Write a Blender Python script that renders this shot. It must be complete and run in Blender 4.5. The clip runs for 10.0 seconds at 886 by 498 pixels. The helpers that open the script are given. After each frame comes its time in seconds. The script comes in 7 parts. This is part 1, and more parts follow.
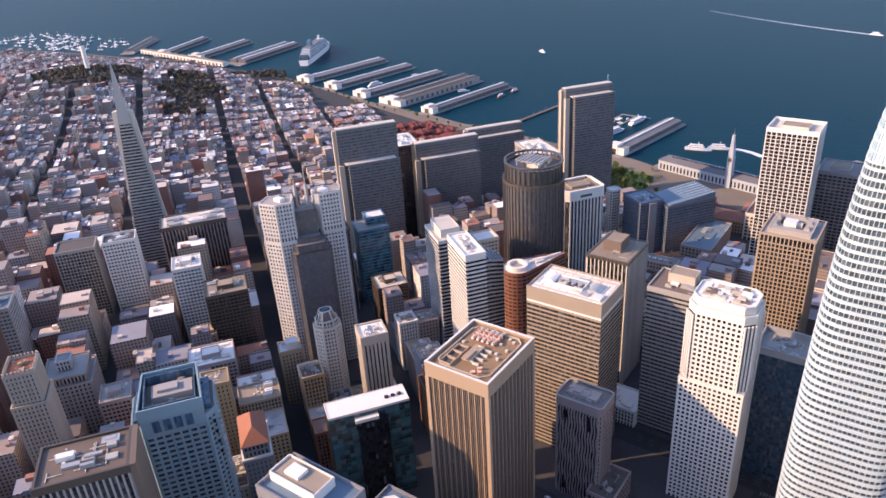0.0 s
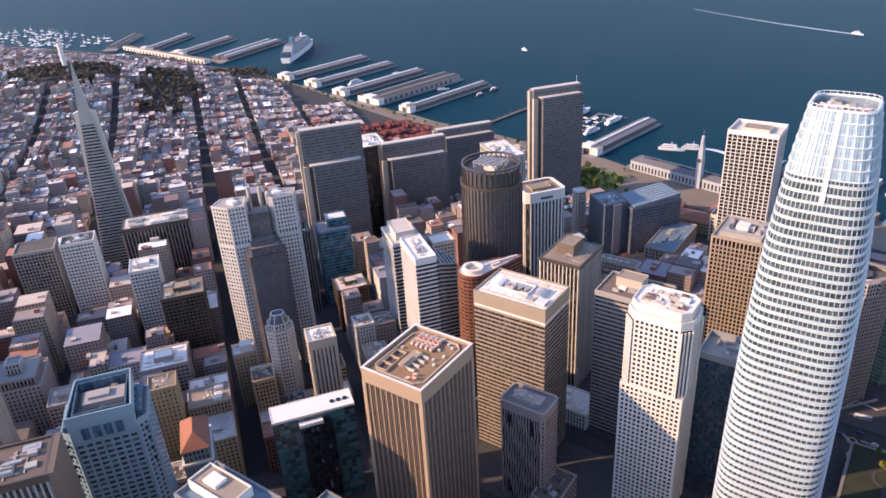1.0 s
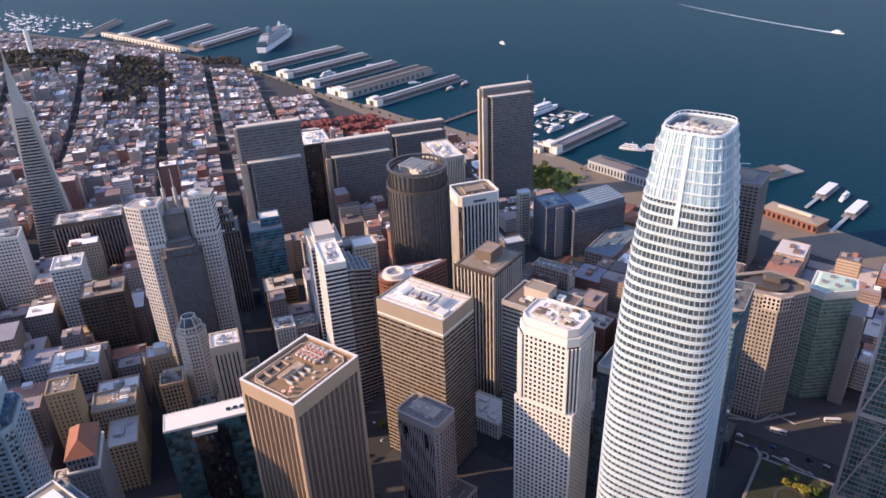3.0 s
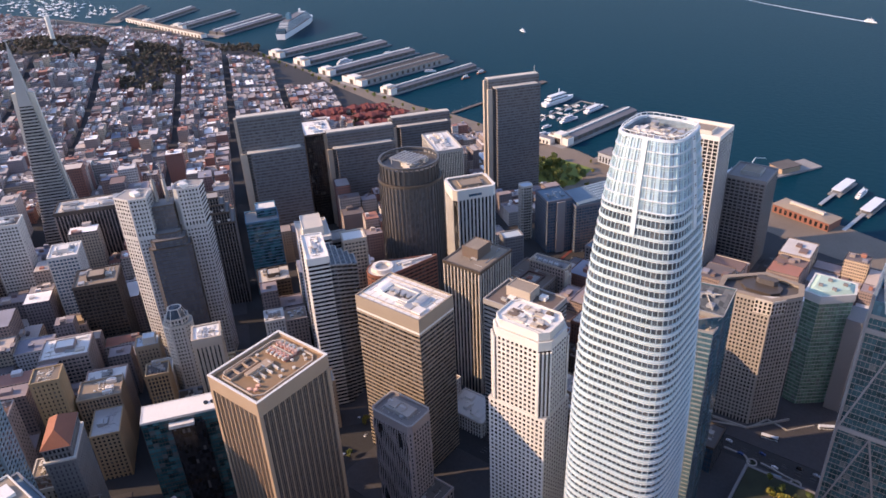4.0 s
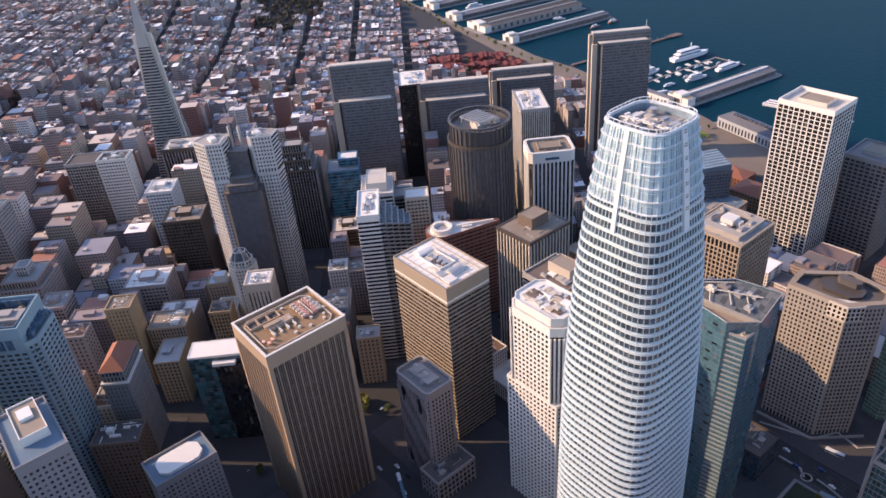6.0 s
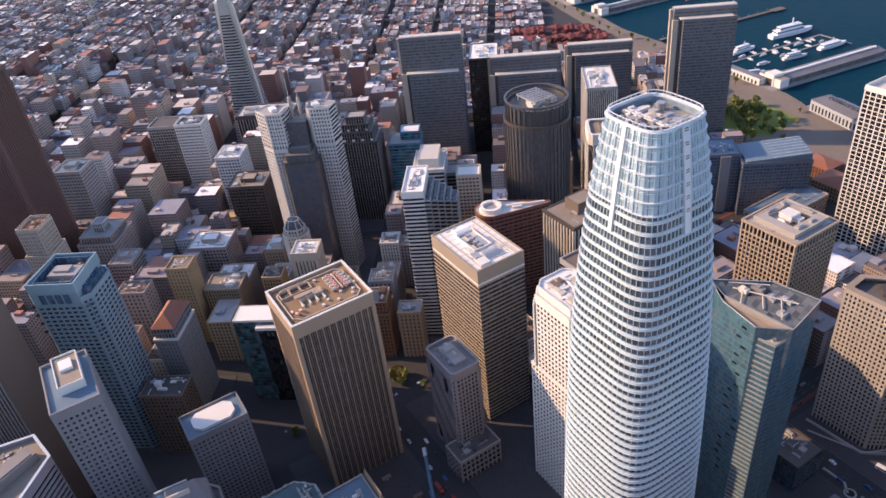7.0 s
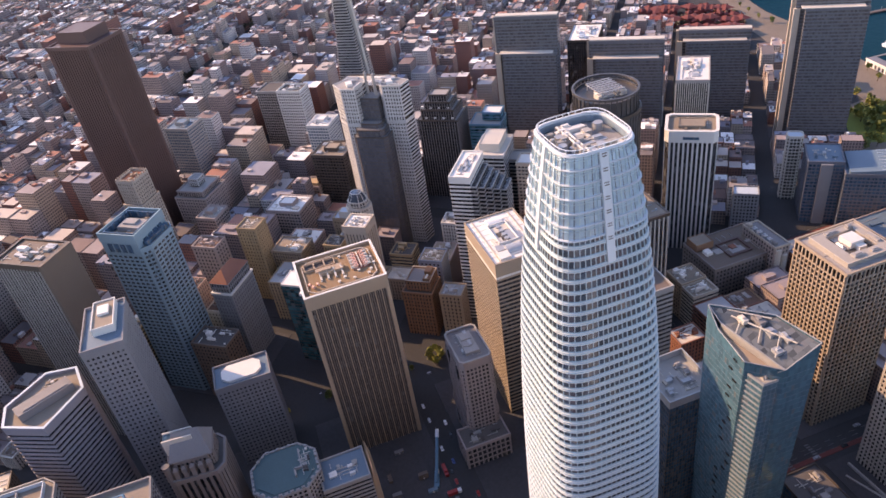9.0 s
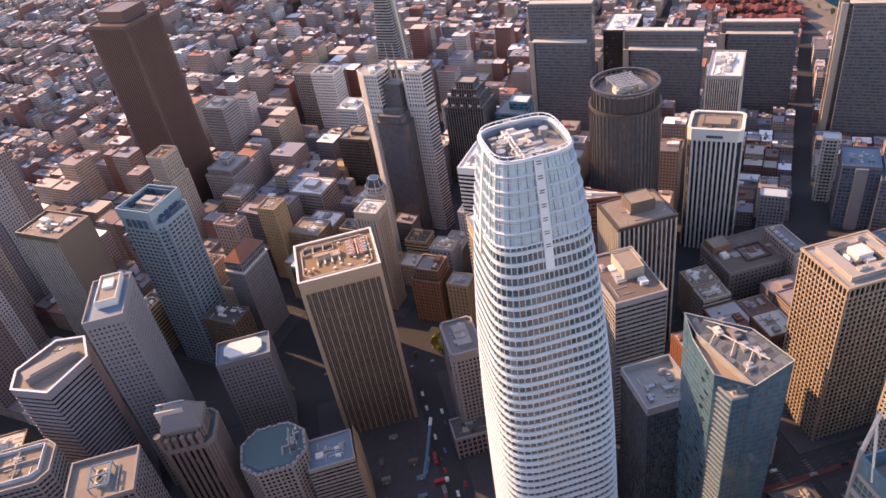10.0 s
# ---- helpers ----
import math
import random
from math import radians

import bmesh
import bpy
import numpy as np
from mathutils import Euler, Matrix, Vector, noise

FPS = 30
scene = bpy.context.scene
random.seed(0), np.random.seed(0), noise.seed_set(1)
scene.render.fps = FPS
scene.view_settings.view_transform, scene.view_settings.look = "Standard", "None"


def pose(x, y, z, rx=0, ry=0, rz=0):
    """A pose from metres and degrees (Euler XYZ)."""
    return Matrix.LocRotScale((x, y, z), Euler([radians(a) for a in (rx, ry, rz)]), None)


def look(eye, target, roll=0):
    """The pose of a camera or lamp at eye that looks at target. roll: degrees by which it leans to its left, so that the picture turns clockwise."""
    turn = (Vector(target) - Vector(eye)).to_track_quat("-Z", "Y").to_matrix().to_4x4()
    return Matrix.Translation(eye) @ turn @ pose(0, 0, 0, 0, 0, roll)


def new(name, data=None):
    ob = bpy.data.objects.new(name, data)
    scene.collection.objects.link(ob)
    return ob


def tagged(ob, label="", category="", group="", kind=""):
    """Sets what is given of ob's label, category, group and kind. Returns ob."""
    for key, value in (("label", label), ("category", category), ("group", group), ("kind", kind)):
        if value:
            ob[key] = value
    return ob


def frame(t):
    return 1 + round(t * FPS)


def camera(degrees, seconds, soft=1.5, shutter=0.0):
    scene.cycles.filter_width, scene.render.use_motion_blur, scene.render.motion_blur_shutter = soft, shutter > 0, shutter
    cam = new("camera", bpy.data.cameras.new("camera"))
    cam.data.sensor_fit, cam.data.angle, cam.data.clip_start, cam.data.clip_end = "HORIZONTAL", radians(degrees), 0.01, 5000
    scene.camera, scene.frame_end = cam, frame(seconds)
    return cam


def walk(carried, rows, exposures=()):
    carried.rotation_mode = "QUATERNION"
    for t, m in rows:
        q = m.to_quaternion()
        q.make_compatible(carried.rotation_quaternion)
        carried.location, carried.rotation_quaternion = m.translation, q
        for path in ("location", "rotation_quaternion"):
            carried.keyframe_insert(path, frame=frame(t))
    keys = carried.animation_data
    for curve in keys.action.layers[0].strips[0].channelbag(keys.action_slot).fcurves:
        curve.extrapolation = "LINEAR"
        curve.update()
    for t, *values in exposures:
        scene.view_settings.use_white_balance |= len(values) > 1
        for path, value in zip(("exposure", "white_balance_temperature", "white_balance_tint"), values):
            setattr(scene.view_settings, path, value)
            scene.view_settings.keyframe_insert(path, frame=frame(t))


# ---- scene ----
cam = camera(63.42, 10.0, soft=1.6)
PATH = [
    (0, (0.21, 1.39, 365.20), (-53.148, 73.244, 320.589), -3.71),
    (0.5, (12.67, 11.28, 366.71), (-40.344, 83.242, 321.877), -3.61),
    (1, (24.79, 21.62, 368.14), (-27.864, 93.664, 322.993), -3.45),
    (1.5, (36.50, 32.43, 369.46), (-15.829, 104.455, 323.926), -3.27),
    (2, (47.81, 43.69, 370.67), (-4.250, 115.701, 324.800), -2.98),
    (2.5, (58.72, 55.41, 371.76), (6.772, 127.320, 325.607), -2.66),
    (3, (69.24, 67.59, 372.76), (16.980, 139.040, 326.247), -2.52),
    (4.5, (98.87, 106.98, 375.39), (41.308, 172.347, 326.261), -3.33),
    (5, (108.23, 121.10, 376.23), (47.719, 182.642, 325.733), -3.82),
    (5.5, (117.39, 135.72, 377.10), (53.734, 192.744, 325.166), -4.32),
    (7, (143.52, 182.69, 379.95), (70.552, 222.099, 324.067), -6.87),
    (7.5, (151.64, 199.39, 380.98), (76.620, 233.700, 324.451), -7.52),
    (8, (159.30, 216.59, 382.00), (82.454, 245.952, 325.136), -8.11),
    (8.5, (166.34, 234.28, 382.95), (87.886, 258.680, 325.942), -8.68),
    (9, (172.55, 252.44, 383.77), (92.914, 272.107, 326.570), -9.25),
    (9.5, (177.66, 271.04, 384.34), (97.356, 286.340, 326.751), -9.69),
    (10, (181.35, 290.03, 384.55), (100.764, 301.102, 326.383), -9.96),
]
EXPOSURES = [(0.0, 1.31, 6950, 27), (5.0, 1.10, 6900, 24), (7.5, 1.17, 7100, 26), (9.0, 1.33, 7700, 30), (10.0, 1.48, 8600, 35)]
walk(cam, [(t, look(eye, target, roll)) for t, eye, target, roll in PATH], EXPOSURES)

# ---- world, sun, exposure ----
SUN_AZ, SUN_EL = 225.0, 26.5     # clockwise from +y, and above the horizon
world = bpy.data.worlds.new("world")
scene.world = world
world.use_nodes = True
wn = world.node_tree.nodes
sky = wn.new("ShaderNodeTexSky")
sky.sky_type = "NISHITA"
sky.sun_disc = False
sky.sun_elevation = radians(SUN_EL)
sky.sun_rotation = radians(SUN_AZ)
sky.air_density, sky.dust_density, sky.ozone_density = 1.0, 0.5, 3.5
wn["Background"].inputs["Strength"].default_value = 0.15
world.node_tree.links.new(sky.outputs[0], wn["Background"].inputs["Color"])
sun_data = bpy.data.lights.new("sun", "SUN")
sun_data.energy, sun_data.angle, sun_data.color = 2.75, radians(0.6), (1.0, 0.75, 0.48)
sun = new("sun", sun_data)
sun_dir = Vector((math.sin(radians(SUN_AZ)) * math.cos(radians(SUN_EL)), math.cos(radians(SUN_AZ)) * math.cos(radians(SUN_EL)), math.sin(radians(SUN_EL))))
sun.matrix_world = look(sun_dir * 3000, (0, 0, 0))


# ---- materials ----
def surface(name, color, rough=0.7, metal=0.0, vary=0.15, scale=0.25, bump=0.0, per="object", spec=0.4, streak=0.0):
    """A weathered surface: colour with large stains and fine grain; per: each object or each island a little different."""
    m = bpy.data.materials.new(name)
    m.use_nodes = True
    n, ln = m.node_tree.nodes, m.node_tree.links
    b = n["Principled BSDF"]
    b.inputs["Roughness"].default_value = rough
    b.inputs["Metallic"].default_value = metal
    b.inputs["Specular IOR Level"].default_value = spec
    tc = n.new("ShaderNodeTexCoord")
    big = n.new("ShaderNodeTexNoise")
    big.inputs["Scale"].default_value = scale * 0.2
    big.inputs["Detail"].default_value = 4
    fine = n.new("ShaderNodeTexNoise")
    fine.inputs["Scale"].default_value = scale * 6
    fine.inputs["Detail"].default_value = 3
    mapping = n.new("ShaderNodeMapping")
    mapping.inputs["Scale"].default_value = (1, 1, 1 - 0.9 * streak)
    ln.new(tc.outputs["Object"], mapping.inputs["Vector"])
    ln.new(mapping.outputs[0], big.inputs["Vector"])
    ln.new(tc.outputs["Object"], fine.inputs["Vector"])
    add = n.new("ShaderNodeMath")
    add.operation = "ADD"
    ln.new(big.outputs["Fac"], add.inputs[0])
    ln.new(fine.outputs["Fac"], add.inputs[1])
    if per == "island":
        rnd = n.new("ShaderNodeNewGeometry").outputs["Random Per Island"]
    else:
        rnd = n.new("ShaderNodeObjectInfo").outputs["Random"]
    add2 = n.new("ShaderNodeMath")
    add2.operation = "MULTIPLY_ADD"
    add2.inputs[1].default_value = 0.6
    ln.new(rnd, add2.inputs[0])
    ln.new(add.outputs[0], add2.inputs[2])
    rng = n.new("ShaderNodeMapRange")
    rng.inputs["From Min"].default_value, rng.inputs["From Max"].default_value = 0.7, 1.9
    rng.inputs["To Min"].default_value, rng.inputs["To Max"].default_value = 1 - vary, 1 + vary
    ln.new(add2.outputs[0], rng.inputs["Value"])
    mul = n.new("ShaderNodeVectorMath")
    mul.operation = "SCALE"
    mul.inputs[0].default_value = color
    ln.new(rng.outputs[0], mul.inputs["Scale"])
    ln.new(mul.outputs[0], b.inputs["Base Color"])
    if bump:
        bp = n.new("ShaderNodeBump")
        bp.inputs["Strength"].default_value = bump
        bp.inputs["Distance"].default_value = 0.2
        ln.new(fine.outputs["Fac"], bp.inputs["Height"])
        ln.new(bp.outputs[0], b.inputs["Normal"])
    return m


def palette(name, colors, rough=0.85, per="island", scale=0.3):
    """One material whose colour is drawn from a short list for each island, with grain."""
    m = surface(name, (1, 1, 1), rough, vary=0.22, scale=scale, per=per)
    n, ln = m.node_tree.nodes, m.node_tree.links
    ramp = n.new("ShaderNodeValToRGB")
    ramp.color_ramp.interpolation = "CONSTANT"
    e = ramp.color_ramp.elements
    while len(e) < len(colors):
        e.new(0.5)
    for i, c in enumerate(colors):
        e[i].position = i / len(colors)
        e[i].color = (*c, 1)
    src = n.new("ShaderNodeNewGeometry").outputs["Random Per Island"] if per == "island" else n.new("ShaderNodeObjectInfo").outputs["Random"]
    ln.new(src, ramp.inputs[0])
    scl = [x for x in n if x.bl_idname == "ShaderNodeVectorMath"][0]
    ln.new(ramp.outputs[0], scl.inputs[0])
    return m


def glazing(name, color, rough=0.12, cell=(1.6, 3.3), vary=0.6, metal=0.0, spec=0.5, blinds=0.12):
    """Window glass over dark rooms: each pane a little different, some with pale blinds."""
    m = bpy.data.materials.new(name)
    m.use_nodes = True
    n, ln = m.node_tree.nodes, m.node_tree.links
    b = n["Principled BSDF"]
    b.inputs["Roughness"].default_value = rough
    b.inputs["Metallic"].default_value = metal
    b.inputs["Specular IOR Level"].default_value = spec
    tc = n.new("ShaderNodeTexCoord")
    snap = n.new("ShaderNodeVectorMath")
    snap.operation = "SNAP"
    snap.inputs[1].default_value = (cell[0], cell[0], cell[1])
    ln.new(tc.outputs["Object"], snap.inputs[0])
    wh = n.new("ShaderNodeTexWhiteNoise")
    wh.noise_dimensions = "3D"
    ln.new(snap.outputs[0], wh.inputs["Vector"])
    rng = n.new("ShaderNodeMapRange")
    rng.inputs["To Min"].default_value, rng.inputs["To Max"].default_value = 1 - vary, 1 + vary
    ln.new(wh.outputs["Value"], rng.inputs["Value"])
    mul = n.new("ShaderNodeVectorMath")
    mul.operation = "SCALE"
    mul.inputs[0].default_value = color
    ln.new(rng.outputs[0], mul.inputs["Scale"])
    gt = n.new("ShaderNodeMath")
    gt.operation = "GREATER_THAN"
    gt.inputs[1].default_value = 1 - blinds
    ln.new(wh.outputs["Value"], gt.inputs[0])
    mix = n.new("ShaderNodeMix")
    mix.data_type = "RGBA"
    ln.new(gt.outputs[0], mix.inputs[0])
    ln.new(mul.outputs[0], mix.inputs[6])
    mix.inputs[7].default_value = (*[0.35 * c + 0.11 for c in color], 1)
    ln.new(mix.outputs[2], b.inputs["Base Color"])
    wave = n.new("ShaderNodeTexNoise")
    wave.inputs["Scale"].default_value = 0.35
    ln.new(tc.outputs["Object"], wave.inputs["Vector"])
    bp = n.new("ShaderNodeBump")
    bp.inputs["Strength"].default_value = 0.05
    ln.new(wave.outputs["Fac"], bp.inputs["Height"])
    ln.new(bp.outputs[0], b.inputs["Normal"])
    return m


TAN = surface("tan granite", (0.38, 0.275, 0.185), 0.7)
BEIGE = surface("beige precast", (0.45, 0.38, 0.305), 0.75)
CREAM = surface("cream stone", (0.58, 0.525, 0.45), 0.75)
WHITE = surface("white precast", (0.66, 0.63, 0.58), 0.65, vary=0.08)
PEARL = surface("white enamelled metal", (0.60, 0.64, 0.66), 0.35, vary=0.05)
GREY = surface("grey precast", (0.33, 0.31, 0.29), 0.75)
BROWN = surface("brown granite", (0.15, 0.11, 0.085), 0.6)
BRONZE = surface("bronze metal", (0.105, 0.085, 0.07), 0.45, metal=0.3)
MAROON = surface("dark red granite", (0.12, 0.07, 0.062), 0.5)
PALE = surface("pale blue white panel", (0.46, 0.54, 0.60), 0.5, vary=0.07)
ROSE = surface("rose grey granite", (0.36, 0.29, 0.26), 0.7)
BRICK = surface("red brick", (0.26, 0.11, 0.075), 0.85)
ORANGE = surface("rust red panel", (0.25, 0.105, 0.075), 0.7)
CONCRETE = surface("concrete", (0.36, 0.34, 0.31), 0.85)
GRAVEL = surface("roof gravel", (0.27, 0.22, 0.17), 0.95, vary=0.3, scale=0.5)
WHITEROOF = surface("white roof membrane", (0.74, 0.71, 0.66), 0.7, vary=0.15)
DARKROOF = surface("dark roof felt", (0.10, 0.09, 0.085), 0.9, vary=0.3)
TILE = surface("red clay roof tile", (0.30, 0.12, 0.075), 0.8, vary=0.3)
MINT = surface("pale green roof", (0.45, 0.60, 0.50), 0.7)
PINK = surface("pink painted metal", (0.62, 0.36, 0.28), 0.6)
STEEL = surface("galvanised steel", (0.42, 0.42, 0.42), 0.45, metal=0.4)
GLASS = glazing("dark window glass", (0.042, 0.042, 0.046))
BLUEGLASS = glazing("blue window glass", (0.05, 0.10, 0.15), 0.08, vary=0.4)
TEAL = glazing("teal window glass", (0.04, 0.13, 0.15), 0.08, cell=(3.2, 3.4), vary=0.8)
SKYGLASS = glazing("reflective blue grey glass", (0.085, 0.11, 0.135), 0.08, cell=(2.4, 4.1), vary=0.4, metal=0.25, spec=0.8, blinds=0.08)
SLATE = surface("dark grey precast", (0.215, 0.20, 0.195), 0.7)
BLACKGLASS = glazing("black glass", (0.022, 0.022, 0.025), 0.1, blinds=0.03)
ASPHALT = surface("asphalt", (0.042, 0.041, 0.042), 0.9, vary=0.25, scale=0.1)
# concrete kept near black: the shade of the street canyons is in its colour
PAVING = surface("shade-darkened pavement concrete", (0.058, 0.055, 0.057), 0.9, vary=0.35, scale=0.08)


# ---- mesh helpers ----
class Shape:
    """Collects boxes and prisms into one mesh."""

    def __init__(self):
        self.v, self.f = [], []

    def prism(self, poly, z0, z1, top=True, bottom=False, side=True, scale_top=1.0):
        k, n = len(self.v), len(poly)
        self.v += [(x, y, z0) for x, y in poly]
        self.v += [(x * scale_top, y * scale_top, z1) for x, y in poly]
        if side:
            self.f += [(k + i, k + (i + 1) % n, k + n + (i + 1) % n, k + n + i) for i in range(n)]
        if top:
            self.f.append(tuple(k + n + i for i in range(n)))
        if bottom:
            self.f.append(tuple(k + n - 1 - i for i in range(n)))
        return self

    def box(self, x0, x1, y0, y1, z0, z1, bottom=True):
        return self.prism([(x0, y0), (x1, y0), (x1, y1), (x0, y1)], z0, z1, True, bottom)

    def ring(self, outer, inner, z0, z1):
        k, n = len(self.v), len(outer)
        self.v += [(x, y, z0) for x, y in outer] + [(x, y, z1) for x, y in outer] + [(x, y, z1) for x, y in inner] + [(x, y, z0) for x, y in inner]
        for i in range(n):
            j = (i + 1) % n
            for a in range(4):
                c = (a + 1) % 4
                self.f.append((k + a * n + i, k + a * n + j, k + c * n + j, k + c * n + i))
        return self

    def hip(self, x0, x1, y0, y1, z0, z1, cut=0.5):
        """A hipped roof whose ridge runs along the longer side."""
        k = len(self.v)
        w, d = x1 - x0, y1 - y0
        if w > d:
            a, c = (x0 + d * cut, (y0 + y1) / 2, z1), (x1 - d * cut, (y0 + y1) / 2, z1)
        else:
            a, c = ((x0 + x1) / 2, y0 + w * cut, z1), ((x0 + x1) / 2, y1 - w * cut, z1)
        self.v += [(x0, y0, z0), (x1, y0, z0), (x1, y1, z0), (x0, y1, z0), a, c]
        if w > d:
            self.f += [(k, k + 1, k + 5, k + 4), (k + 1, k + 2, k + 5), (k + 2, k + 3, k + 4, k + 5), (k + 3, k, k + 4)]
        else:
            self.f += [(k, k + 1, k + 4), (k + 1, k + 2, k + 5, k + 4), (k + 2, k + 3, k + 5), (k + 3, k, k + 4, k + 5)]
        return self

    def tube(self, p, q, r, n=6):
        p, q = Vector(p), Vector(q)
        d = (q - p).normalized()
        u = d.orthogonal().normalized()
        w = d.cross(u)
        k = len(self.v)
        for c in (p, q):
            for i in range(n):
                a = 2 * math.pi * i / n
                self.v.append(tuple(c + r * (math.cos(a) * u + math.sin(a) * w)))
        self.f += [(k + i, k + (i + 1) % n, k + n + (i + 1) % n, k + n + i) for i in range(n)]
        self.f += [tuple(k + n + i for i in range(n)), tuple(k + n - 1 - i for i in range(n))]
        return self

    def place(self, m, first=0):
        self.v[first:] = [tuple(m @ Vector(p)) for p in self.v[first:]]
        return self

    def mesh(self, name, *mats):
        me = bpy.data.meshes.new(name)
        me.from_pydata(self.v, [], self.f)
        for m in mats:
            me.materials.append(m)
        return me


def part(name, shape, material, parent, label="", at=(0, 0, 0), turn=0.0):
    me = shape if isinstance(shape, bpy.types.Mesh) else shape.mesh(name, material)
    ob = new(name, me)
    ob.parent = parent
    ob.location = at
    ob.rotation_euler = (0, 0, turn)
    return tagged(ob, label=label) if label else ob


def root(name, label, category, x, y, z=0.0, rot=0.0, group=""):
    e = new(name)
    e.empty_display_size = 5
    e.matrix_basis = pose(x, y, z, 0, 0, rot)
    return tagged(e, label, category, group)


def rect(w, d):
    return [(-w / 2, -d / 2), (w / 2, -d / 2), (w / 2, d / 2), (-w / 2, d / 2)]


def chamfered(w, d, c):
    a, b = w / 2, d / 2
    return [(-a + c, -b), (a - c, -b), (a, -b + c), (a, b - c), (a - c, b), (-a + c, b), (-a, b - c), (-a, -b + c)]


def round_poly(r, n):
    return [(r * math.cos(2 * math.pi * i / n), r * math.sin(2 * math.pi * i / n)) for i in range(n)]


def grown(poly, out):
    """The outline moved outwards."""
    n, res = len(poly), []
    for i in range(n):
        p, q, r = Vector(poly[i - 1]), Vector(poly[i]), Vector(poly[(i + 1) % n])
        a, b = (q - p).normalized(), (r - q).normalized()
        na, nb = Vector((a.y, -a.x)), Vector((b.y, -b.x))
        k = (na + nb)
        k = k / max(0.25, k.dot(na))
        res.append((q.x + out * k.x, q.y + out * k.y))
    return res


def moved(poly, dx, dy):
    return [(x + dx, y + dy) for x, y in poly]


FOOT = []     # outlines of what is already built on


def facade(e, poly, z0, z1, floor=3.3, band=1.2, out=0.3, bay=3.0, pier=0.8, proud=0.35, wall=None, glass=None, crown=3.0, base=5.0,
           roof=None, parapet=1.1, single=True, pier_wall=None, edges=None, corner=0.0, crown_wall=None):
    """A storeyed volume: glazed core, a band ring at each floor, piers up each face, a crown, a parapet and a roof."""
    FOOT.append([(e.matrix_basis @ Vector((x, y, 0))).to_2d() for x, y in poly])
    wall, glass, roof = wall or CREAM, glass or GLASS, roof or GRAVEL
    pier_wall, crown_wall = pier_wall or wall, crown_wall or wall
    part("glazing", Shape().prism(poly, z0, z1 - crown, top=False), glass, e)
    top = grown(poly, max(out, proud) + 0.02)
    inner = grown(poly, -0.5)
    part("crown", Shape().ring(top, inner, z1 - crown, z1), crown_wall, e)
    part("roof", Shape().prism(grown(poly, -0.45), z1 - parapet - 0.4, z1 - parapet), roof, e)
    if base > 0:
        part("plinth", Shape().ring(grown(poly, max(out, proud) + 0.05), inner, z0, z0 + 1.2), crown_wall, e)
    levels = []
    z = z1 - crown - floor
    while z > z0 + base * 0.6:
        levels.append(z)
        z -= floor
    if band > 0:
        if single:
            me = Shape().ring(grown(poly, out), grown(poly, -0.25), 0, band).mesh("floor_band", wall)
            for z in levels:
                part("floor_band", me, None, e, at=(0, 0, z))
        else:
            s = Shape()
            o, i = grown(poly, out), grown(poly, -0.25)
            for z in levels:
                s.ring(o, i, z, z + band)
            tagged(part("banding", s, wall, e), kind="stuff")
    if pier > 0:
        s = Shape()
        for k in range(len(poly)):
            if edges is not None and k not in edges:
                continue
            p, q = Vector(poly[k]), Vector(poly[(k + 1) % len(poly)])
            length = (q - p).length
            if length < pier * 1.5:
                continue
            n = max(1, round(length / bay))
            ang = math.atan2((q - p).y, (q - p).x)
            me = Shape().box(-pier / 2, pier / 2, -proud, 0.2, z0, z1 - crown, bottom=False)
            data = me.mesh("pier", pier_wall) if single else None
            for i in range(n + 1):
                c = p.lerp(q, (pier / 2 + (length - pier) * i / n) / length)
                if single:
                    part("pier", data, None, e, at=(c.x, c.y, 0), turn=ang)
                else:
                    first = len(s.v)
                    s.box(-pier / 2, pier / 2, -proud, 0.2, z0, z1 - crown, bottom=False)
                    s.place(Matrix.Translation((c.x, c.y, 0)) @ Matrix.Rotation(ang, 4, "Z"), first)
        if not single and s.v:
            tagged(part("pier_facing", s, pier_wall, e), kind="stuff")


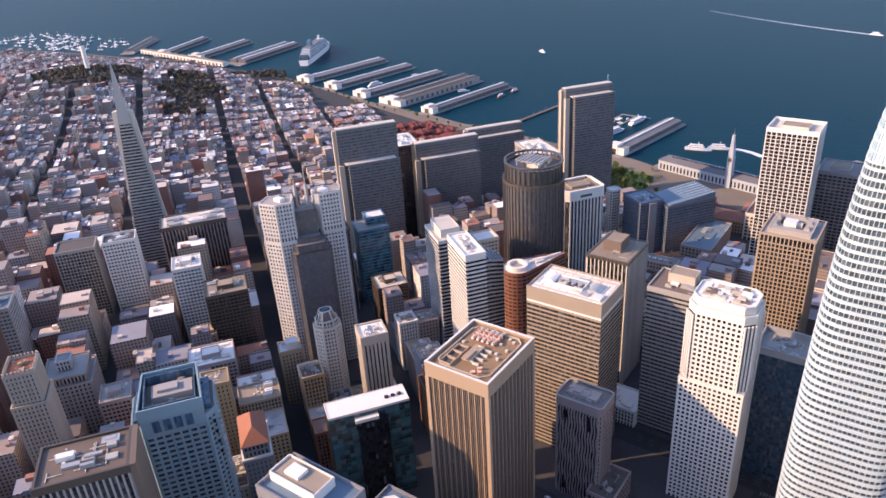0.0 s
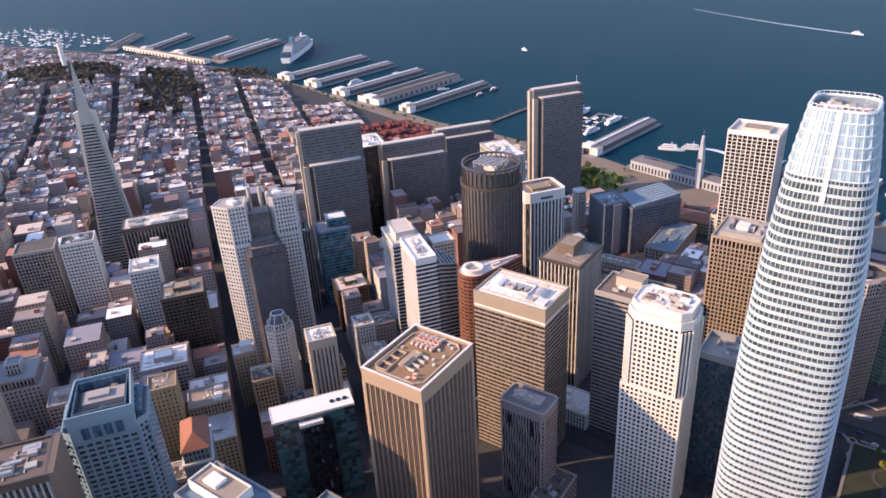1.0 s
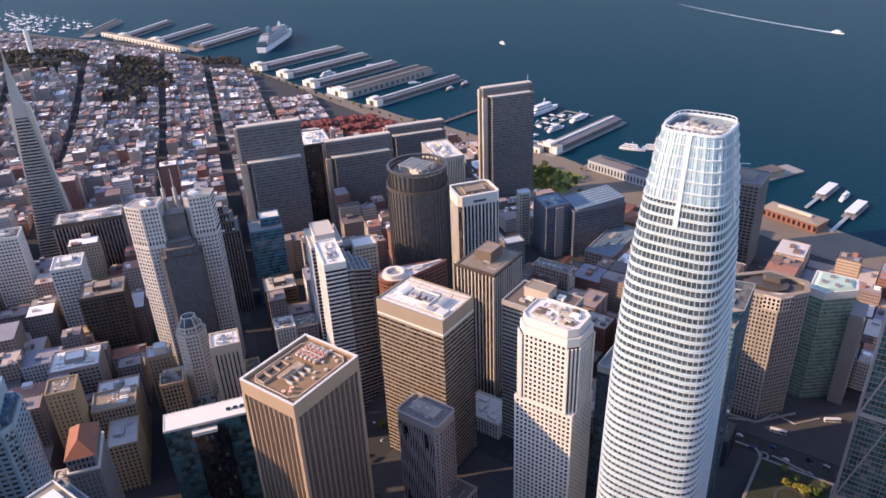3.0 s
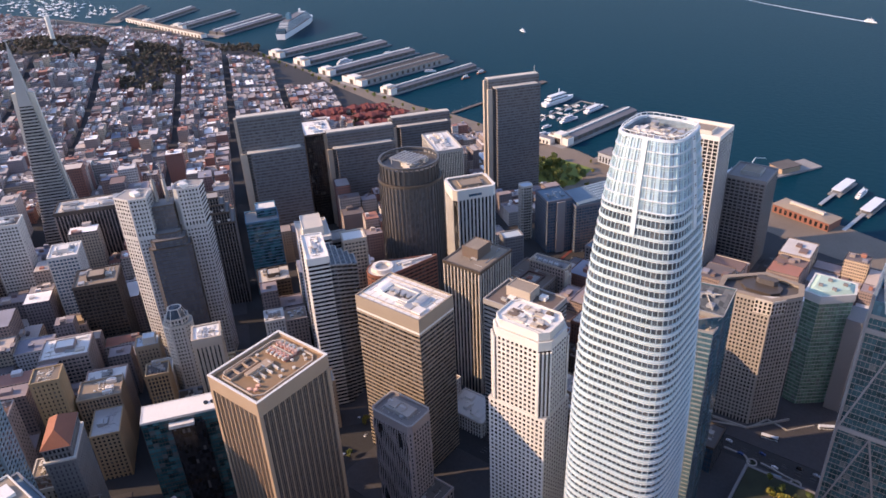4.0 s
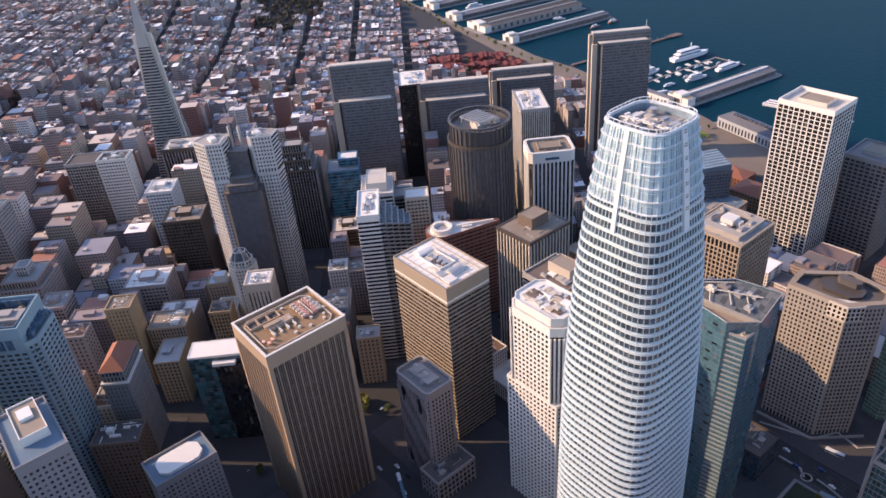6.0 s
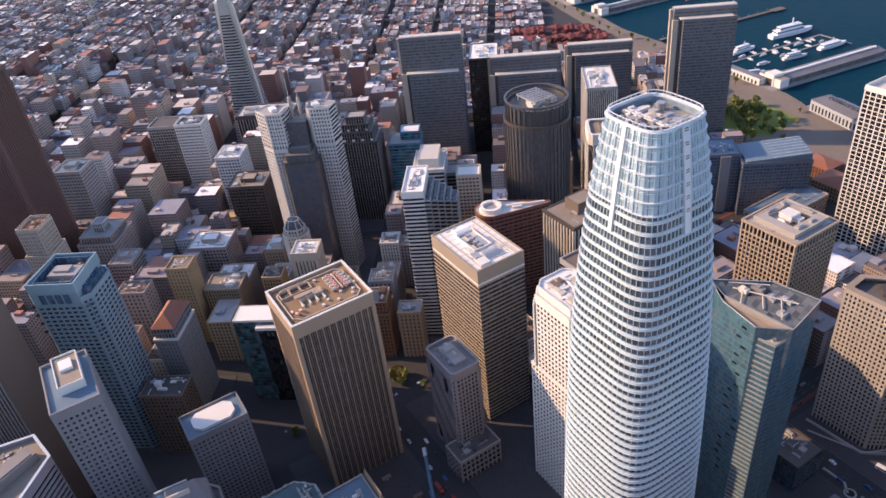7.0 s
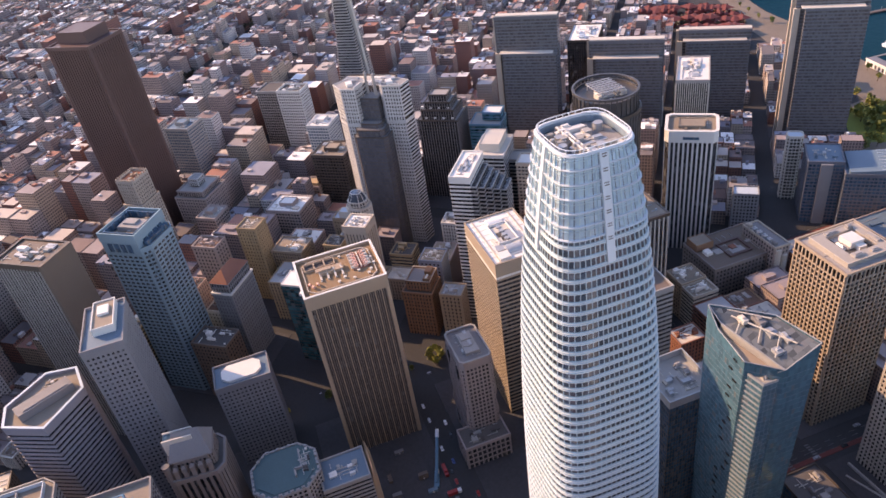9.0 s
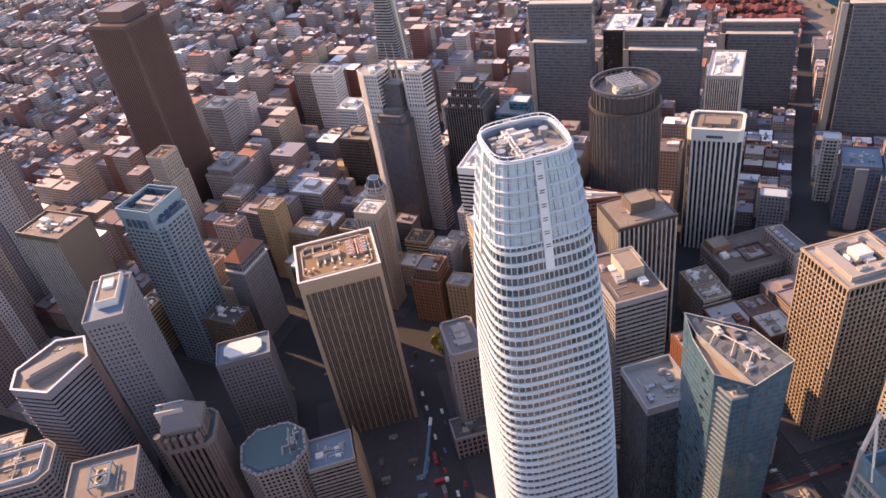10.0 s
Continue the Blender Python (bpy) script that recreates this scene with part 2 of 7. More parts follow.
def roof_clutter(e, w, d, z, seed, n=8, mats=None, cx=0.0, cy=0.0, tall=3.0, joined=False):
    """Plant rooms, cooling units and ducts on a flat roof."""
    rng = random.Random(seed)
    mats = mats or [STEEL, CONCRETE, WHITEROOF]
    whole = Shape()
    for i in range(n):
        a, b, h = rng.uniform(0.08, 0.28) * w, rng.uniform(0.08, 0.28) * d, rng.uniform(0.3, 1.0) * tall
        x, y = cx + rng.uniform(-0.5, 0.5) * (w - a), cy + rng.uniform(-0.5, 0.5) * (d - b)
        s = whole if joined else Shape()
        s.box(x - a / 2, x + a / 2, y - b / 2, y + b / 2, z, z + h)
        if rng.random() < 0.5:
            s.box(x - a * 0.35, x + a * 0.1, y - b * 0.3, y + b * 0.3, z + h, z + h * 1.25)
        if not joined:
            part("plant_unit", s, rng.choice(mats), e)
    # small fittings: pipes, hatches, vents and walkway strips
    small = whole if joined else Shape()
    for i in range(n + 6):
        x, y = cx + rng.uniform(-0.5, 0.5) * w, cy + rng.uniform(-0.5, 0.5) * d
        kind = rng.random()
        if kind < 0.35:
            a = rng.uniform(0.1, 0.3) * w
            small.box(max(cx - w / 2, x - a), min(cx + w / 2, x + a), y - 0.15, y + 0.15, z, z + 0.45)
        elif kind < 0.7:
            b = rng.uniform(0.1, 0.3) * d
            small.box(x - 0.15, x + 0.15, max(cy - d / 2, y - b), min(cy + d / 2, y + b), z, z + 0.45)
        else:
            q = rng.uniform(0.3, 0.8)
            small.box(x - q, x + q, y - q, y + q, z, z + rng.uniform(0.4, 1.6))
    if not joined:
        tagged(part("roof_fitting", small, rng.choice([CREAM, STEEL, GREY]), e), kind="stuff")
    if joined:
        tagged(part("roof_plant", whole, rng.choice(mats), e), kind="stuff")


def penthouse(e, w, d, z0, z1, wall, roof=None, cx=0.0, cy=0.0):
    p = moved(rect(w, d), cx, cy)
    part("penthouse", Shape().prism(p, z0, z1 - 0.8).ring(p, moved(rect(w - 0.8, d - 0.8), cx, cy), z1 - 0.8, z1), wall, e)
    part("penthouse_roof", Shape().prism(moved(rect(w - 0.9, d - 0.9), cx, cy), z1 - 0.8, z1 - 0.5), roof or GRAVEL, e)


# ---- the towers ----
OFFICE = "office tower"
UPTOWN = -36.0      # the street grid north of the market street


def ribbed_tower():
    e = root("ribbed_tower", "tan granite office tower with close ribs and brown flat roof", OFFICE, -181.7, 274.7)
    w, d, h = 39.0, 48.0, 138.6
    p = rect(w, d)
    facade(e, p, 0, h, floor=3.3, band=1.5, out=-0.12, bay=4.0, pier=0.62, proud=0.7, wall=BROWN, pier_wall=GOLDTAN, glass=BRONZEGLASS, crown=9.0, roof=ROOFBROWN, crown_wall=GOLDTAN, parapet=1.6)
    # two slim fins between each pair of ribs
    fin = Shape().box(-0.16, 0.16, -0.42, 0.1, 1.2, h - 9, bottom=False)
    for k, (length, off, ang) in enumerate(((w, -d / 2, 0.0), (d, w / 2, math.pi / 2), (w, -d / 2, math.pi), (d, w / 2, -math.pi / 2))):
        n = round(length / 4.0)
        s = Shape()
        for i in range(n):
            for q in (1 / 3, 2 / 3):
                x = -length / 2 + 0.42 + (length - 0.85) * (i + q) / n
                first = len(s.v)
                s.v += [(a + x, b, c) for a, b, c in fin.v]
                s.f += [tuple(v + first for v in f) for f in fin.f]
        turn = Matrix.Rotation(ang, 4, "Z")
        s.place(turn @ Matrix.Translation((0, -(d if k % 2 == 0 else w) / 2, 0)))
        tagged(part("fin_facing", s, UMBERFIN, e), kind="stuff")
    for sx in (-1, 1):
        for sy in (-1, 1):
            x, y = sx * (w / 2 - 0.3), sy * (d / 2 - 0.3)
            part("corner_pier", Shape().box(x - 1.15, x + 1.15, y - 1.15, y + 1.15, 0, h - 9), GOLDTAN, e)
    part("base_arcade", Shape().ring(grown(p, 0.9), grown(p, -0.2), 1.3, 2.6), GOLDTAN, e)
    part("parapet_rail", Shape().ring(grown(p, 0.85), grown(p, -0.5), h, h + 0.4), WHITE, e, "pale coping round the roof")
    z = h - 1.6
    part("inner_kerb", Shape().ring(chamfered(w - 6, d - 6, 4), chamfered(w - 7.2, d - 7.2, 3.6), z, z + 1.0), BEIGE, e, "tan chamfered kerb inside the parapet")
    # an open framed pit, split into bays, along the south-west edge
    pit = Shape()
    for i in range(3):
        pit.ring(moved(rect(7.2, 6.4), -10.4, -16.4 + 6.3 * i), moved(rect(6.2, 5.4), -10.4, -16.4 + 6.3 * i), z, z + 1.6)
    part("duct_frame", pit, GOLDTAN, e)
    part("pit_floor", Shape().box(-13.4, -7.4, -19, -0.6, z, z + 0.12), DARKROOF, e)
    part("plant_room", Shape().box(-4.6, 1.2, -11, 3, z, z + 2.2).box(-3.4, -0.4, -13.5, -4, z + 2.2, z + 3.2), GOLDTAN, e)
    for i in range(4):
        part("duct", Shape().box(2.0, 6.2, -12 + 4.4 * i, -10.9 + 4.4 * i, z, z + 1.3).tube((2.2, -11.5 + 4.4 * i, z + 1.2), (-2, -11.5 + 4.4 * i, z + 2.4), 0.45, 6), CREAM, e)
    for x, y in ((6.5, -19), (9.5, -17.4), (8, -14.5)):
        part("curved_duct", Shape().tube((x, y, z), (x, y, z + 1.4), 0.8, 8).tube((x, y, z + 1.2), (x + 2.0, y + 0.6, z + 1.6), 0.75, 8), PINK, e)
    part("fan_deck", Shape().box(-11.6, 4.6, 8.0, 18.6, z, z + 0.7), PINKDECK, e, "rust pink platform under the fans")
    part("fan_spine", Shape().box(-11.6, 4.6, 13.0, 13.7, z + 0.7, z + 1.9), CREAM, e)
    drum = Shape().prism(round_poly(1.35, 12), 0, 1.3).ring(round_poly(1.5, 12), round_poly(1.0, 12), 1.3, 2.0).mesh("cooling_fan", PINK)
    hood = Shape().tube((-1.5, 0, 1.1), (1.5, 0, 1.1), 0.9, 8).mesh("fan_hood", CREAM)
    for row in range(2):
        for i in range(5):
            x, y = -9.8 + i * 3.25, 10.4 + row * 5.6
            part("cooling_fan", drum, None, e, "pink painted round cooling fan" if row + i == 0 else "", at=(x, y, z + 0.6))
            part("fan_hood", hood, None, e, at=(x, y + (1.7 if row else -1.7), z + 0.6), turn=math.pi / 2)
    for x, y in ((12, -2), (12.5, 7), (9, 2), (12, 16), (-3, 20.5), (6.5, 11), (8.5, 18), (-13, 3), (3, 21)):
        part("vent", Shape().prism(moved(round_poly(0.8, 8), x, y), z, z + 0.9).prism(moved(round_poly(1.0, 8), x, y), z + 0.9, z + 1.2), CREAM, e)


def banded_tower():
    e = root("banded_tower", "office tower with beige horizontal bands and a white flat roof", OFFICE, -174.4, 378.3)
    w, d, h = 52.0, 34.0, 131.0
    p = rect(w, d)
    facade(e, p, 0, h, floor=3.25, band=1.3, out=0.3, bay=3.2, pier=0.3, proud=0.2, wall=SANDBAND, pier_wall=BRONZE, crown=9.5, crown_wall=SANDBAND, roof=WHITEROOF, parapet=1.0)
    part("louvre_band", Shape().ring(grown(p, 0.25), grown(p, -0.3), h - 11.2, h - 9.6), WHITE, e)
    z = h - 1.0
    part("plant_well", Shape().ring(moved(rect(22, 13), -3, 0), moved(rect(20.5, 11.5), -3, 0), z, z + 1.8), WHITE, e)
    seams = Shape()
    for i in range(9):
        seams.box(-25 + 6.1 * i, -24.7 + 6.1 * i, -16, 16, z, z + 0.12)
    for y in (-12.5, 12.5):
        seams.box(-25, 25, y - 0.4, y + 0.4, z, z + 0.5)
    tagged(part("roof_seam", seams, BEIGE, e), kind="stuff")
    part("well_floor", Shape().prism(moved(rect(20.4, 11.4), -3, 0), z, z + 0.25), DARKROOF, e)
    for i in range(4):
        part("cooling_fan", Shape().prism(moved(round_poly(1.6, 12), -10 + 4.6 * i, 0), z, z + 1.5), STEEL, e)
    for x in (-17.0, 14.5):
        s = Shape()
        k = 10
        for i in range(k):
            a0, a1 = math.pi * i / k, math.pi * (i + 1) / k
            b = len(s.v)
            s.v += [(x + 4.2 * math.cos(a), y, z + 2.6 * math.sin(a)) for a in (a0, a1) for y in (-5, 5)]
            s.f.append((b, b + 2, b + 3, b + 1))
        for y in (-5, 5):
            b = len(s.v)
            s.v += [(x + 4.2 * math.cos(math.pi * i / k), y, z + 2.6 * math.sin(math.pi * i / k)) for i in range(k + 1)]
            s.f.append(tuple(range(b, b + k + 1)))
        part("vaulted_plant_house", s, WHITEROOF if x < 0 else STEEL, e)
    part("plant_room", Shape().box(16, 23, -12, -5, z, z + 1.5), WHITE, e)
    roof_clutter(e, 46, 28, z, 131, 8, [WHITEROOF, CREAM, STEEL], tall=1.0)


def white_tower():
    e = root("white_tower", "white stone office tower with stepped fluted corners and small square windows", OFFICE, -78.5, 374.0)
    w, d, h = 37.0, 27.0, 153.5
    low = rect(w, d)
    facade(e, low, 0, 98, floor=3.25, band=1.35, out=0.3, bay=2.9, pier=1.1, proud=0.34, wall=WHITE, glass=BLACKGLASS, crown=2.2, roof=WHITEROOF, parapet=0.4)
    up = chamfered(w - 0.6, d - 0.6, 5.0)
    facade(e, up, 97, h - 5, floor=3.25, band=1.35, out=0.3, bay=2.9, pier=1.1, proud=0.34, wall=WHITE, glass=BLACKGLASS, crown=5.5, base=0, roof=WHITEROOF, parapet=0.6, edges=(0, 2, 4, 6))
    for sx in (-1, 1):
        for sy in (-1, 1):
            s = Shape()
            for i in range(4):
                t = i / 3
                x = sx * ((w / 2 - 5.0) * (1 - t) + (w / 2 - 0.3) * t)
                y = sy * ((d / 2 - 0.3) * (1 - t) + (d / 2 - 5.0) * t)
                x, y = x + sx * 0.75, y + sy * 0.75
                s.prism(moved(round_poly(0.62, 8), x, y), 98, h - 11)
            part("fluted_corner", s, WHITE, e)
            a = (sx * (w / 2 - 4.6), sy * (d / 2 + 0.05))
            c = (sx * (w / 2 + 0.05), sy * (d / 2 - 4.6))
            q = [a, c, (c[0] - sx, c[1] - sy), (a[0] - sx, a[1] - sy)]
            part("corner_recess", Shape().prism(q if sx * sy < 0 else q[::-1], 98, h - 11.5), BRONZE, e)
    top = chamfered(w - 3.0, d - 3.0, 4.5)
    part("attic", Shape().prism(top, h - 5.2, h - 1.0, top=False).ring(top, grown(top, -0.6), h - 1.0, h), WHITE, e)
    part("attic_roof", Shape().prism(grown(top, -0.5), h - 1.4, h - 1.0), WHITEROOF, e)
    roof_clutter(e, 27, 18, h - 1.0, 5, 22, [WHITEROOF, CONCRETE, BEIGE, BROWN, CREAM], tall=1.8)


def arched_block():
    e = root("arched_office_block", "grey granite office block with tall wavy bay windows", OFFICE, -146.0, 336.5)
    h = 81.0
    p = chamfered(31, 20, 2.0)
    facade(e, p, 0, h, floor=3.3, band=1.2, out=0.2, bay=2.9, pier=1.0, proud=0.25, wall=WAVY, crown=6.5, parapet=1.4, base=0, roof=SLATE)
    # wavy upright piers with dark slots between them on the two long faces
    for sy in (-1, 1):
        part("slot_glazing", Shape().box(-13.6, 13.6, sy * 10.2 - 0.12, sy * 10.2 + 0.12, 3, h - 6.4), BLACKGLASS, e, "dark glass behind the wavy piers")
        for k in range(15):
            x = -13.3 + 1.9 * k
            s = Shape()
            steps = 26
            for j in range(steps + 1):
                z = 3 + (h - 9) * j / steps
                dx, dy = 0.35 * math.sin(z * 0.42 + (k % 2) * 0.5), 0.45 + 0.4 * math.sin(z * 0.30 + k * 0.8)
                s.v += [(x - 0.45 + dx, sy * 9.9, z), (x - 0.45 + dx, sy * (10.35 + dy), z), (x + 0.45 + dx, sy * (10.35 + dy), z), (x + 0.45 + dx, sy * 9.9, z)]
            for j in range(steps):
                b = 4 * j
                quads = [(b, b + 4, b + 5, b + 1), (b + 1, b + 5, b + 6, b + 2), (b + 2, b + 6, b + 7, b + 3)]
                s.f += quads if sy > 0 else [f[::-1] for f in quads]
            s.f += [(4 * steps, 4 * steps + 1, 4 * steps + 2, 4 * steps + 3)]
            part("wavy_pier", s, WAVY, e, "wavy granite pier")
        for x in (-8.4, 7.4):
            for z0, z1 in ((h - 20, h - 8), (8, 20)):
                arc = [(x - 1.1, z0)] + [(x + 1.1 * math.cos(t), z1 - 1.1 + 1.1 * math.sin(t)) for t in [math.pi * (8 - i) / 8 for i in range(9)]] + [(x + 1.1, z0)]
                n = len(arc)
                s = Shape()
                s.v = [(a, sy * 9.6, b) for a, b in arc] + [(a, sy * 11.05, b) for a, b in arc]
                s.f = [(i, (i + 1) % n, n + (i + 1) % n, n + i) for i in range(n)] + [tuple(range(n, 2 * n))]
                part("bay_window", s, BLACKGLASS, e, "tall dark bay window with a rounded head")
    part("parapet_cap", Shape().ring(grown(p, 0.5), grown(p, -0.7), h, h + 0.4), GREY, e)
    s = Shape()
    for a in range(8):
        t = math.pi / 4 * a
        s.box(-0.2 + 4 * math.cos(t), 0.2 + 4 * math.cos(t), -0.2 + 4 * math.sin(t), 0.2 + 4 * math.sin(t), h - 1.4, h + 1)
    s.ring(round_poly(4.2, 16), round_poly(3.7, 16), h + 1, h + 1.4)
    part("roof_pergola", s, CONCRETE, e)
    part("roof_house", Shape().box(-10, 9, -4, 5, h - 1.4, h + 0.8).box(-7, -2, -3, 3, h + 0.8, h + 2.0), GREY, e)
    roof_clutter(e, 24, 12, h - 1.4, 8, 7, [GREY, CONCRETE, STEEL])
    low = root("arched_annex", "low granite annex with an arcade beside the bay-windowed block", "building", -126, 333)
    facade(low, rect(17, 30), 0, 22, floor=4.5, band=1.2, bay=3.2, pier=1.0, proud=0.4, wall=WAVY, crown=2.5, roof=DARKROOF, single=False)
    roof_clutter(low, 12, 22, 20.9, 108, 6, [STEEL, GREY, DARKROOF], tall=1.8)


def dark_pier_tower():
    e = root("pier_tower", "dark office tower with slim pale piers and brown roof box", OFFICE, -182.8, 471.1)
    facade(e, rect(32, 39.5), 0, 114.3, floor=3.3, band=0.9, out=-0.05, bay=3.3, pier=0.8, proud=0.9, wall=BRONZE, pier_wall=CREAM, crown=2.5, roof=GRAVEL, parapet=0.5)
    penthouse(e, 14, 17, 113.8, 122.3, BROWN, GRAVEL, -2, 2)
    roof_clutter(e, 26, 32, 113.8, 3, 4, [GRAVEL, GREY], tall=1.5)
    f = root("banded_block", "brown banded office block with a beige plant box on the roof", OFFICE, -116.8, 431.2)
    facade(f, rect(44, 30), 0, 120.8, floor=3.3, band=1.6, out=0.35, bay=3, pier=0.4, proud=0.3, wall=GREY, pier_wall=BRONZE, crown=4, roof=BROWN)
    penthouse(f, 18, 12, 119.7, 127, BEIGE, GRAVEL, -4, 4)
    roof_clutter(f, 34, 22, 119.7, 4, 5)


def deep_grid_tower():
    e = root("deep_grid_tower", "tan office tower with deep square window grid, busy roof", OFFICE, -75.5, 547.5)
    facade(e, rect(38, 40), 0, 117, floor=3.5, band=0.75, out=0.45, bay=3.0, pier=0.8, proud=0.7, wall=DEEPTAN, glass=BLACKGLASS, crown=0.8, roof=GREY, parapet=0.1)
    facade(e, rect(38, 40), 117.0, 124, floor=7.5, band=0.5, out=0.45, bay=3.0, pier=0.8, proud=0.7, wall=DEEPTAN, glass=BLACKGLASS, crown=1.6, roof=GREY, parapet=1.2, base=0)
    # an upper storey stands round a sunken court, with a pale plant house in it
    part("upper_storey", Shape().ring(rect(29, 31), moved(rect(18, 19), -1, 1), 122.8, 126.2), SANDGREY, e, "low upper storey round an open roof court")
    part("court_floor", Shape().prism(moved(rect(18, 19), -1, 1), 122.7, 122.9), DARKROOF, e)
    part("coping", Shape().ring(rect(29.8, 31.8), rect(28.4, 30.4), 126.2, 126.5), BEIGE, e)
    part("plant_house", Shape().box(-7, 2, -2, 7, 122.9, 127.4).box(2, 5.5, 1, 6, 122.9, 125.6), WHITE, e, "white plant house in the court")
    part("skylight", Shape().hip(-6, 1, -6.5, -3, 123.0, 125.0), STEEL, e)
    for x, y, a, b, c in ((10.5, -6, 1.6, 3.2, 1.3), (11, 5, 1.2, 2.4, 1.0), (-12, -3, 1.1, 4.0, 0.9), (-12, 9, 1.4, 1.6, 1.6), (2, 13, 4.2, 1.0, 1.1)):
        part("roof_plant", Shape().box(x - a, x + a, y - b, y + b, 126.2, 126.2 + c).box(x - a * 0.5, x + a * 0.5, y - b * 0.6, y + b * 0.6, 126.2 + c, 126.6 + c), GREY, e)
    roof_clutter(e, 34, 36, 122.8, 11, 3, [GREY, BEIGE, STEEL], tall=1.4)


def waterfront_towers():
    e = root("white_grid_tower", "tall cream office tower with a bold square window grid", OFFICE, -113.1, 730.4)
    facade(e, rect(45.5, 37), 0, 147.6, floor=3.6, band=0.6, out=0.2, bay=4.5, pier=0.8, proud=0.35, wall=WHITE, glass=BLACKGLASS, crown=4.5, roof=CREAM, parapet=3.0)
    penthouse(e, 24, 18, 144.6, 148, CREAM, GRAVEL)
    f = root("grey_grid_tower", "lower grey office tower with square window grid beside cream one", OFFICE, -73, 773)
    facade(f, rect(36, 38), 0, 97.5, floor=3.6, band=1.2, out=0.5, bay=4.5, pier=1.0, proud=0.5, wall=SLATE, glass=BLACKGLASS, crown=4, roof=SLATE, parapet=1.5, single=False)
    penthouse(f, 18, 18, 96, 100, GREY)
    g = root("station_hall", "low cream hall joining the two grid towers", "building", -125, 790)
    facade(g, rect(60, 50), 0, 34, floor=4, band=1.4, bay=4.5, pier=1.4, proud=0.4, wall=CREAM, crown=4, roof=TILE, single=False)


def six_sided_tower():
    e = root("six_sided_tower", "tan six-sided office tower with punched windows and a sunken dark roof", OFFICE, 2.5, 557)
    p = [(-27.5, -24.5), (8, -23.5), (22.5, -6), (19.5, 8), (-6, 12), (-29, -8)]
    facade(e, p, 0, 108, floor=3.3, band=1.3, out=0.25, bay=2.5, pier=1.15, proud=0.3, wall=SANDGREY, glass=BLACKGLASS, crown=3.0, roof=DARKROOF, parapet=3.0)
    part("roof_ring", Shape().ring(grown(p, 0.6), grown(p, -3), 108, 108.5), GRAVEL, e)
    part("roof_house", Shape().prism(moved(chamfered(26, 17, 5), -4, -5), 105, 107.2), BRONZE, e)
    part("roof_house", Shape().prism(moved(chamfered(14, 6, 2), -2, 0), 105, 111.0), DARKROOF, e)
    bay = [(-2.5, -25.3), (8.6, -25.0), (15.2, -17.0), (13, -14), (-2, -21)]
    part("projecting_bay", Shape().prism(bay, 97.5, 108.2, bottom=True), CREAM, e, "projecting pale bay at the top corner")
    for a, b in ((0, 1), (1, 2)):
        v, w = Vector(bay[a]), Vector(bay[b])
        for k in range(4):
            for f in range(3):
                c = v.lerp(w, (k + 0.5) / 4)
                part("bay_window", Shape().box(-0.7, 0.7, -0.06, 0.1, 0, 2.0), BLACKGLASS, e, at=(c.x, c.y, 98.6 + 3.1 * f), turn=math.atan2((w - v).y, (w - v).x))
    # low zigzag walls of the plaza round the foot
    for line, z in (([(-27, -31), (9, -29), (31.5, -3)], 4.2), ([(-21, -38), (10.5, -27), (18.5, -11), (33.5, -15), (47.5, 1)], 3.2)):
        for a, b in zip(line, line[1:]):
            d = (Vector(b) - Vector(a)).normalized() * 0.5
            s = Shape().prism([(a[0] + d.y, a[1] - d.x), (b[0] + d.y, b[1] - d.x), (b[0] - d.y, b[1] + d.x), (a[0] - d.y, a[1] + d.x)], 1.5, z)
            part("terrace_wall", s, CONCRETE, e, "low zigzag plaza wall")
    g = root("green_glass_tower", "green glass office tower with a pale green roof", OFFICE, 36.3, 592)
    gp = [(-13.7, -14.5), (-3.5, -17.0), (14.5, -2), (12.5, 13), (-13.7, 13)]
    facade(g, gp, 0, 98, floor=3.3, band=0.45, out=0.25, bay=2.4, pier=0.12, proud=0.12, wall=PALEGREEN, glass=LEAFGLASS, crown=6.5, crown_wall=QUAYPLASTER, roof=MINT, parapet=0.3)
    part("fascia", Shape().ring(grown(gp, 1.0), grown(gp, -0.2), 93, 98.2), QUAYPLASTER, g, "plain white fascia under the roof")
    part("green_roof", Shape().prism(grown(gp, -1.2), 97.8, 99.8, scale_top=0.8), MINT, g, "pale green hipped roof")
    part("flat_wing", Shape().box(13.8, 24, -9, 13, 0, 80).box(13.9, 23.6, -8.6, 12.6, 80, 81), SLATE, g, "lower dark stair wing")
    for x, y in ((-7, -6), (2, -7), (7, 3), (-3, 4)):
        part("roof_vent", Shape().box(x - 1.4, x + 1.4, y - 1.0, y + 1.0, 98, 101.6), SLATE, g)


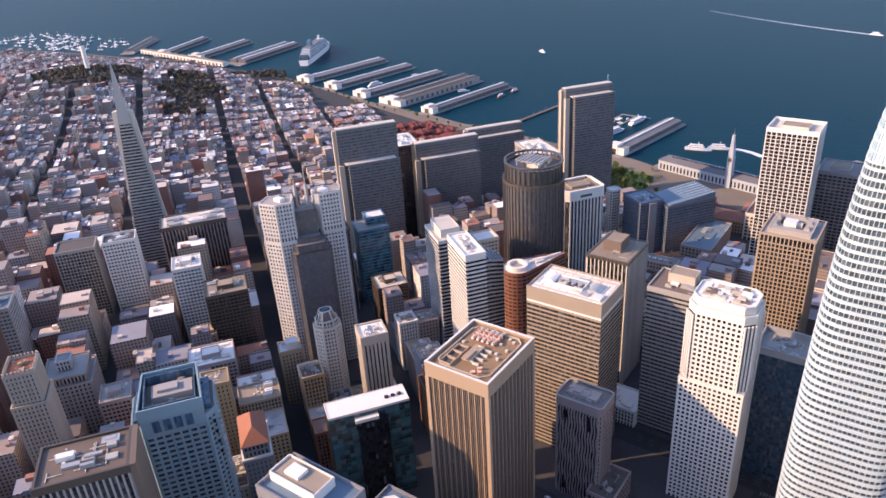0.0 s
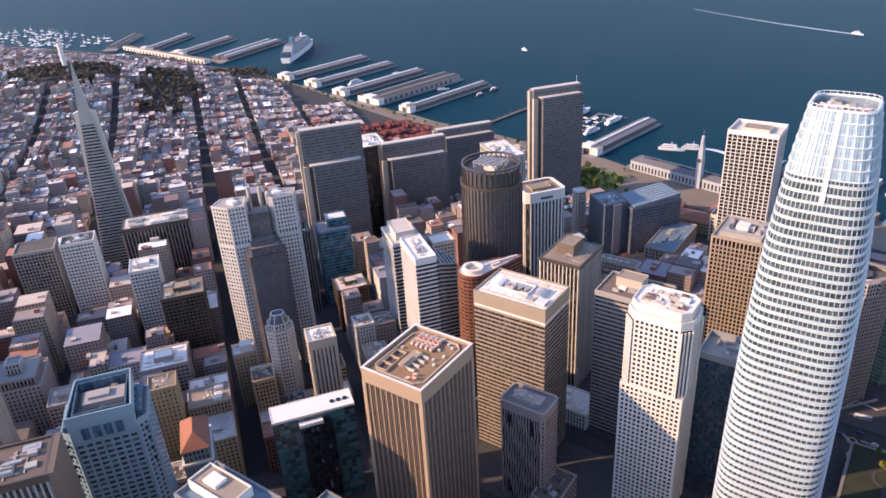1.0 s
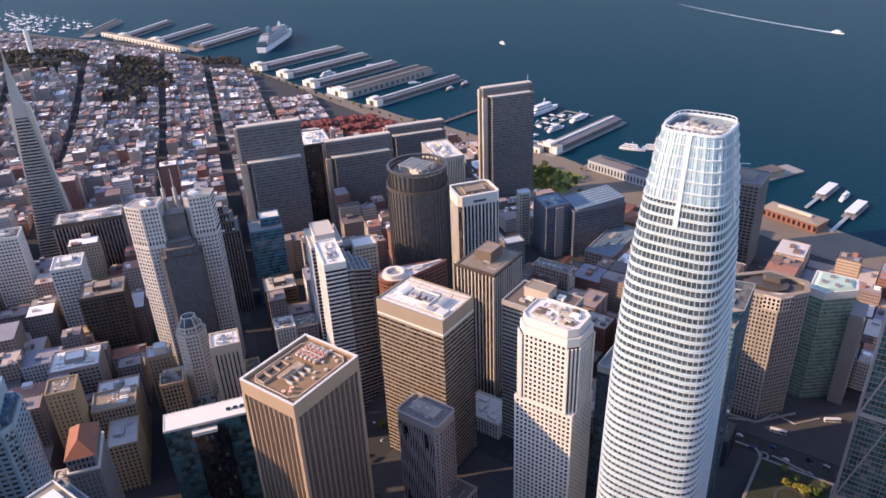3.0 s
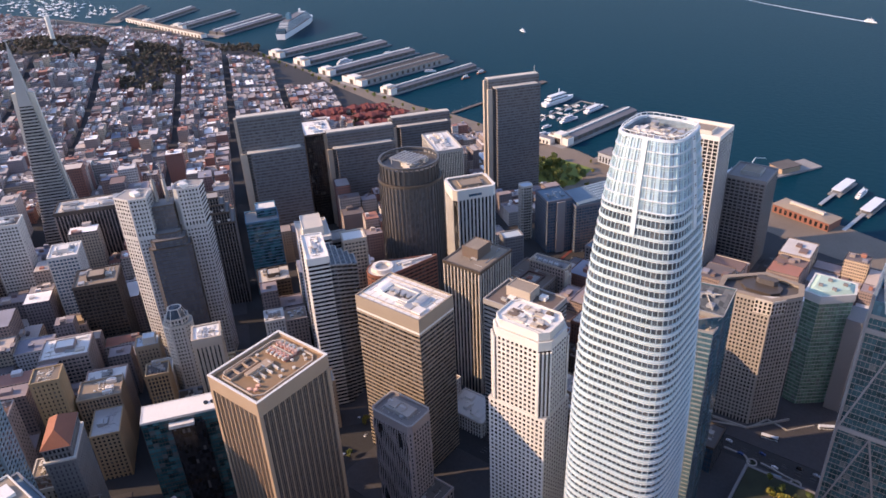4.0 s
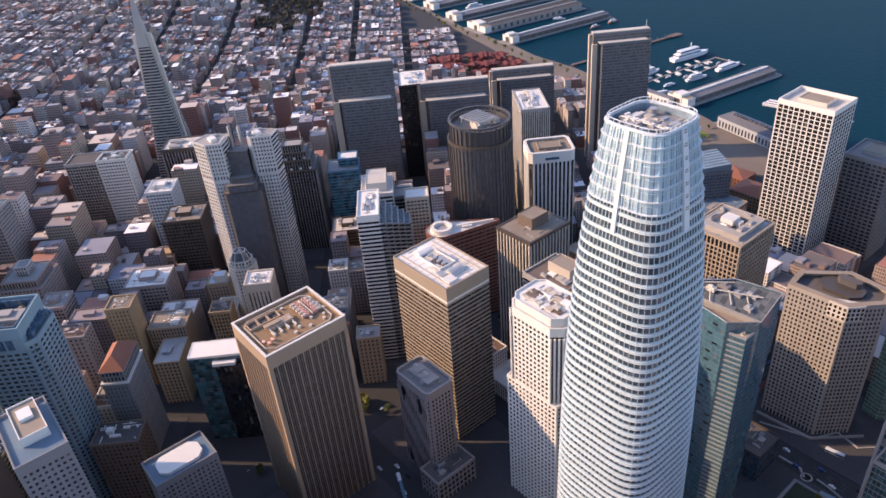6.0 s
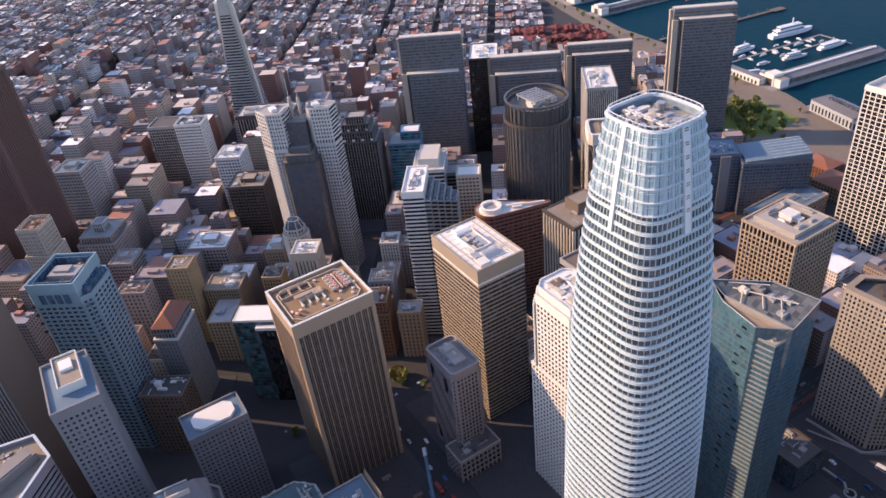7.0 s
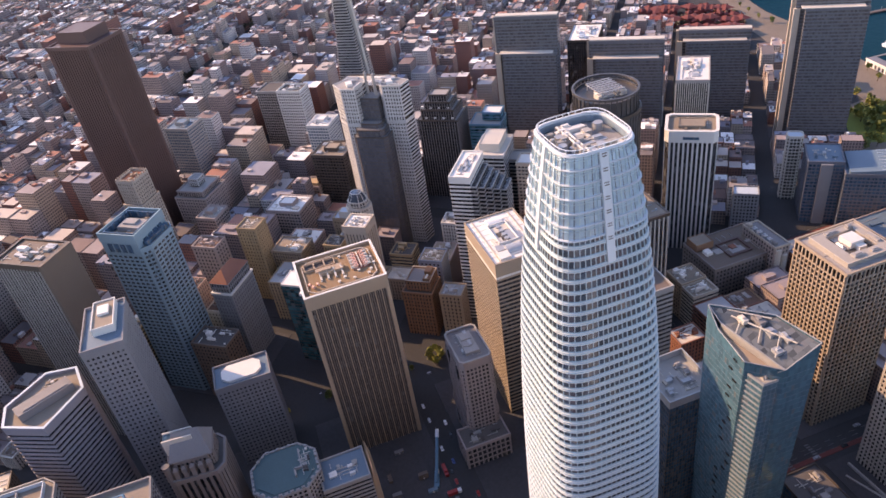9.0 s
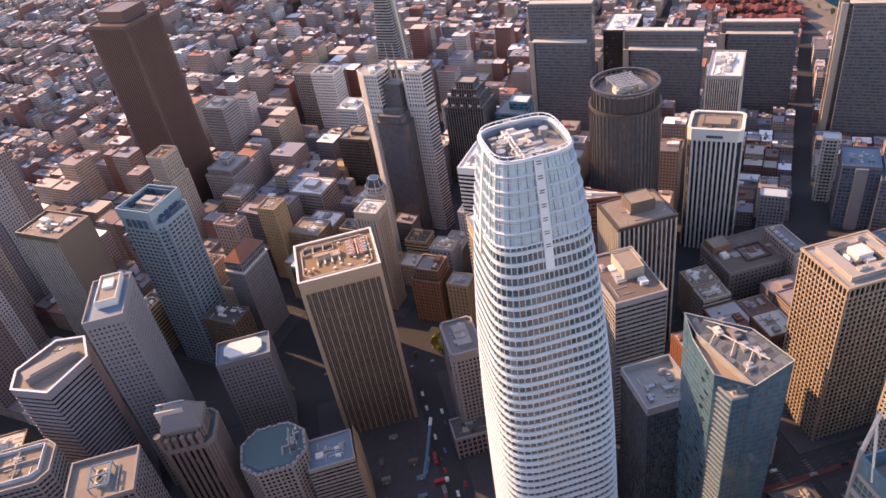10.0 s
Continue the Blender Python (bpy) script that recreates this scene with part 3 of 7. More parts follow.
def crystal_tower():
    """A slim glass tower whose top is cut by sloping planes, with a lower slab in front."""
    e = root("glass_prism_tower", "blue-green glass tower with slanting facets and a folded open roof", OFFICE, -11, 432)
    # five corners at the foot and at the top; each face folds along a slanting line
    lo = [(-20.5, -10.5), (-12.5, -11.3), (5.5, -12.5), (15.5, -5), (17.5, 9), (-19, 11)]
    hi = [(-21.5, -12, 164), (-12.6, -12.3, 156), (7, -13.5, 153.7), (18, -2, 153.4), (18.5, 14, 162.5), (-3, 9.0, 163)]
    s = Shape()
    s.v = [(x, y, 0) for x, y in lo] + hi
    for i in range(6):
        j = (i + 1) % 6
        s.f += [(i, j, 6 + i), (j, 6 + j, 6 + i)] if i != 4 else [(i, j, 6 + j), (i, 6 + j, 6 + i)]
    part("glass_body", s, TEALSKY, e)
    lines = Shape()
    z = 3.3
    while z < 150:
        ring = []
        for i in range(6):
            ring.append(Vector(lo[i]).lerp(Vector(hi[i][:2]), z / hi[i][2]))
            j = (i + 1) % 6
            a, b = (j, i) if i != 4 else (i, j)
            ring.append(Vector(lo[a]).lerp(Vector(hi[b][:2]), z / hi[b][2]))
        ring = [tuple(q) for q in ring]
        lines.ring(grown(ring, 0.05), grown(ring, -0.3), z, z + 0.16)
        z += 3.3
    tagged(part("floor_line", lines, BLUEROOF, e), kind="stuff")
    # dark opening lights scattered beside the slab edge
    vr = random.Random(61)
    for q in range(18):
        z = 150 - 6.0 * q - vr.uniform(0, 2)
        u = vr.uniform(0.62, 0.94)
        a, b = Vector(lo[0]).lerp(Vector(hi[0][:2]), z / 164), Vector(lo[2]).lerp(Vector(hi[2][:2]), z / 153.7)
        c = a.lerp(b, u)
        part("vent_light", Shape().box(-1.3, 1.3, -0.35, 0.9, 0, 0.8), BLACKGLASS, e, at=(c.x, c.y - 0.1, z), turn=math.atan2((b - a).y, (b - a).x))
    # the top: a sloping glass roof behind a slanting ridge, and a sunken terrace before it
    ridge0, ridge1 = (-13.8, -10.4, 158), (18, -2, 153.4)
    glass_roof = Shape()
    rim_pts = [hi[0], ridge0, ridge1, hi[4], hi[5]]
    glass_roof.v = [(x * 0.985, y * 0.985, z - 0.9) for x, y, z in rim_pts]
    glass_roof.f = [(0, 1, 4), (1, 2, 3, 4)]
    part("glass_roof", glass_roof, ROOFGLASS, e, "sloping glass roof over grey machinery")
    wall = Shape()
    wall.v = [ridge0, ridge1, (16.5, -4.0, 151.2), (-13.0, -11.4, 154.2)]
    wall.f = [(0, 3, 2, 1), (0, 1, 2, 3)]
    part("ridge_wall", wall, CREAM, e, "pale slanting wall below the ridge")
    deck = Shape()
    deck.v = [(-12.8, -12.0, 154.4), (6.8, -13.0, 152.2), (17.4, -2.6, 151.4), (2, -6.6, 152.6)]
    deck.f = [(0, 1, 2, 3)]
    part("roof_terrace", deck, TAN, e, "sunlit tan roof terrace")
    rim = Shape()
    for i in range(6):
        rim.tube(hi[i], hi[(i + 1) % 6], 0.26, 5)
    rim.tube(ridge0, ridge1, 0.36, 5).tube(hi[0], ridge0, 0.26, 5)
    part("roof_rim", rim, STEEL, e)
    girder = Shape()
    girder.tube((-13, -6, 161), (13, 7, 160.5), 0.4, 5).tube((-16, -6, 162.5), (-2, 6, 163), 0.3, 5)
    girder.tube((-2, 1, 161.2), (3, -4, 157), 0.3, 5).tube((6, 4, 160.6), (12, -2.5, 155.6), 0.3, 5).tube((-9, -4, 161), (-6, -8.4, 157.2), 0.3, 5)
    part("roof_girder", girder, CREAM, e)
    for x, y, z, a, b, c in ((-9, -3, 159.4, 2.2, 1.4, 2.2), (-5, 2, 159.6, 3.0, 1.6, 2.6), (2, 3, 158.4, 2.4, 2.0, 2.0), (7, 6, 158.2, 3.4, 1.4, 2.2), (10, 0.5, 155.6, 2.0, 2.0, 1.6), (-12, 1.0, 160.6, 1.6, 1.2, 2.6)):
        part("roof_plant", Shape().box(x - a, x + a, y - b, y + b, z, z + c).box(x - a * 0.5, x + a * 0.3, y - b * 0.5, y + b * 0.5, z + c, z + c + 0.8), random.Random(int(x * 7)).choice([STEEL, CREAM, SLATE]), e)
    # the slim slab in front: pale slats on one face, dark glass on the other
    slab = [(6.6, -12.4), (16.4, -10.6), (16.8, 0.4), (7.5, -3.5)]
    facade(e, slab, 0, 147.5, floor=3.3, band=0.3, out=0.1, bay=2.2, pier=0.1, proud=0.1, wall=BLUEROOF, glass=TEALSKY, crown=1.4, crown_wall=STEEL, roof=CREAM, parapet=1.2, single=False)
    a, b = Vector(slab[0]), Vector(slab[1])
    slat = Shape().box(0.3, (b - a).length - 0.3, -0.4, 0.05, 0, 0.85).mesh("slat", SLATPALE)
    for q in range(44):
        part("slat", slat, None, e, at=(a.x, a.y, 3 + 3.25 * q), turn=math.atan2((b - a).y, (b - a).x))
    roof_clutter(e, 6, 5, 146.3, 31, 5, [CREAM, STEEL, WHITEROOF], 11.8, -6.5, 1.6)
    low = root("glass_cube_office", "dark glass office block with a walled pale roof terrace", OFFICE, -50, 419)
    facade(low, rect(30, 27), 0, 104, floor=3.3, band=0.35, out=0.12, bay=1.7, pier=0.14, proud=0.14, wall=BRONZE, glass=BLUEGLASS, crown=5, crown_wall=STEEL, roof=CONCRETE, parapet=4.2, single=False)
    roof_clutter(low, 18, 18, 99.8, 21, 12, [GREY, BEIGE, STEEL], tall=2.5)
    pod = root("glass_podium", "low glass pavilion in front of the prism tower", "building", -8, 483)
    facade(pod, rect(26, 24), 0, 25, floor=4, band=0.4, out=0.1, bay=2, pier=0.15, proud=0.1, wall=BRONZE, glass=BLUEGLASS, crown=2, roof=DARKROOF, single=False)
    roof_clutter(pod, 18, 16, 23.9, 22, 5, [SLATE, GREY])


def braced_tower():
    e = root("braced_glass_tower", "slender glass tower with white diagonal bracing and corner pinnacles", OFFICE, 86, 433)
    half, h = 14.5, 196.0
    facade(e, rect(29, 29), 0, h - 10, floor=3.4, band=0.35, out=0.12, bay=1.9, pier=0.12, proud=0.12, wall=SLATE, glass=DARKTEAL, crown=2, roof=GREY, single=False)
    part("top_screen", Shape().ring(rect(29, 29), rect(27.6, 27.6), h - 10, h - 3), TEALSKY, e, "glass screen round the roof")
    for z in (60, 118, 176):
        part("belt", Shape().ring(rect(30.2, 30.2), rect(28.4, 28.4), z, z + 2.6), DOVE, e, "pale belt where the braces meet")
    for a in range(4):
        m = Matrix.Rotation(math.pi / 2 * a, 4, "Z")
        part("corner_post", Shape().tube((half + 0.2, -half - 0.2, 0), (half + 0.2, -half - 0.2, h), 0.75, 6).place(m), DOVE, e)
        part("pinnacle", Shape().tube((half + 0.2, -half - 0.2, h - 2), (half - 1.0, -half + 1.0, h + 16), 0.7, 5).tube((half - 6, -half, h - 8), (half - 1.0, -half + 1.0, h + 12), 0.4, 5).tube((half, -half + 6, h - 8), (half - 1.0, -half + 1.0, h + 12), 0.4, 5).place(m), ASHLAR, e, "white steel corner pinnacle")
        for z0, z1 in ((2, 60), (60, 118), (118, 176)):
            for y0, y1 in ((-half, 0), (half, 0)):
                part("diagonal_brace", Shape().tube((half + 0.4, y0, z0), (half + 0.4, y1, z1), 0.5, 6).place(m), DOVE, e)
    roof_clutter(e, 22, 22, h - 11, 41, 6)


def round_tower():
    e = root("round_tower", "dark cylindrical office tower with vertical ribs and top terrace", OFFICE, -273.9, 505.4)
    p = round_poly(25.6, 48)
    facade(e, p, 0, 146, floor=3.4, band=0.5, out=0.05, bay=10, pier=0.55, proud=0.7, wall=BRONZE, pier_wall=UMBER, glass=ESTATE, crown=2.5, roof=BROWN, parapet=1.0)
    core = round_poly(23.6, 36)
    part("upper_drum", Shape().prism(core, 145, 156).ring(core, grown(core, -1), 156, 157.5), UMBER, e)
    for i in range(36):
        a = 2 * math.pi * i / 36
        part("fin", Shape().box(-0.35, 0.35, -0.5, 0.5, 145, 160), UMBER, e, at=(24.1 * math.cos(a), 24.1 * math.sin(a), 0), turn=a)
    part("top_ring", Shape().ring(round_poly(25.0, 40), round_poly(23.4, 40), 159.4, 161), UMBER, e)
    s = Shape()
    for i in range(7):
        s.box(-12 + 3.6 * i, -11 + 3.6 * i, -10, 10, 161, 161.6)
        s.box(-12, 12, -10 + 3.0 * i, -9.3 + 3.0 * i, 160.4, 161)
    for x in (-11, 11):
        for y in (-9, 9):
            s.box(x - 0.4, x + 0.4, y - 0.4, y + 0.4, 156, 161)
    part("roof_frame", s, STEEL, e)
    roof_clutter(e, 26, 24, 156, 51, 9, [STEEL, CREAM, GREY], tall=3.5)


def crowned_white_tower():
    e = root("white_crowned_tower", "white office tower with dark window strips and a broad plain crown", OFFICE, -266.5, 578.0, rot=UPTOWN)
    p = chamfered(30.5, 39.0, 3.0)
    facade(e, p, 0, 113.8, floor=3.3, band=0.8, out=-0.05, bay=3.6, pier=1.5, proud=0.7, wall=BRONZE, pier_wall=WHITE, crown=9.5, crown_wall=WHITE, roof=GRAVEL, parapet=1.6, edges=(0, 2, 4, 6))
    part("crown_coping", Shape().ring(grown(p, 0.9), grown(p, -1.6), 113.8, 114.3), WHITE, e)
    part("crown_sign", Shape().box(15.9, 16.15, -6, 6, 107, 109.2), BLUEGLASS, e)
    penthouse(e, 14, 20, 112.2, 114.8, GRAVEL)
    roof_clutter(e, 22, 28, 112.2, 61, 5, [GRAVEL, CREAM], tall=1.8)
    n = root("slim_grey_tower", "slim grey tower with narrow stripes and a white plant roof", OFFICE, -334.2, 625.6, rot=UPTOWN)
    facade(n, rect(53, 26.5), 0, 125.8, floor=3.3, band=0.7, out=0, bay=1.8, pier=0.6, proud=0.5, wall=GREY, pier_wall=CREAM, crown=3, roof=WHITEROOF, single=False)
    roof_clutter(n, 46, 20, 124.7, 62, 12, [WHITEROOF, CREAM, STEEL], tall=3)
    k = root("black_glass_tower", "black glass office tower with a white roof", OFFICE, -502, 611, rot=UPTOWN)
    facade(k, rect(50, 31), 0, 115.3, floor=3.3, band=0.3, out=0.05, bay=2.4, pier=0.3, proud=0.2, wall=BRONZE, glass=BLACKGLASS, crown=2, roof=WHITEROOF, single=False)
    roof_clutter(k, 40, 22, 114.2, 63, 8, [WHITEROOF, PALE, STEEL], tall=3)


def slab_towers():
    """Four slab towers of one estate, each of thin slabs set side by side."""
    rows = ((-486.6, 536.8, 63.3, 153.4, 118), (-452.8, 630.6, 74.1, 116.0, 100), (-455, 738, 72, 101.0, 92), (-352.6, 785.1, 61.6, 149.5, 141))
    for cx, cy, length, h, h2 in rows:
        e = root("slab_tower", "grey-brown slab office tower of staggered thin slabs with close bands", OFFICE, cx, cy, rot=UPTOWN, group="slab towers of one estate")
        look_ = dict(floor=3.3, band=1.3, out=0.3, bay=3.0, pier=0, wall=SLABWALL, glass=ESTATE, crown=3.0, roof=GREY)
        facade(e, moved(rect(12, length), -3.0, 0), 0, h, **look_)
        facade(e, moved(rect(8, length - 9), 7.1, 3.5), 0, h2, **dict(look_, crown=2.5, single=h < 120))
        facade(e, moved(rect(9, length - 6), -13.6, -2), 0, h - 6, **dict(look_, single=False))
        for z, x, l2 in ((h, -3.0, length), (h2, 7.1, length - 9)):
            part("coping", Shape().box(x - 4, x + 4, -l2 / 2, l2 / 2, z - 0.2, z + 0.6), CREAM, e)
        # ends in beige against dark slabs: sunlight on them is put into the colour
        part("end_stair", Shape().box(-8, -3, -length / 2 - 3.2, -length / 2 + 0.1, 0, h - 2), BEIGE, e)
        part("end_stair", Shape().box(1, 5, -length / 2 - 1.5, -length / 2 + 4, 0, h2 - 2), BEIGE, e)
        if h == 149.5:
            part("mast", Shape().tube((-3, length / 2 - 3, h), (-3, length / 2 - 3, h + 9), 0.35, 5), STEEL, e)


def twin_top_tower():
    ox, oy = -389.0, 348.0
    e = root("twin_top_tower", "pale office tower with two angled shafts joined by dark glass", OFFICE, ox, oy)
    shafts = ([(-411, 325), (-396.5, 328), (-388.9, 338.5), (-397, 347), (-403, 351), (-416, 338)], [(-386.4, 359.2), (-382, 360), (-372.6, 373), (-381, 383), (-396, 372), (-393, 363)])
    for outline, h in zip(shafts, (162, 162)):
        p = [(x - ox, y - oy) for x, y in outline]
        for z0, z1 in ((0, h - 31), (h - 31, h)):
            facade(e, p, z0, z1, floor=3.3, band=1.5, out=0.3, bay=2.75, pier=1.25, proud=0.32, wall=ASHLAR, glass=BLACKGLASS, crown=3.2 if z0 == 0 else 1.6, roof=GREY, parapet=0.6, base=0, edges=(0, 1, 4, 5))
        part("inner_wall", Shape().prism([p[2], p[3], (p[3][0] - 1, p[3][1] - 1), (p[2][0] - 1.2, p[2][1] - 0.8)] if outline is shafts[0] else [p[5], p[0], (p[0][0] + 0.8, p[0][1] + 1.2), (p[5][0] + 0.8, p[5][1] + 1.2)], 100, h + 1.5), ASHLAR, e)
        cx, cy = sum(v[0] for v in p) / 6, sum(v[1] for v in p) / 6
        part("roof_house", Shape().prism(moved(rect(7, 5), cx + 1, cy - 1), h - 1, h + 2.0), WHITEROOF, e)
        part("roof_house", Shape().prism(moved(rect(3, 6), cx - 5, cy + 3), h - 1, h + 1.2), STEEL, e)
    part("roof_beam", Shape().tube((4, 14, 163), (16, 25, 163), 0.35, 5), WHITE, e)
    axis = Matrix.Rotation(radians(UPTOWN), 2)
    for k, (w, d, z0, z1, sx) in enumerate(((30, 31, 0, 122, -10), (26, 26, 122, 128, -9), (20, 20, 128, 132, -10), (14, 17, 132, 152, -14))):
        p = [tuple(axis @ (Vector(v) + Vector((sx + 8.5, 1)))) for v in (chamfered(w, d, 3) if k < 3 else rect(w, d))]
        facade(e, p, z0, z1, floor=3.3, band=0.4, out=0.12, bay=2.2, pier=0.2, proud=0.16, wall=BRONZE, glass=GREYGLASS, crown=1.0, roof=SLATE, parapet=0.3, base=0, single=False)
    for x, y in ((-9, 3), (-2, 8)):
        part("spire_base", Shape().prism(moved(rect(2.2, 2.2), x, y), 150, 170), GREY, e)
        part("spire", Shape().prism(moved(round_poly(0.35, 6), x, y), 170, 185), GREY, e)


def pyramid_tower():
    e = root("pyramid_tower", "slender pale pyramid tower with close dark bands and two side wings", OFFICE, -678, 390, rot=UPTOWN)
    h, half = 235.0, 21.5
    sec = lambda z: half * (1 - z / h) + 0.25
    s = Shape()
    s.prism(rect(2 * half, 2 * half), 0, h * 0.985, scale_top=0.02)
    part("core", s, GLASS, e)
    z = 6.0
    while z < h * 0.74:
        r = sec(z)
        part("floor_band", Shape().ring(rect(2 * r + 0.9, 2 * r + 0.9), rect(2 * r - 1.4, 2 * r - 1.4), z, z + 1.5), GREY, e)
        z += 3.3
    r = sec(h * 0.74)
    part("spire_cladding", Shape().prism(rect(2 * r + 0.9, 2 * r + 0.9), h * 0.74, h + 2, scale_top=0.03), GREY, e, "pale metal cladding of the tip")
    for sy in (-1, 1):
        w = Shape()
        z0, z1 = h * 0.32, h * 0.80
        w.v = [(-2.6, sy * sec(z0 - 40), z0 - 40), (2.6, sy * sec(z0 - 40), z0 - 40), (2.6, sy * (sec(z1) + 5.5), z1 - 2), (-2.6, sy * (sec(z1) + 5.5), z1 - 2), (-2.6, sy * (sec(z1) - 1), z1), (2.6, sy * (sec(z1) - 1), z1)]
        w.f = [(0, 1, 2, 3), (3, 2, 5, 4), (0, 3, 4), (1, 5, 2), (0, 4, 5, 1)]
        part("wing", w, CREAM, e)


def red_granite_tower():
    e = root("red_granite_tower", "massive dark red granite bank tower with a stepped flat top", OFFICE, -519, 136, rot=UPTOWN)
    facade(e, rect(43, 45), 0, 217, floor=3.4, band=0.6, out=0.1, bay=2.8, pier=1.7, proud=0.8, wall=MAROON, glass=MAROON, crown=3, roof=MAROON, single=False)
    for sx in (-1, 1):
        for sy in (-1, 1):
            part("corner_bay", Shape().prism(moved(round_poly(2.2, 6), sx * 20.5, sy * 21.5), 0, 215), MAROON, e)
    penthouse(e, 29, 31, 215, 226, MAROON, MAROON, -3, -2)


def blue_white_tower():
    e = root("pale_blue_tower", "pale blue-white office tower with a sunken roof and large top windows", OFFICE, -292.5, 155.6, rot=UPTOWN)
    p = chamfered(33, 40, 5.0)
    facade(e, p, 0, 139, floor=3.25, band=1.4, out=0.3, bay=4.4, pier=1.2, proud=0.3, wall=ICE, crown=3.5, base=5, parapet=0.6, roof=GRAVEL)
    top = [(-15.5, -13.5), (17.0, -15.0), (17.0, 15.0), (-15.5, 13.5)]
    facade(e, top, 134, 150, floor=40, band=0, bay=60, pier=0, wall=ICE, glass=ICE, crown=7, base=0, roof=GRAVEL, parapet=6.0)
    for k in range(4):
        part("top_window", Shape().box(17.2, 17.5, -9.9 + 5.2 * k, -6.3 + 5.2 * k, 135.5, 142), BLUEGLASS, e)
        for sy in (-1, 1):
            part("top_window", Shape().box(-9.5 + 5.4 * k, -6.1 + 5.4 * k, sy * 14.4 - 0.9, sy * 14.4 + 0.9, 139.5, 143), BLUEGLASS, e)
            part("corner_slot", Shape().box(-1.6, 1.6, -0.12, 0.2, 0, 1.7), BLACKGLASS, e, at=(14.4, sy * 17.9, 131 - 6.5 * k), turn=sy * math.pi / 4)
    for sy in (-1, 1):
        part("shoulder_glazing", Shape().box(-12, 12, sy * 16.6 - 1.6, sy * 16.6 + 1.6, 138.6, 141.5), BLUEGLASS, e, "blue glazed shoulder beside the top box")
    part("glazed_parapet", Shape().ring(moved(rect(27, 25), 1, 0), moved(rect(25.6, 23.6), 1, 0), 144, 149.4), BLUEGLASS, e, "blue glass lining inside the parapet")
    part("roof_house", Shape().box(-6, 5, -9, 11, 144, 147.5).box(-4, 2, -6, 4, 147.5, 149), GREY, e)
    roof_clutter(e, 20, 19, 144, 71, 12, [PALE, STEEL, GRAVEL, ICE], tall=2.5)


def near_towers():
    e = root("punched_white_tower", "pale office tower with small square windows and white roof box", OFFICE, -181.0, 143.0)
    facade(e, rect(40, 22), 0, 150, floor=3.25, band=1.75, out=0.25, bay=2.7, pier=1.3, proud=0.28, wall=DOVE, crown=6, roof=BLUEROOF, parapet=1.6)
    part("roof_box", Shape().ring(moved(rect(26, 12), -5, 1), moved(rect(25, 11), -5, 1), 148.4, 153.5), WHITE, e)
    part("roof_box_floor", Shape().prism(moved(rect(25, 11), -5, 1), 149, 152.6), GRAVEL, e)
    part("roof_box_duct", Shape().box(-12, -4, -2, 4, 152.6, 154.2), WHITEROOF, e)
    f = root("punched_white_block", "pale office block with small square windows and white roof deck", OFFICE, -195.8, 199.0)
    facade(f, rect(22, 35), 0, 75.6, floor=3.2, band=1.7, out=0.25, bay=2.6, pier=1.25, proud=0.28, wall=DOVE, crown=5, roof=BLUEROOF, parapet=1.6)
    part("roof_pan", Shape().prism(chamfered(15, 25, 4), 74, 76.0), WHITEROOF, f, "white octagonal roof deck")
    g = root("striped_eight_sided_tower", "eight-sided office tower with dark and white horizontal stripes", OFFICE, -167, 101)
    p = [(11, -19), (22, 3), (-1, 21), (-21, 16), (-24, -1), (-5, -20)]
    facade(g, p, 0, 122, floor=3.3, band=1.7, out=0.5, bay=40, pier=0, proud=0.2, wall=LAVENDER, glass=BLACKGLASS, crown=5.5, roof=GRAVEL, parapet=2.0)
    house = Shape().box(-15, 15, -4.6, 4.6, 120, 125).box(-13, 12, -3.4, 3.4, 125, 125.5)
    part("roof_house", house.place(Matrix.Translation((-1, 1, 0)) @ Matrix.Rotation(radians(-62), 4, "Z")), SLATE, g, "long grey roof house set askew")
    roof_clutter(g, 12, 14, 120, 109, 6, [CREAM, STEEL, GRAVEL], -13, 4, 1.4)
    part("parapet_cap", Shape().ring(grown(p, 0.6), grown(p, -0.8), 122, 122.4), PALE, g)
    h = root("ridged_stone_tower", "old stone office tower with a steep ridged crown", OFFICE, -127, 170, rot=-5)
    facade(h, chamfered(26, 30, 4), 0, 84, floor=3.4, band=0.8, out=-0.1, bay=3.4, pier=1.6, proud=0.8, glass=BLACKGLASS, wall=OLDSTONE, crown=3, roof=DARKROOF, single=False)
    facade(h, chamfered(19, 23, 3), 84, 94, floor=3.4, band=1.0, bay=2.4, pier=1.0, proud=0.5, wall=OLDSTONE, crown=2, base=0, roof=DARKROOF)
    part("steep_roof", Shape().hip(-9.5, 9.5, -11.5, 11.5, 93.5, 106, 0.25), SLATE, h, "steep slate roof")
    part("roof_glazing", Shape().box(-2.6, 2.6, -11.9, 3, 93.5, 103.5), BLUEGLASS, h, "blue glass strip in the roof")
    for x in (-3.0, 3.0):
        part("roof_rib", Shape().box(x - 0.4, x + 0.4, -12.1, 3.4, 93.5, 104.4), CREAM, h)
    for i in range(6):
        part("gable_window", Shape().box(-13.35, -12.8, -11 + 4 * i, -8.8 + 4 * i, 70, 81), BLACKGLASS, h)
        part("gable_pier", Shape().box(-14.0, -12.6, -12.6 + 4 * i, -11.4 + 4 * i, 60, 86), CREAM, h)
    for sx in (-1, 1):
        part("corner_turret", Shape().prism(moved(round_poly(2, 8), sx * 10.5, -13), 80, 93).prism(moved(round_poly(2.2, 8), sx * 10.5, -13), 93, 94), OLDSTONE, h)
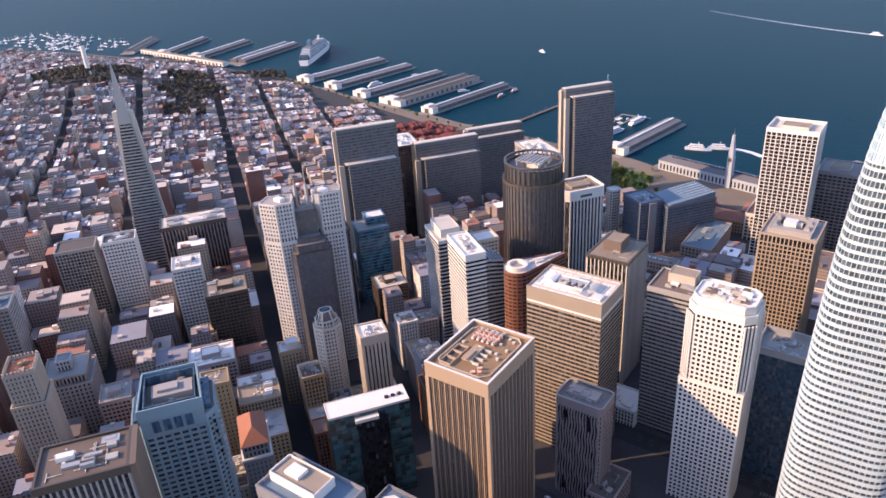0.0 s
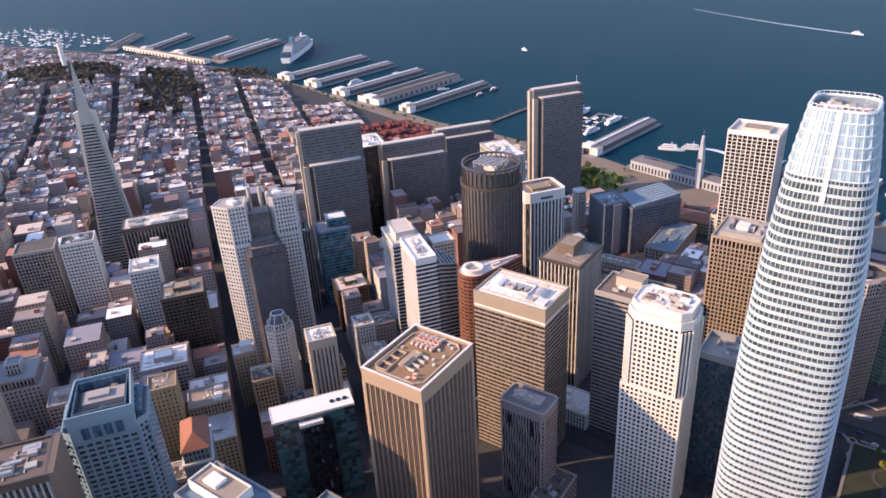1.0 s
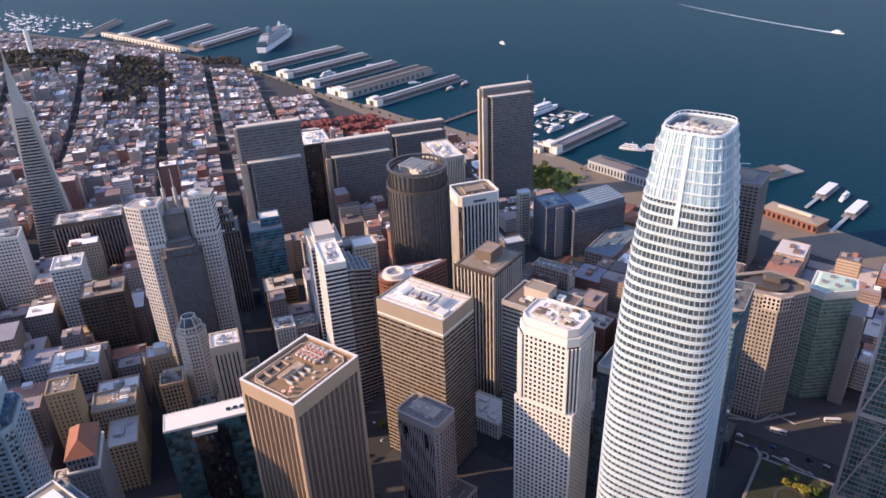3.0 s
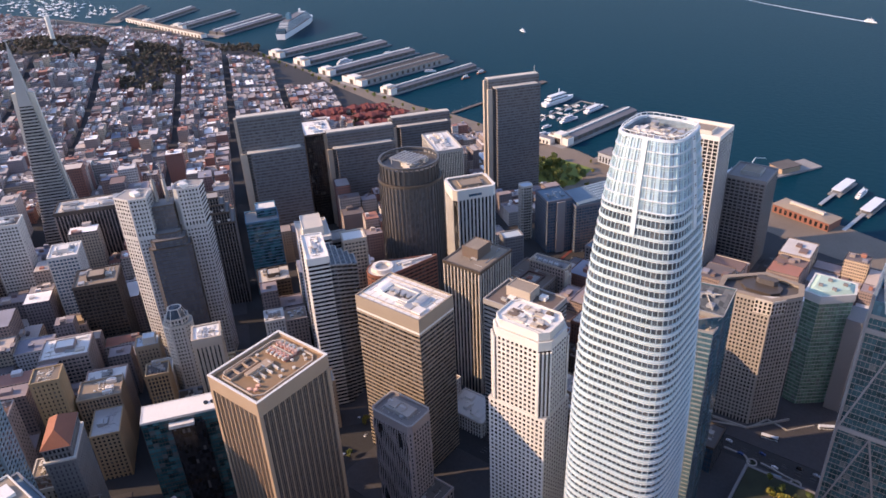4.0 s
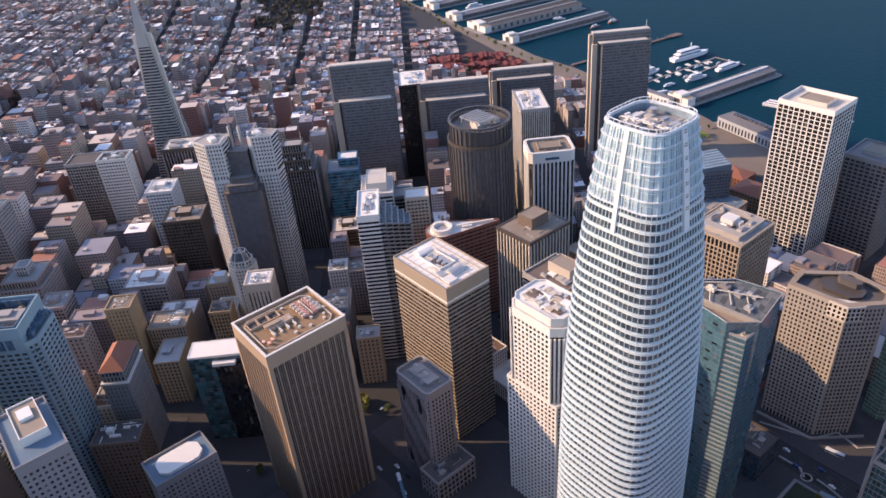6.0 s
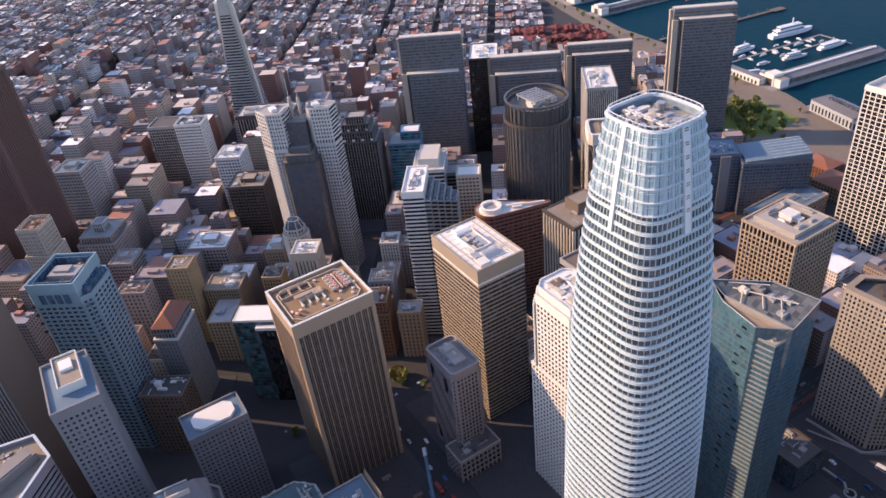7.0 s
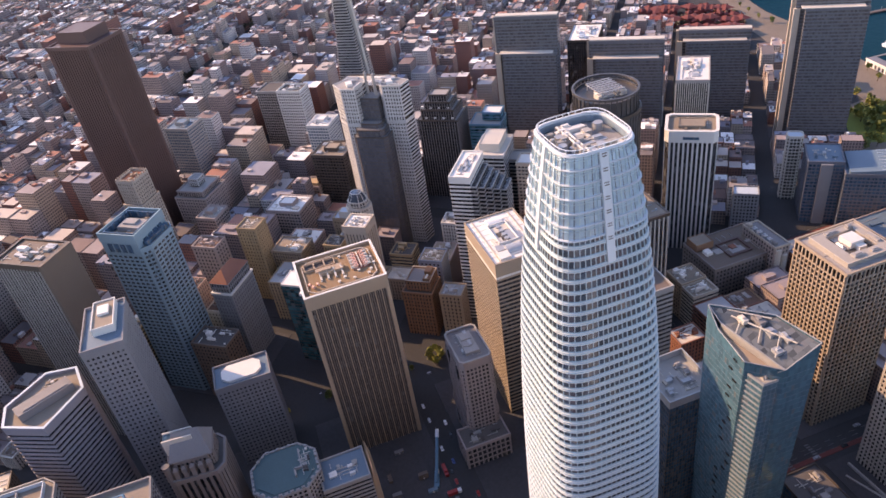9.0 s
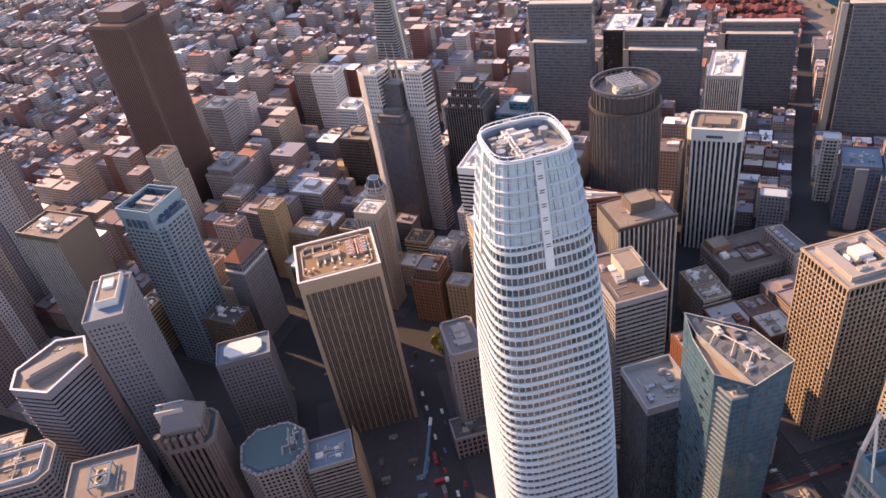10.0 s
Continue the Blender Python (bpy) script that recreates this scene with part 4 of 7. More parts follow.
    for i in range(5):
        part("dormer", Shape().box(10.4, 12.8, -10 + 4.4 * i, -7.6 + 4.4 * i, 84, 90.5).hip(10.2, 13.0, -10.2 + 4.4 * i, -7.4 + 4.4 * i, 90.5, 92.5), OLDSTONE, h)
    k = root("chamfered_glass_block", "pale chamfered block with square windows and a grey-blue roof", OFFICE, -116, 212)
    kp = chamfered(34, 38, 9)
    facade(k, kp, 0, 62, floor=3.3, band=1.3, out=0.25, bay=2.8, pier=1.0, proud=0.3, wall=GREY, glass=BLACKGLASS, crown=1.5, roof=TEALROOF, parapet=0.4)
    part("roof_deck", Shape().prism(chamfered(29, 32, 8), 61.5, 62.2), TEALROOF, k, "flat dull teal roof deck")
    for a in range(8):
        p0, p1 = Vector(kp[a]), Vector(kp[(a + 1) % 8])
        n = max(2, int((p1 - p0).length / 3.2))
        for i in range(n):
            c = p0.lerp(p1, (i + 0.5) / n) * 0.965
            part("merlon", Shape().box(-1.0, 1.0, -0.6, 0.6, 61.8, 62.5 + (i % 2) * 0.7), GREY, k, at=(c.x, c.y, 0), turn=math.atan2((p1 - p0).y, (p1 - p0).x))
    part("stepped_wall", Shape().box(-11, 3, 9, 9.9, 62.2, 63.8).box(2.1, 3, 5, 9, 62.2, 63.8).box(2.1, 8, 5, 5.9, 62.2, 63.8), GREY, k)
    roof_clutter(k, 18, 8, 62.2, 81, 5, [GREY, DARKROOF], -1, 12, 1.6)
    m = root("striped_block", "pale office block with dark window stripes", OFFICE, -111, 243)
    facade(m, rect(22, 27), 0, 53, floor=3.2, band=1.5, out=0.4, bay=40, pier=0, wall=GREY, glass=BLACKGLASS, crown=3, roof=BLUEROOF)
    part("sloping_wing", Shape().hip(-11, 11, 14, 17.5, 46, 58, 0.2).box(-11, 11, 14, 17.5, 0, 46), TAN, m, "tan stone wing with a sloping top")
    roof_clutter(m, 14, 18, 51.9, 82, 5)
    n = root("grey_roof_tower", "grey office tower with a railed curved roof terrace", OFFICE, -122, 82)
    facade(n, chamfered(30, 36, 6), 0, 96.5, floor=3.3, band=1.5, out=0.3, bay=3, pier=0.4, proud=0.2, wall=GREY, crown=3, roof=GRAVEL)
    rail = [(-11, -13), (4, -13), (9, -11), (11, -6), (11, 8), (8, 13), (-11, 13)]
    part("curved_railing", Shape().ring(rail, grown(rail, -0.5), 95.4, 98.2), PALE, n, "pale curved railing round the roof terrace")
    part("terrace_deck", Shape().prism(grown(rail, -0.6), 95.4, 95.8), GRAVEL, n)
    part("roof_divider", Shape().box(-10, 10, -1, -0.4, 95.8, 97.6).box(-1, -0.4, -12, 12, 95.8, 97.6), GREY, n)
    roof_clutter(n, 18, 20, 95.8, 83, 5, [GREY, SLATE, GRAVEL], tall=1.6)
    q = root("blue_gantry_tower", "dark office tower with a sandy roof and a blue steel gantry", OFFICE, -88, 136)
    facade(q, rect(28, 34), 0, 107, floor=3.3, band=0.9, out=0.2, bay=3, pier=0.6, proud=0.4, wall=SLATE, crown=3, roof=GRAVEL, parapet=2.2)
    gantry = Shape()
    for y in (-5, 5):
        gantry.tube((-6, y, 109), (8, y, 109), 0.5, 5)
        for x in (-6, 1, 8):
            gantry.tube((x, y, 104.8), (x, y, 109), 0.35, 5)
    for x in (-6, 1, 8):
        gantry.tube((x, -5, 109), (x, 5, 109), 0.5, 5)
    part("gantry", gantry, BLUEPAINT, q, "blue painted steel gantry")
    part("fan_box", Shape().box(-3.4, 5.4, -2.6, 2.6, 104.8, 108), CREAM, q)
    for x in (-1.2, 3.2):
        part("fan_ring", Shape().ring(moved(round_poly(1.8, 14), x, 0), moved(round_poly(1.3, 14), x, 0), 108, 108.6), BRONZE, q)
        part("fan_hub", Shape().prism(moved(round_poly(1.2, 12), x, 0), 108, 108.2), DARKROOF, q)
    part("ladder_frame", Shape().tube((-6, 6, 105.2), (10, 6, 105.2), 0.3, 5).tube((-6, 8, 105.2), (10, 8, 105.2), 0.3, 5), BLUEPAINT, q)
    o = root("ribbed_pair_tower", "dark ribbed office tower with a plain pale end wall", OFFICE, -268, 98, rot=UPTOWN)
    facade(o, rect(26, 36), 0, 160, floor=3.3, band=0.6, out=0.0, bay=2.6, pier=0.8, proud=0.6, wall=BRONZE, pier_wall=GREY, crown=4, roof=BROWN)
    part("end_wall", Shape().box(-13.4, 13.4, 18.7, 21.2, 0, 160), BROWN, o)
    roof_clutter(o, 20, 28, 159, 84, 8)


def market_street_blocks():
    e = root("sawtooth_tower", "white striped tower with sawtooth glass back and narrow roof", OFFICE, -265.5, 387.5, rot=UPTOWN)
    facade(e, rect(38.5, 15), 0, 135.7, floor=3.3, band=1.45, out=0.3, bay=40, pier=0, wall=WHITE, glass=BLACKGLASS, crown=5.5, roof=WHITEROOF)
    roof_clutter(e, 30, 9, 134.6, 91, 8, [WHITEROOF, CREAM, STEEL], tall=2)
    for i in range(5):
        facade(e, moved(rect(34 - 4.5 * i, 4.2), 2.0 - 2.2 * i, 9.8 + 4.2 * i), 0, 128 - 3.0 * i, floor=3.3, band=1.3, out=0.3, bay=40, pier=0, wall=GREY, glass=BLACKGLASS, crown=1, roof=GLASS, base=0, parapet=0.3, single=False)
    f = root("stepped_white_tower", "white office tower with dark bands and a raised plant roof", OFFICE, -310.9, 425.8, rot=UPTOWN)
    facade(f, rect(35, 24.5), 0, 120, floor=3.3, band=1.15, out=0.3, bay=40, pier=0, wall=ASHLAR, glass=BLACKGLASS, crown=3, roof=CREAM)
    facade(f, moved(rect(16, 34), -6, 10), 0, 108, floor=3.3, band=1.15, out=0.3, bay=40, pier=0, wall=GREY, glass=BLACKGLASS, crown=3, roof=GREY, single=False)
    penthouse(f, 26, 16, 118.9, 126, CREAM, CREAM, -2, 0)
    g = root("balcony_tower", "slim beige tower with stacked balconies", OFFICE, -288, 447, rot=UPTOWN)
    facade(g, rect(16, 18), 0, 112, floor=3.2, band=1.3, out=0.7, bay=3.2, pier=1.0, proud=0.4, wall=BEIGE, crown=3, roof=WHITEROOF)
    w = root("wedge_block", "rust red round-ended wedge block with a pale ring on its roof", OFFICE, -250, 455, rot=90 - 28)
    poly = [(34, -1.2), (34, 1.2)] + [(-12 + 12.5 * math.cos(math.radians(a)), 12.5 * math.sin(math.radians(a))) for a in range(75, 290, 18)]
    facade(w, poly, 0, 92, floor=3.4, band=1.8, out=0.25, bay=4, pier=0.4, proud=0.2, wall=ORANGE, crown=2.5, roof=WHITEROOF)
    part("roof_ring", Shape().ring(moved(round_poly(8.5, 24), -12, 0), moved(round_poly(6.0, 24), -12, 0), 91, 94.5), WHITEROOF, w)
    part("roof_dish", Shape().prism(moved(round_poly(4.5, 20), -12, 0), 91, 92.5), STEEL, w)
    part("roof_spine", Shape().box(0, 30, -0.8, 0.8, 91, 93.2).box(4, 12, -3, 3, 91, 92.6), WHITEROOF, w)
    q = root("white_deck_block", "dark teal glass block with a long white roof deck", OFFICE, -262.1, 262.5, rot=UPTOWN)
    facade(q, rect(16.5, 52), 0, 78.7, floor=3.4, band=0.35, out=0.1, bay=1.8, pier=0.15, proud=0.1, wall=BRONZE, glass=TEAL, crown=1.6, crown_wall=WHITE, roof=WHITEROOF, parapet=0.3, single=False)
    part("front_wall", Shape().box(8.3, 10.5, -9, 11, 0, 72), BLACKGLASS, q)
    part("front_roof", Shape().box(8.3, 12.0, -10, 5, 72.2, 74.5), WHITEROOF, q)
    for i in range(3):
        part("skylight", Shape().prism(moved(round_poly(1.5, 12), 1, 13 + 4.2 * i), 78, 79.2), BLACKGLASS, q)
    bb = root("brick_terrace_block", "orange brown brick block with a railed terrace on its stepped roof", OFFICE, -262, 338, rot=UPTOWN)
    facade(bb, rect(22, 24), 0, 46, floor=3.5, band=1.5, out=0.2, bay=2.8, pier=1.4, proud=0.3, wall=RUSTBRICK, crown=1.6, roof=DARKROOF, crown_wall=RUSTBRICK)
    facade(bb, moved(rect(18, 19), -1, 1), 46, 55, floor=3.5, band=1.4, out=0.2, bay=2.8, pier=1.4, proud=0.3, wall=RUSTBRICK, crown=1.4, roof=SLATE, base=0)
    part("roof_house", Shape().box(-8, -1, 4, 9, 54, 58).box(2, 7, 5, 10, 54, 57), RUSTBRICK, bb)
    part("coping", Shape().ring(moved(rect(18.8, 19.8), -1, 1), moved(rect(17.4, 18.4), -1, 1), 55, 55.3), BEIGE, bb)
    for x in (3, 5.6):
        part("roof_fan", Shape().prism(moved(round_poly(1.0, 10), x, 7.5), 57, 58), CREAM, bb)
    p = root("chateau_block", "narrow grey stone office tower with a red hipped roof", OFFICE, -300, 202.6, rot=UPTOWN)
    facade(p, rect(31, 16.5), 0, 73.5, floor=3.4, band=1.3, bay=2.6, pier=1.5, proud=0.25, wall=SOOTGREY, glass=GREYGLASS, crown=3, roof=SOOTGREY)
    facade(p, rect(29, 14.8), 74.6, 83.5, floor=4.4, band=1.4, bay=2.4, pier=0.9, proud=0.3, wall=SOOTGREY, crown=1.0, roof=TILE, base=0)
    part("hipped_roof", Shape().hip(-15.4, 15.4, -8.3, 8.3, 83.4, 91.0, 0.5), TILE, p, "red tiled hipped roof")
    part("cornice", Shape().ring(rect(32.4, 17.9), rect(29, 14.8), 73.4, 74.8), WHITE, p)
    part("eaves", Shape().ring(rect(30.9, 16.7), rect(28.6, 14.4), 82.7, 83.3), SOOTGREY, p)
    v = root("corner_stone_tower", "slim cream stone tower with tall window bays", OFFICE, -291, 305, rot=UPTOWN)
    facade(v, rect(17, 18), 0, 100, floor=3.3, band=1.0, out=-0.1, bay=3.2, pier=1.7, proud=0.7, wall=BEIGE, crown=7, roof=WHITEROOF)
    roof_clutter(v, 12, 12, 98.9, 93, 6, [WHITEROOF, CREAM])
    d = root("gabled_glass_tower", "slim cream tower with a sloping glass attic roof", OFFICE, -345, 315, rot=UPTOWN)
    facade(d, chamfered(17, 20, 5), 0, 82, floor=3.2, band=1.5, out=0.25, bay=2.4, pier=1.1, proud=0.28, wall=CREAM, crown=2, roof=CREAM)
    facade(d, chamfered(14, 16, 4), 82, 87, floor=3.2, band=0.8, out=0.2, bay=2.4, pier=0.8, proud=0.28, wall=CREAM, crown=1, roof=CREAM, base=0)
    part("glass_attic", Shape().prism(chamfered(12.5, 14.5, 3.5), 86, 93.5, scale_top=0.62), SKYGLASS, d, "sloping blue glass attic roof")
    ribs = Shape()
    for (x, y) in chamfered(12.6, 14.6, 3.5):
        ribs.tube((x, y, 86), (x * 0.62, y * 0.62, 93.6), 0.22, 5)
    ribs.ring(chamfered(8.2, 9.4, 2.2), chamfered(7.2, 8.4, 1.9), 93.4, 93.8)
    part("attic_frame", ribs, WHITE, d)
    tn = root("small_tan_tower", "small tan stone tower with a pale terrace roof", OFFICE, -380, 305, rot=UPTOWN)
    facade(tn, rect(15, 17), 0, 56, floor=3.3, band=1.4, out=0.2, bay=2.8, pier=1.5, proud=0.35, wall=TAN, crown=4, roof=PALE)
    penthouse(tn, 8, 9, 54.9, 61, CREAM, PALE, 1, 2)
    roof_clutter(tn, 11, 12, 54.9, 94, 4, [WHITEROOF, STEEL], tall=1.6)
    t = root("white_slab_tower", "white slab tower with a framed roof", OFFICE, -585.7, 302.7, rot=UPTOWN)
    facade(t, rect(20.8, 27.8), 0, 104.5, floor=3.3, band=1.6, out=0.25, bay=2.8, pier=0.9, proud=0.3, wall=WHITE, crown=3, roof=BRONZE, parapet=2.0, single=False)
    roof_clutter(t, 16, 22, 102.5, 95, 6, [WHITEROOF, STEEL])
    u = root("dark_slab_tower", "dark glass slab tower with slim fins", OFFICE, -637, 287, rot=UPTOWN)
    facade(u, rect(26, 34), 0, 91, floor=3.3, band=0.8, out=0.1, bay=2.8, pier=0.5, proud=0.4, wall=GREY, crown=3, roof=DARKROOF, single=False)
    r = root("ribbed_bank_block", "wide brown ribbed block with a pale railed roof", OFFICE, -592, 385, rot=UPTOWN)
    facade(r, rect(30, 62), 0, 89, floor=3.3, band=0.5, out=0, bay=3.2, pier=0.8, proud=0.8, wall=BRONZE, pier_wall=ROSE, crown=4, roof=CREAM, single=False)
    roof_clutter(r, 24, 54, 87.9, 96, 10)
    b = root("teal_stepped_block", "teal glass office block with stepped terraces", OFFICE, -430, 466, rot=UPTOWN)
    facade(b, rect(26, 30), 0, 84, floor=3.3, band=0.9, out=0.2, bay=40, pier=0, wall=BLUEPAINT, glass=TEAL, crown=2, roof=GREY, single=False)
    facade(b, moved(rect(16, 18), -4, 5), 84, 92, floor=3.3, band=0.9, out=0.2, bay=40, pier=0, wall=BLUEPAINT, glass=TEAL, crown=2, roof=WHITEROOF, single=False, base=0)


def sail_tower():
    """The tall rounded tower: a soft square plan that draws in towards a glazed open crown."""
    cx, cy, h, n, k = -6.8, 346.2, 281.2, 4.2, 72
    e = root("rounded_glass_tower", "very tall rounded white glass tower with sunshades at each floor", OFFICE, cx, cy)

    def plan(r, k=k):
        res = []
        for i in range(k):
            a = 2 * math.pi * (i + 0.5) / k
            c, s = math.cos(a), math.sin(a)
            f = (abs(c) ** n + abs(s) ** n) ** (-1 / n)
            res.append((r * f * c, r * f * s))
        return res

    def radius(z):
        q = z / h
        return 24.85 * (1 - 0.10 * q - 0.405 * q ** 4.6)

    def skin(s, levels, inset=0.0):
        """A wall that follows the taper through the given levels."""
        first = len(s.v)
        for z in levels:
            s.v += [(x, y, z) for x, y in plan(radius(z) - inset)]
        for j in range(len(levels) - 1):
            b = first + j * k
            s.f += [(b + i, b + (i + 1) % k, b + k + (i + 1) % k, b + k + i) for i in range(k)]
        return s

    def upright(i, levels, half, proud, ang=None):
        """A slim upright bar on the skin, at corner i of the plan or at an angle."""
        m = Shape()
        for z in levels:
            if ang is None:
                x, y = plan(radius(z))[i]
                a = math.atan2(y, x)
            else:
                a = radians(ang)
                f = radius(z) * (abs(math.cos(a)) ** n + abs(math.sin(a)) ** n) ** (-1 / n)
                x, y = f * math.cos(a), f * math.sin(a)
            t, o, c = Vector((-math.sin(a), math.cos(a))), Vector((math.cos(a), math.sin(a))), Vector((x, y))
            for q in (c - t * half - o * 0.1, c - t * half + o * proud, c + t * half + o * proud, c + t * half - o * 0.1):
                m.v.append((q.x, q.y, z))
        for j in range(len(levels) - 1):
            b = j * 4
            m.f += [(b, b + 4, b + 5, b + 1), (b + 1, b + 5, b + 6, b + 2), (b + 2, b + 6, b + 7, b + 3)]
        last = len(m.v) - 4
        m.f += [(last, last + 3, last + 2, last + 1), (0, 1, 2, 3)]
        return m

    crown_z, floor = 254.0, 4.1
    part("glazing", skin(Shape(), [crown_z * i / 60 for i in range(61)]), SKYGLASS, e)
    # at each floor a broad pale spandrel, a projecting sunshade on top of the windows and a thin rail
    z = 5.0
    while z < crown_z - 1:
        r = radius(z)
        tall = 2.0 if z < 150 else 2.0 - 0.75 * min(1.0, (z - 150) / 80)
        part("spandrel", Shape().ring(plan(r + 0.2), plan(r - 0.1), z, z + tall), SPANDREL, e)
        part("sunshade", Shape().ring(plan(r + 0.5), plan(r - 0.05), z + 0.04, z + 0.22), TOWERFIN, e)
        part("shade_rail", Shape().ring(plan(radius(z + 1.0) + 0.55), plan(r), z + 0.62 * tall, z + 0.62 * tall + 0.14), TOWERFIN, e)
        z += floor
    low = [crown_z * j / 16 for j in range(17)]
    for i in range(k):
        part("mullion", upright(i, low, 0.14, 0.34), SPANDREL, e)
    # the crown: pale panels with dark upright joints, white rings at each level, open at the top
    cz = [crown_z + (h - crown_z) * i / 12 for i in range(13)]
    part("crown_screen", skin(skin(Shape(), cz), cz, 0.7), CROWNGLASS, e, "pale panelled crown screen")
    for i in range(7):
        z = crown_z + (h - crown_z) * i / 6 - (0.3 if i == 6 else 0)
        r = radius(z)
        part("crown_ring", Shape().ring(plan(r + 0.75), plan(r - 0.75), z - 0.17, z + 0.17), PEARL, e)
        if i:
            for dz in (0.9, 1.7):
                r = radius(z - dz)
                part("crown_rail", Shape().ring(plan(r + 0.28), plan(r - 0.1), z - dz - 0.08, z - dz + 0.08), CROWNRAIL, e)
    for i in range(0, k, 2):
        part("crown_joint", upright(i, cz, 0.22, 0.03), CROWNJOINT, e, "grey recessed joint between crown panels")
    for i in range(1, k, 2):
        part("crown_rib", upright(i, cz, 0.12, 0.5), CROWNRAIL, e)
    # upright strips of white panels, with dark slots on the eastern one
    strip_z = [244.0 + (h - 0.5 - 244.0) * j / 16 for j in range(17)]
    for ang, half, proud in ((-88.5, 0.8, 0.95), (-0.8, 1.4, 0.95)):
        strip = part("vertical_panel", upright(0, strip_z, half, proud, ang), PEARL, e, "white upright panel strip")
        if ang > -45:
            a = radians(ang)
            for i in range(0, 7):
                for dz in (1.0, 1.8):
                    z = crown_z + (h - crown_z) * i / 6 - dz
                    part("slot", Shape().box(-0.1, 0.06, -0.8, 0.8, -0.17, 0.17), BRONZE, strip, "dark louvre slot", at=((radius(z) + 0.97) * math.cos(a), (radius(z) + 0.97) * math.sin(a), z), turn=a)
        else:
            part("panel_groove", upright(0, strip_z[:-1], 0.35, 0.25, ang - 4.0), CROWNJOINT, e, "dark groove beside the white strip")
    rt = radius(h)
    deck = h - 3.2
    part("roof", Shape().prism(plan(radius(deck) - 0.9), deck - 0.4, deck), SLATE, e)
    part("rim", Shape().ring(plan(rt + 0.35), plan(rt - 0.3), h - 0.1, h + 0.3), PEARL, e)
    rng = random.Random(4)
    # machinery under the open top: long ducts side by side, boxes and a track for the cleaning crane
    for i in range(7):
        x = -8.4 + 2.6 * i + rng.uniform(-0.3, 0.3)
        y0, y1 = -rng.uniform(3.5, 8.5), rng.uniform(2.0, 8.0)
        part("duct", Shape().box(x - 0.75, x + 0.75, y0, y1, deck, deck + rng.uniform(1.2, 2.4)).box(x - 0.5, x + 0.5, y0 + 1, y0 + 3.5, deck + 1.0, deck + 2.9), rng.choice([WHITE, STEEL, CONCRETE, CREAM]), e)
    for i in range(24):
        x, y = rng.uniform(-9.0, 9.0), rng.uniform(-9.0, 9.0)
        a, b = rng.uniform(0.5, 1.6), rng.uniform(0.5, 1.6)
        part("plant_unit", Shape().box(x - a, x + a, y - b, y + b, deck, deck + rng.uniform(0.8, 2.6)), rng.choice([STEEL, CONCRETE, CREAM, GREY]), e)
    for x, y in ((-5, 8), (3, -8.4), (7.8, 2)):
        part("fan", Shape().prism(moved(round_poly(1.5, 14), x, y), deck, deck + 2.6), STEEL, e)
    track = Shape()
    for i in range(0, 10):
        track.tube((-9 + 2.0 * i, -4.5, deck + 2.6), (-7.6 + 2.0 * i, -3.2, deck + 2.6), 0.14, 4)
    track.tube((-9, -4.5, deck + 2.6), (9.5, -4.5, deck + 2.6), 0.3, 5).tube((-7.6, -3.2, deck + 2.6), (10, -3.2, deck + 2.6), 0.3, 5)
    part("crane_track", track, WHITE, e)
    for i in range(0, k, 2):
        x, y = plan(rt - 0.1)[i]
        part("rim_post", Shape().tube((x, y, h), (x, y, h + 1.5), 0.16, 5), PEARL, e)
    part("rim_rail", Shape().ring(plan(rt + 0.05), plan(rt - 0.25), h + 1.4, h + 1.6), PEARL, e)
    pod = root("tower_podium", "low glass hall at the foot of the rounded tower", "building", -6.8, 346.2)
    facade(pod, rect(60, 58), 0, 10, floor=4, band=0.8, bay=4, pier=0.4, proud=0.2, wall=PEARL, glass=BLUEGLASS, crown=1.2, roof=CONCRETE, single=False)


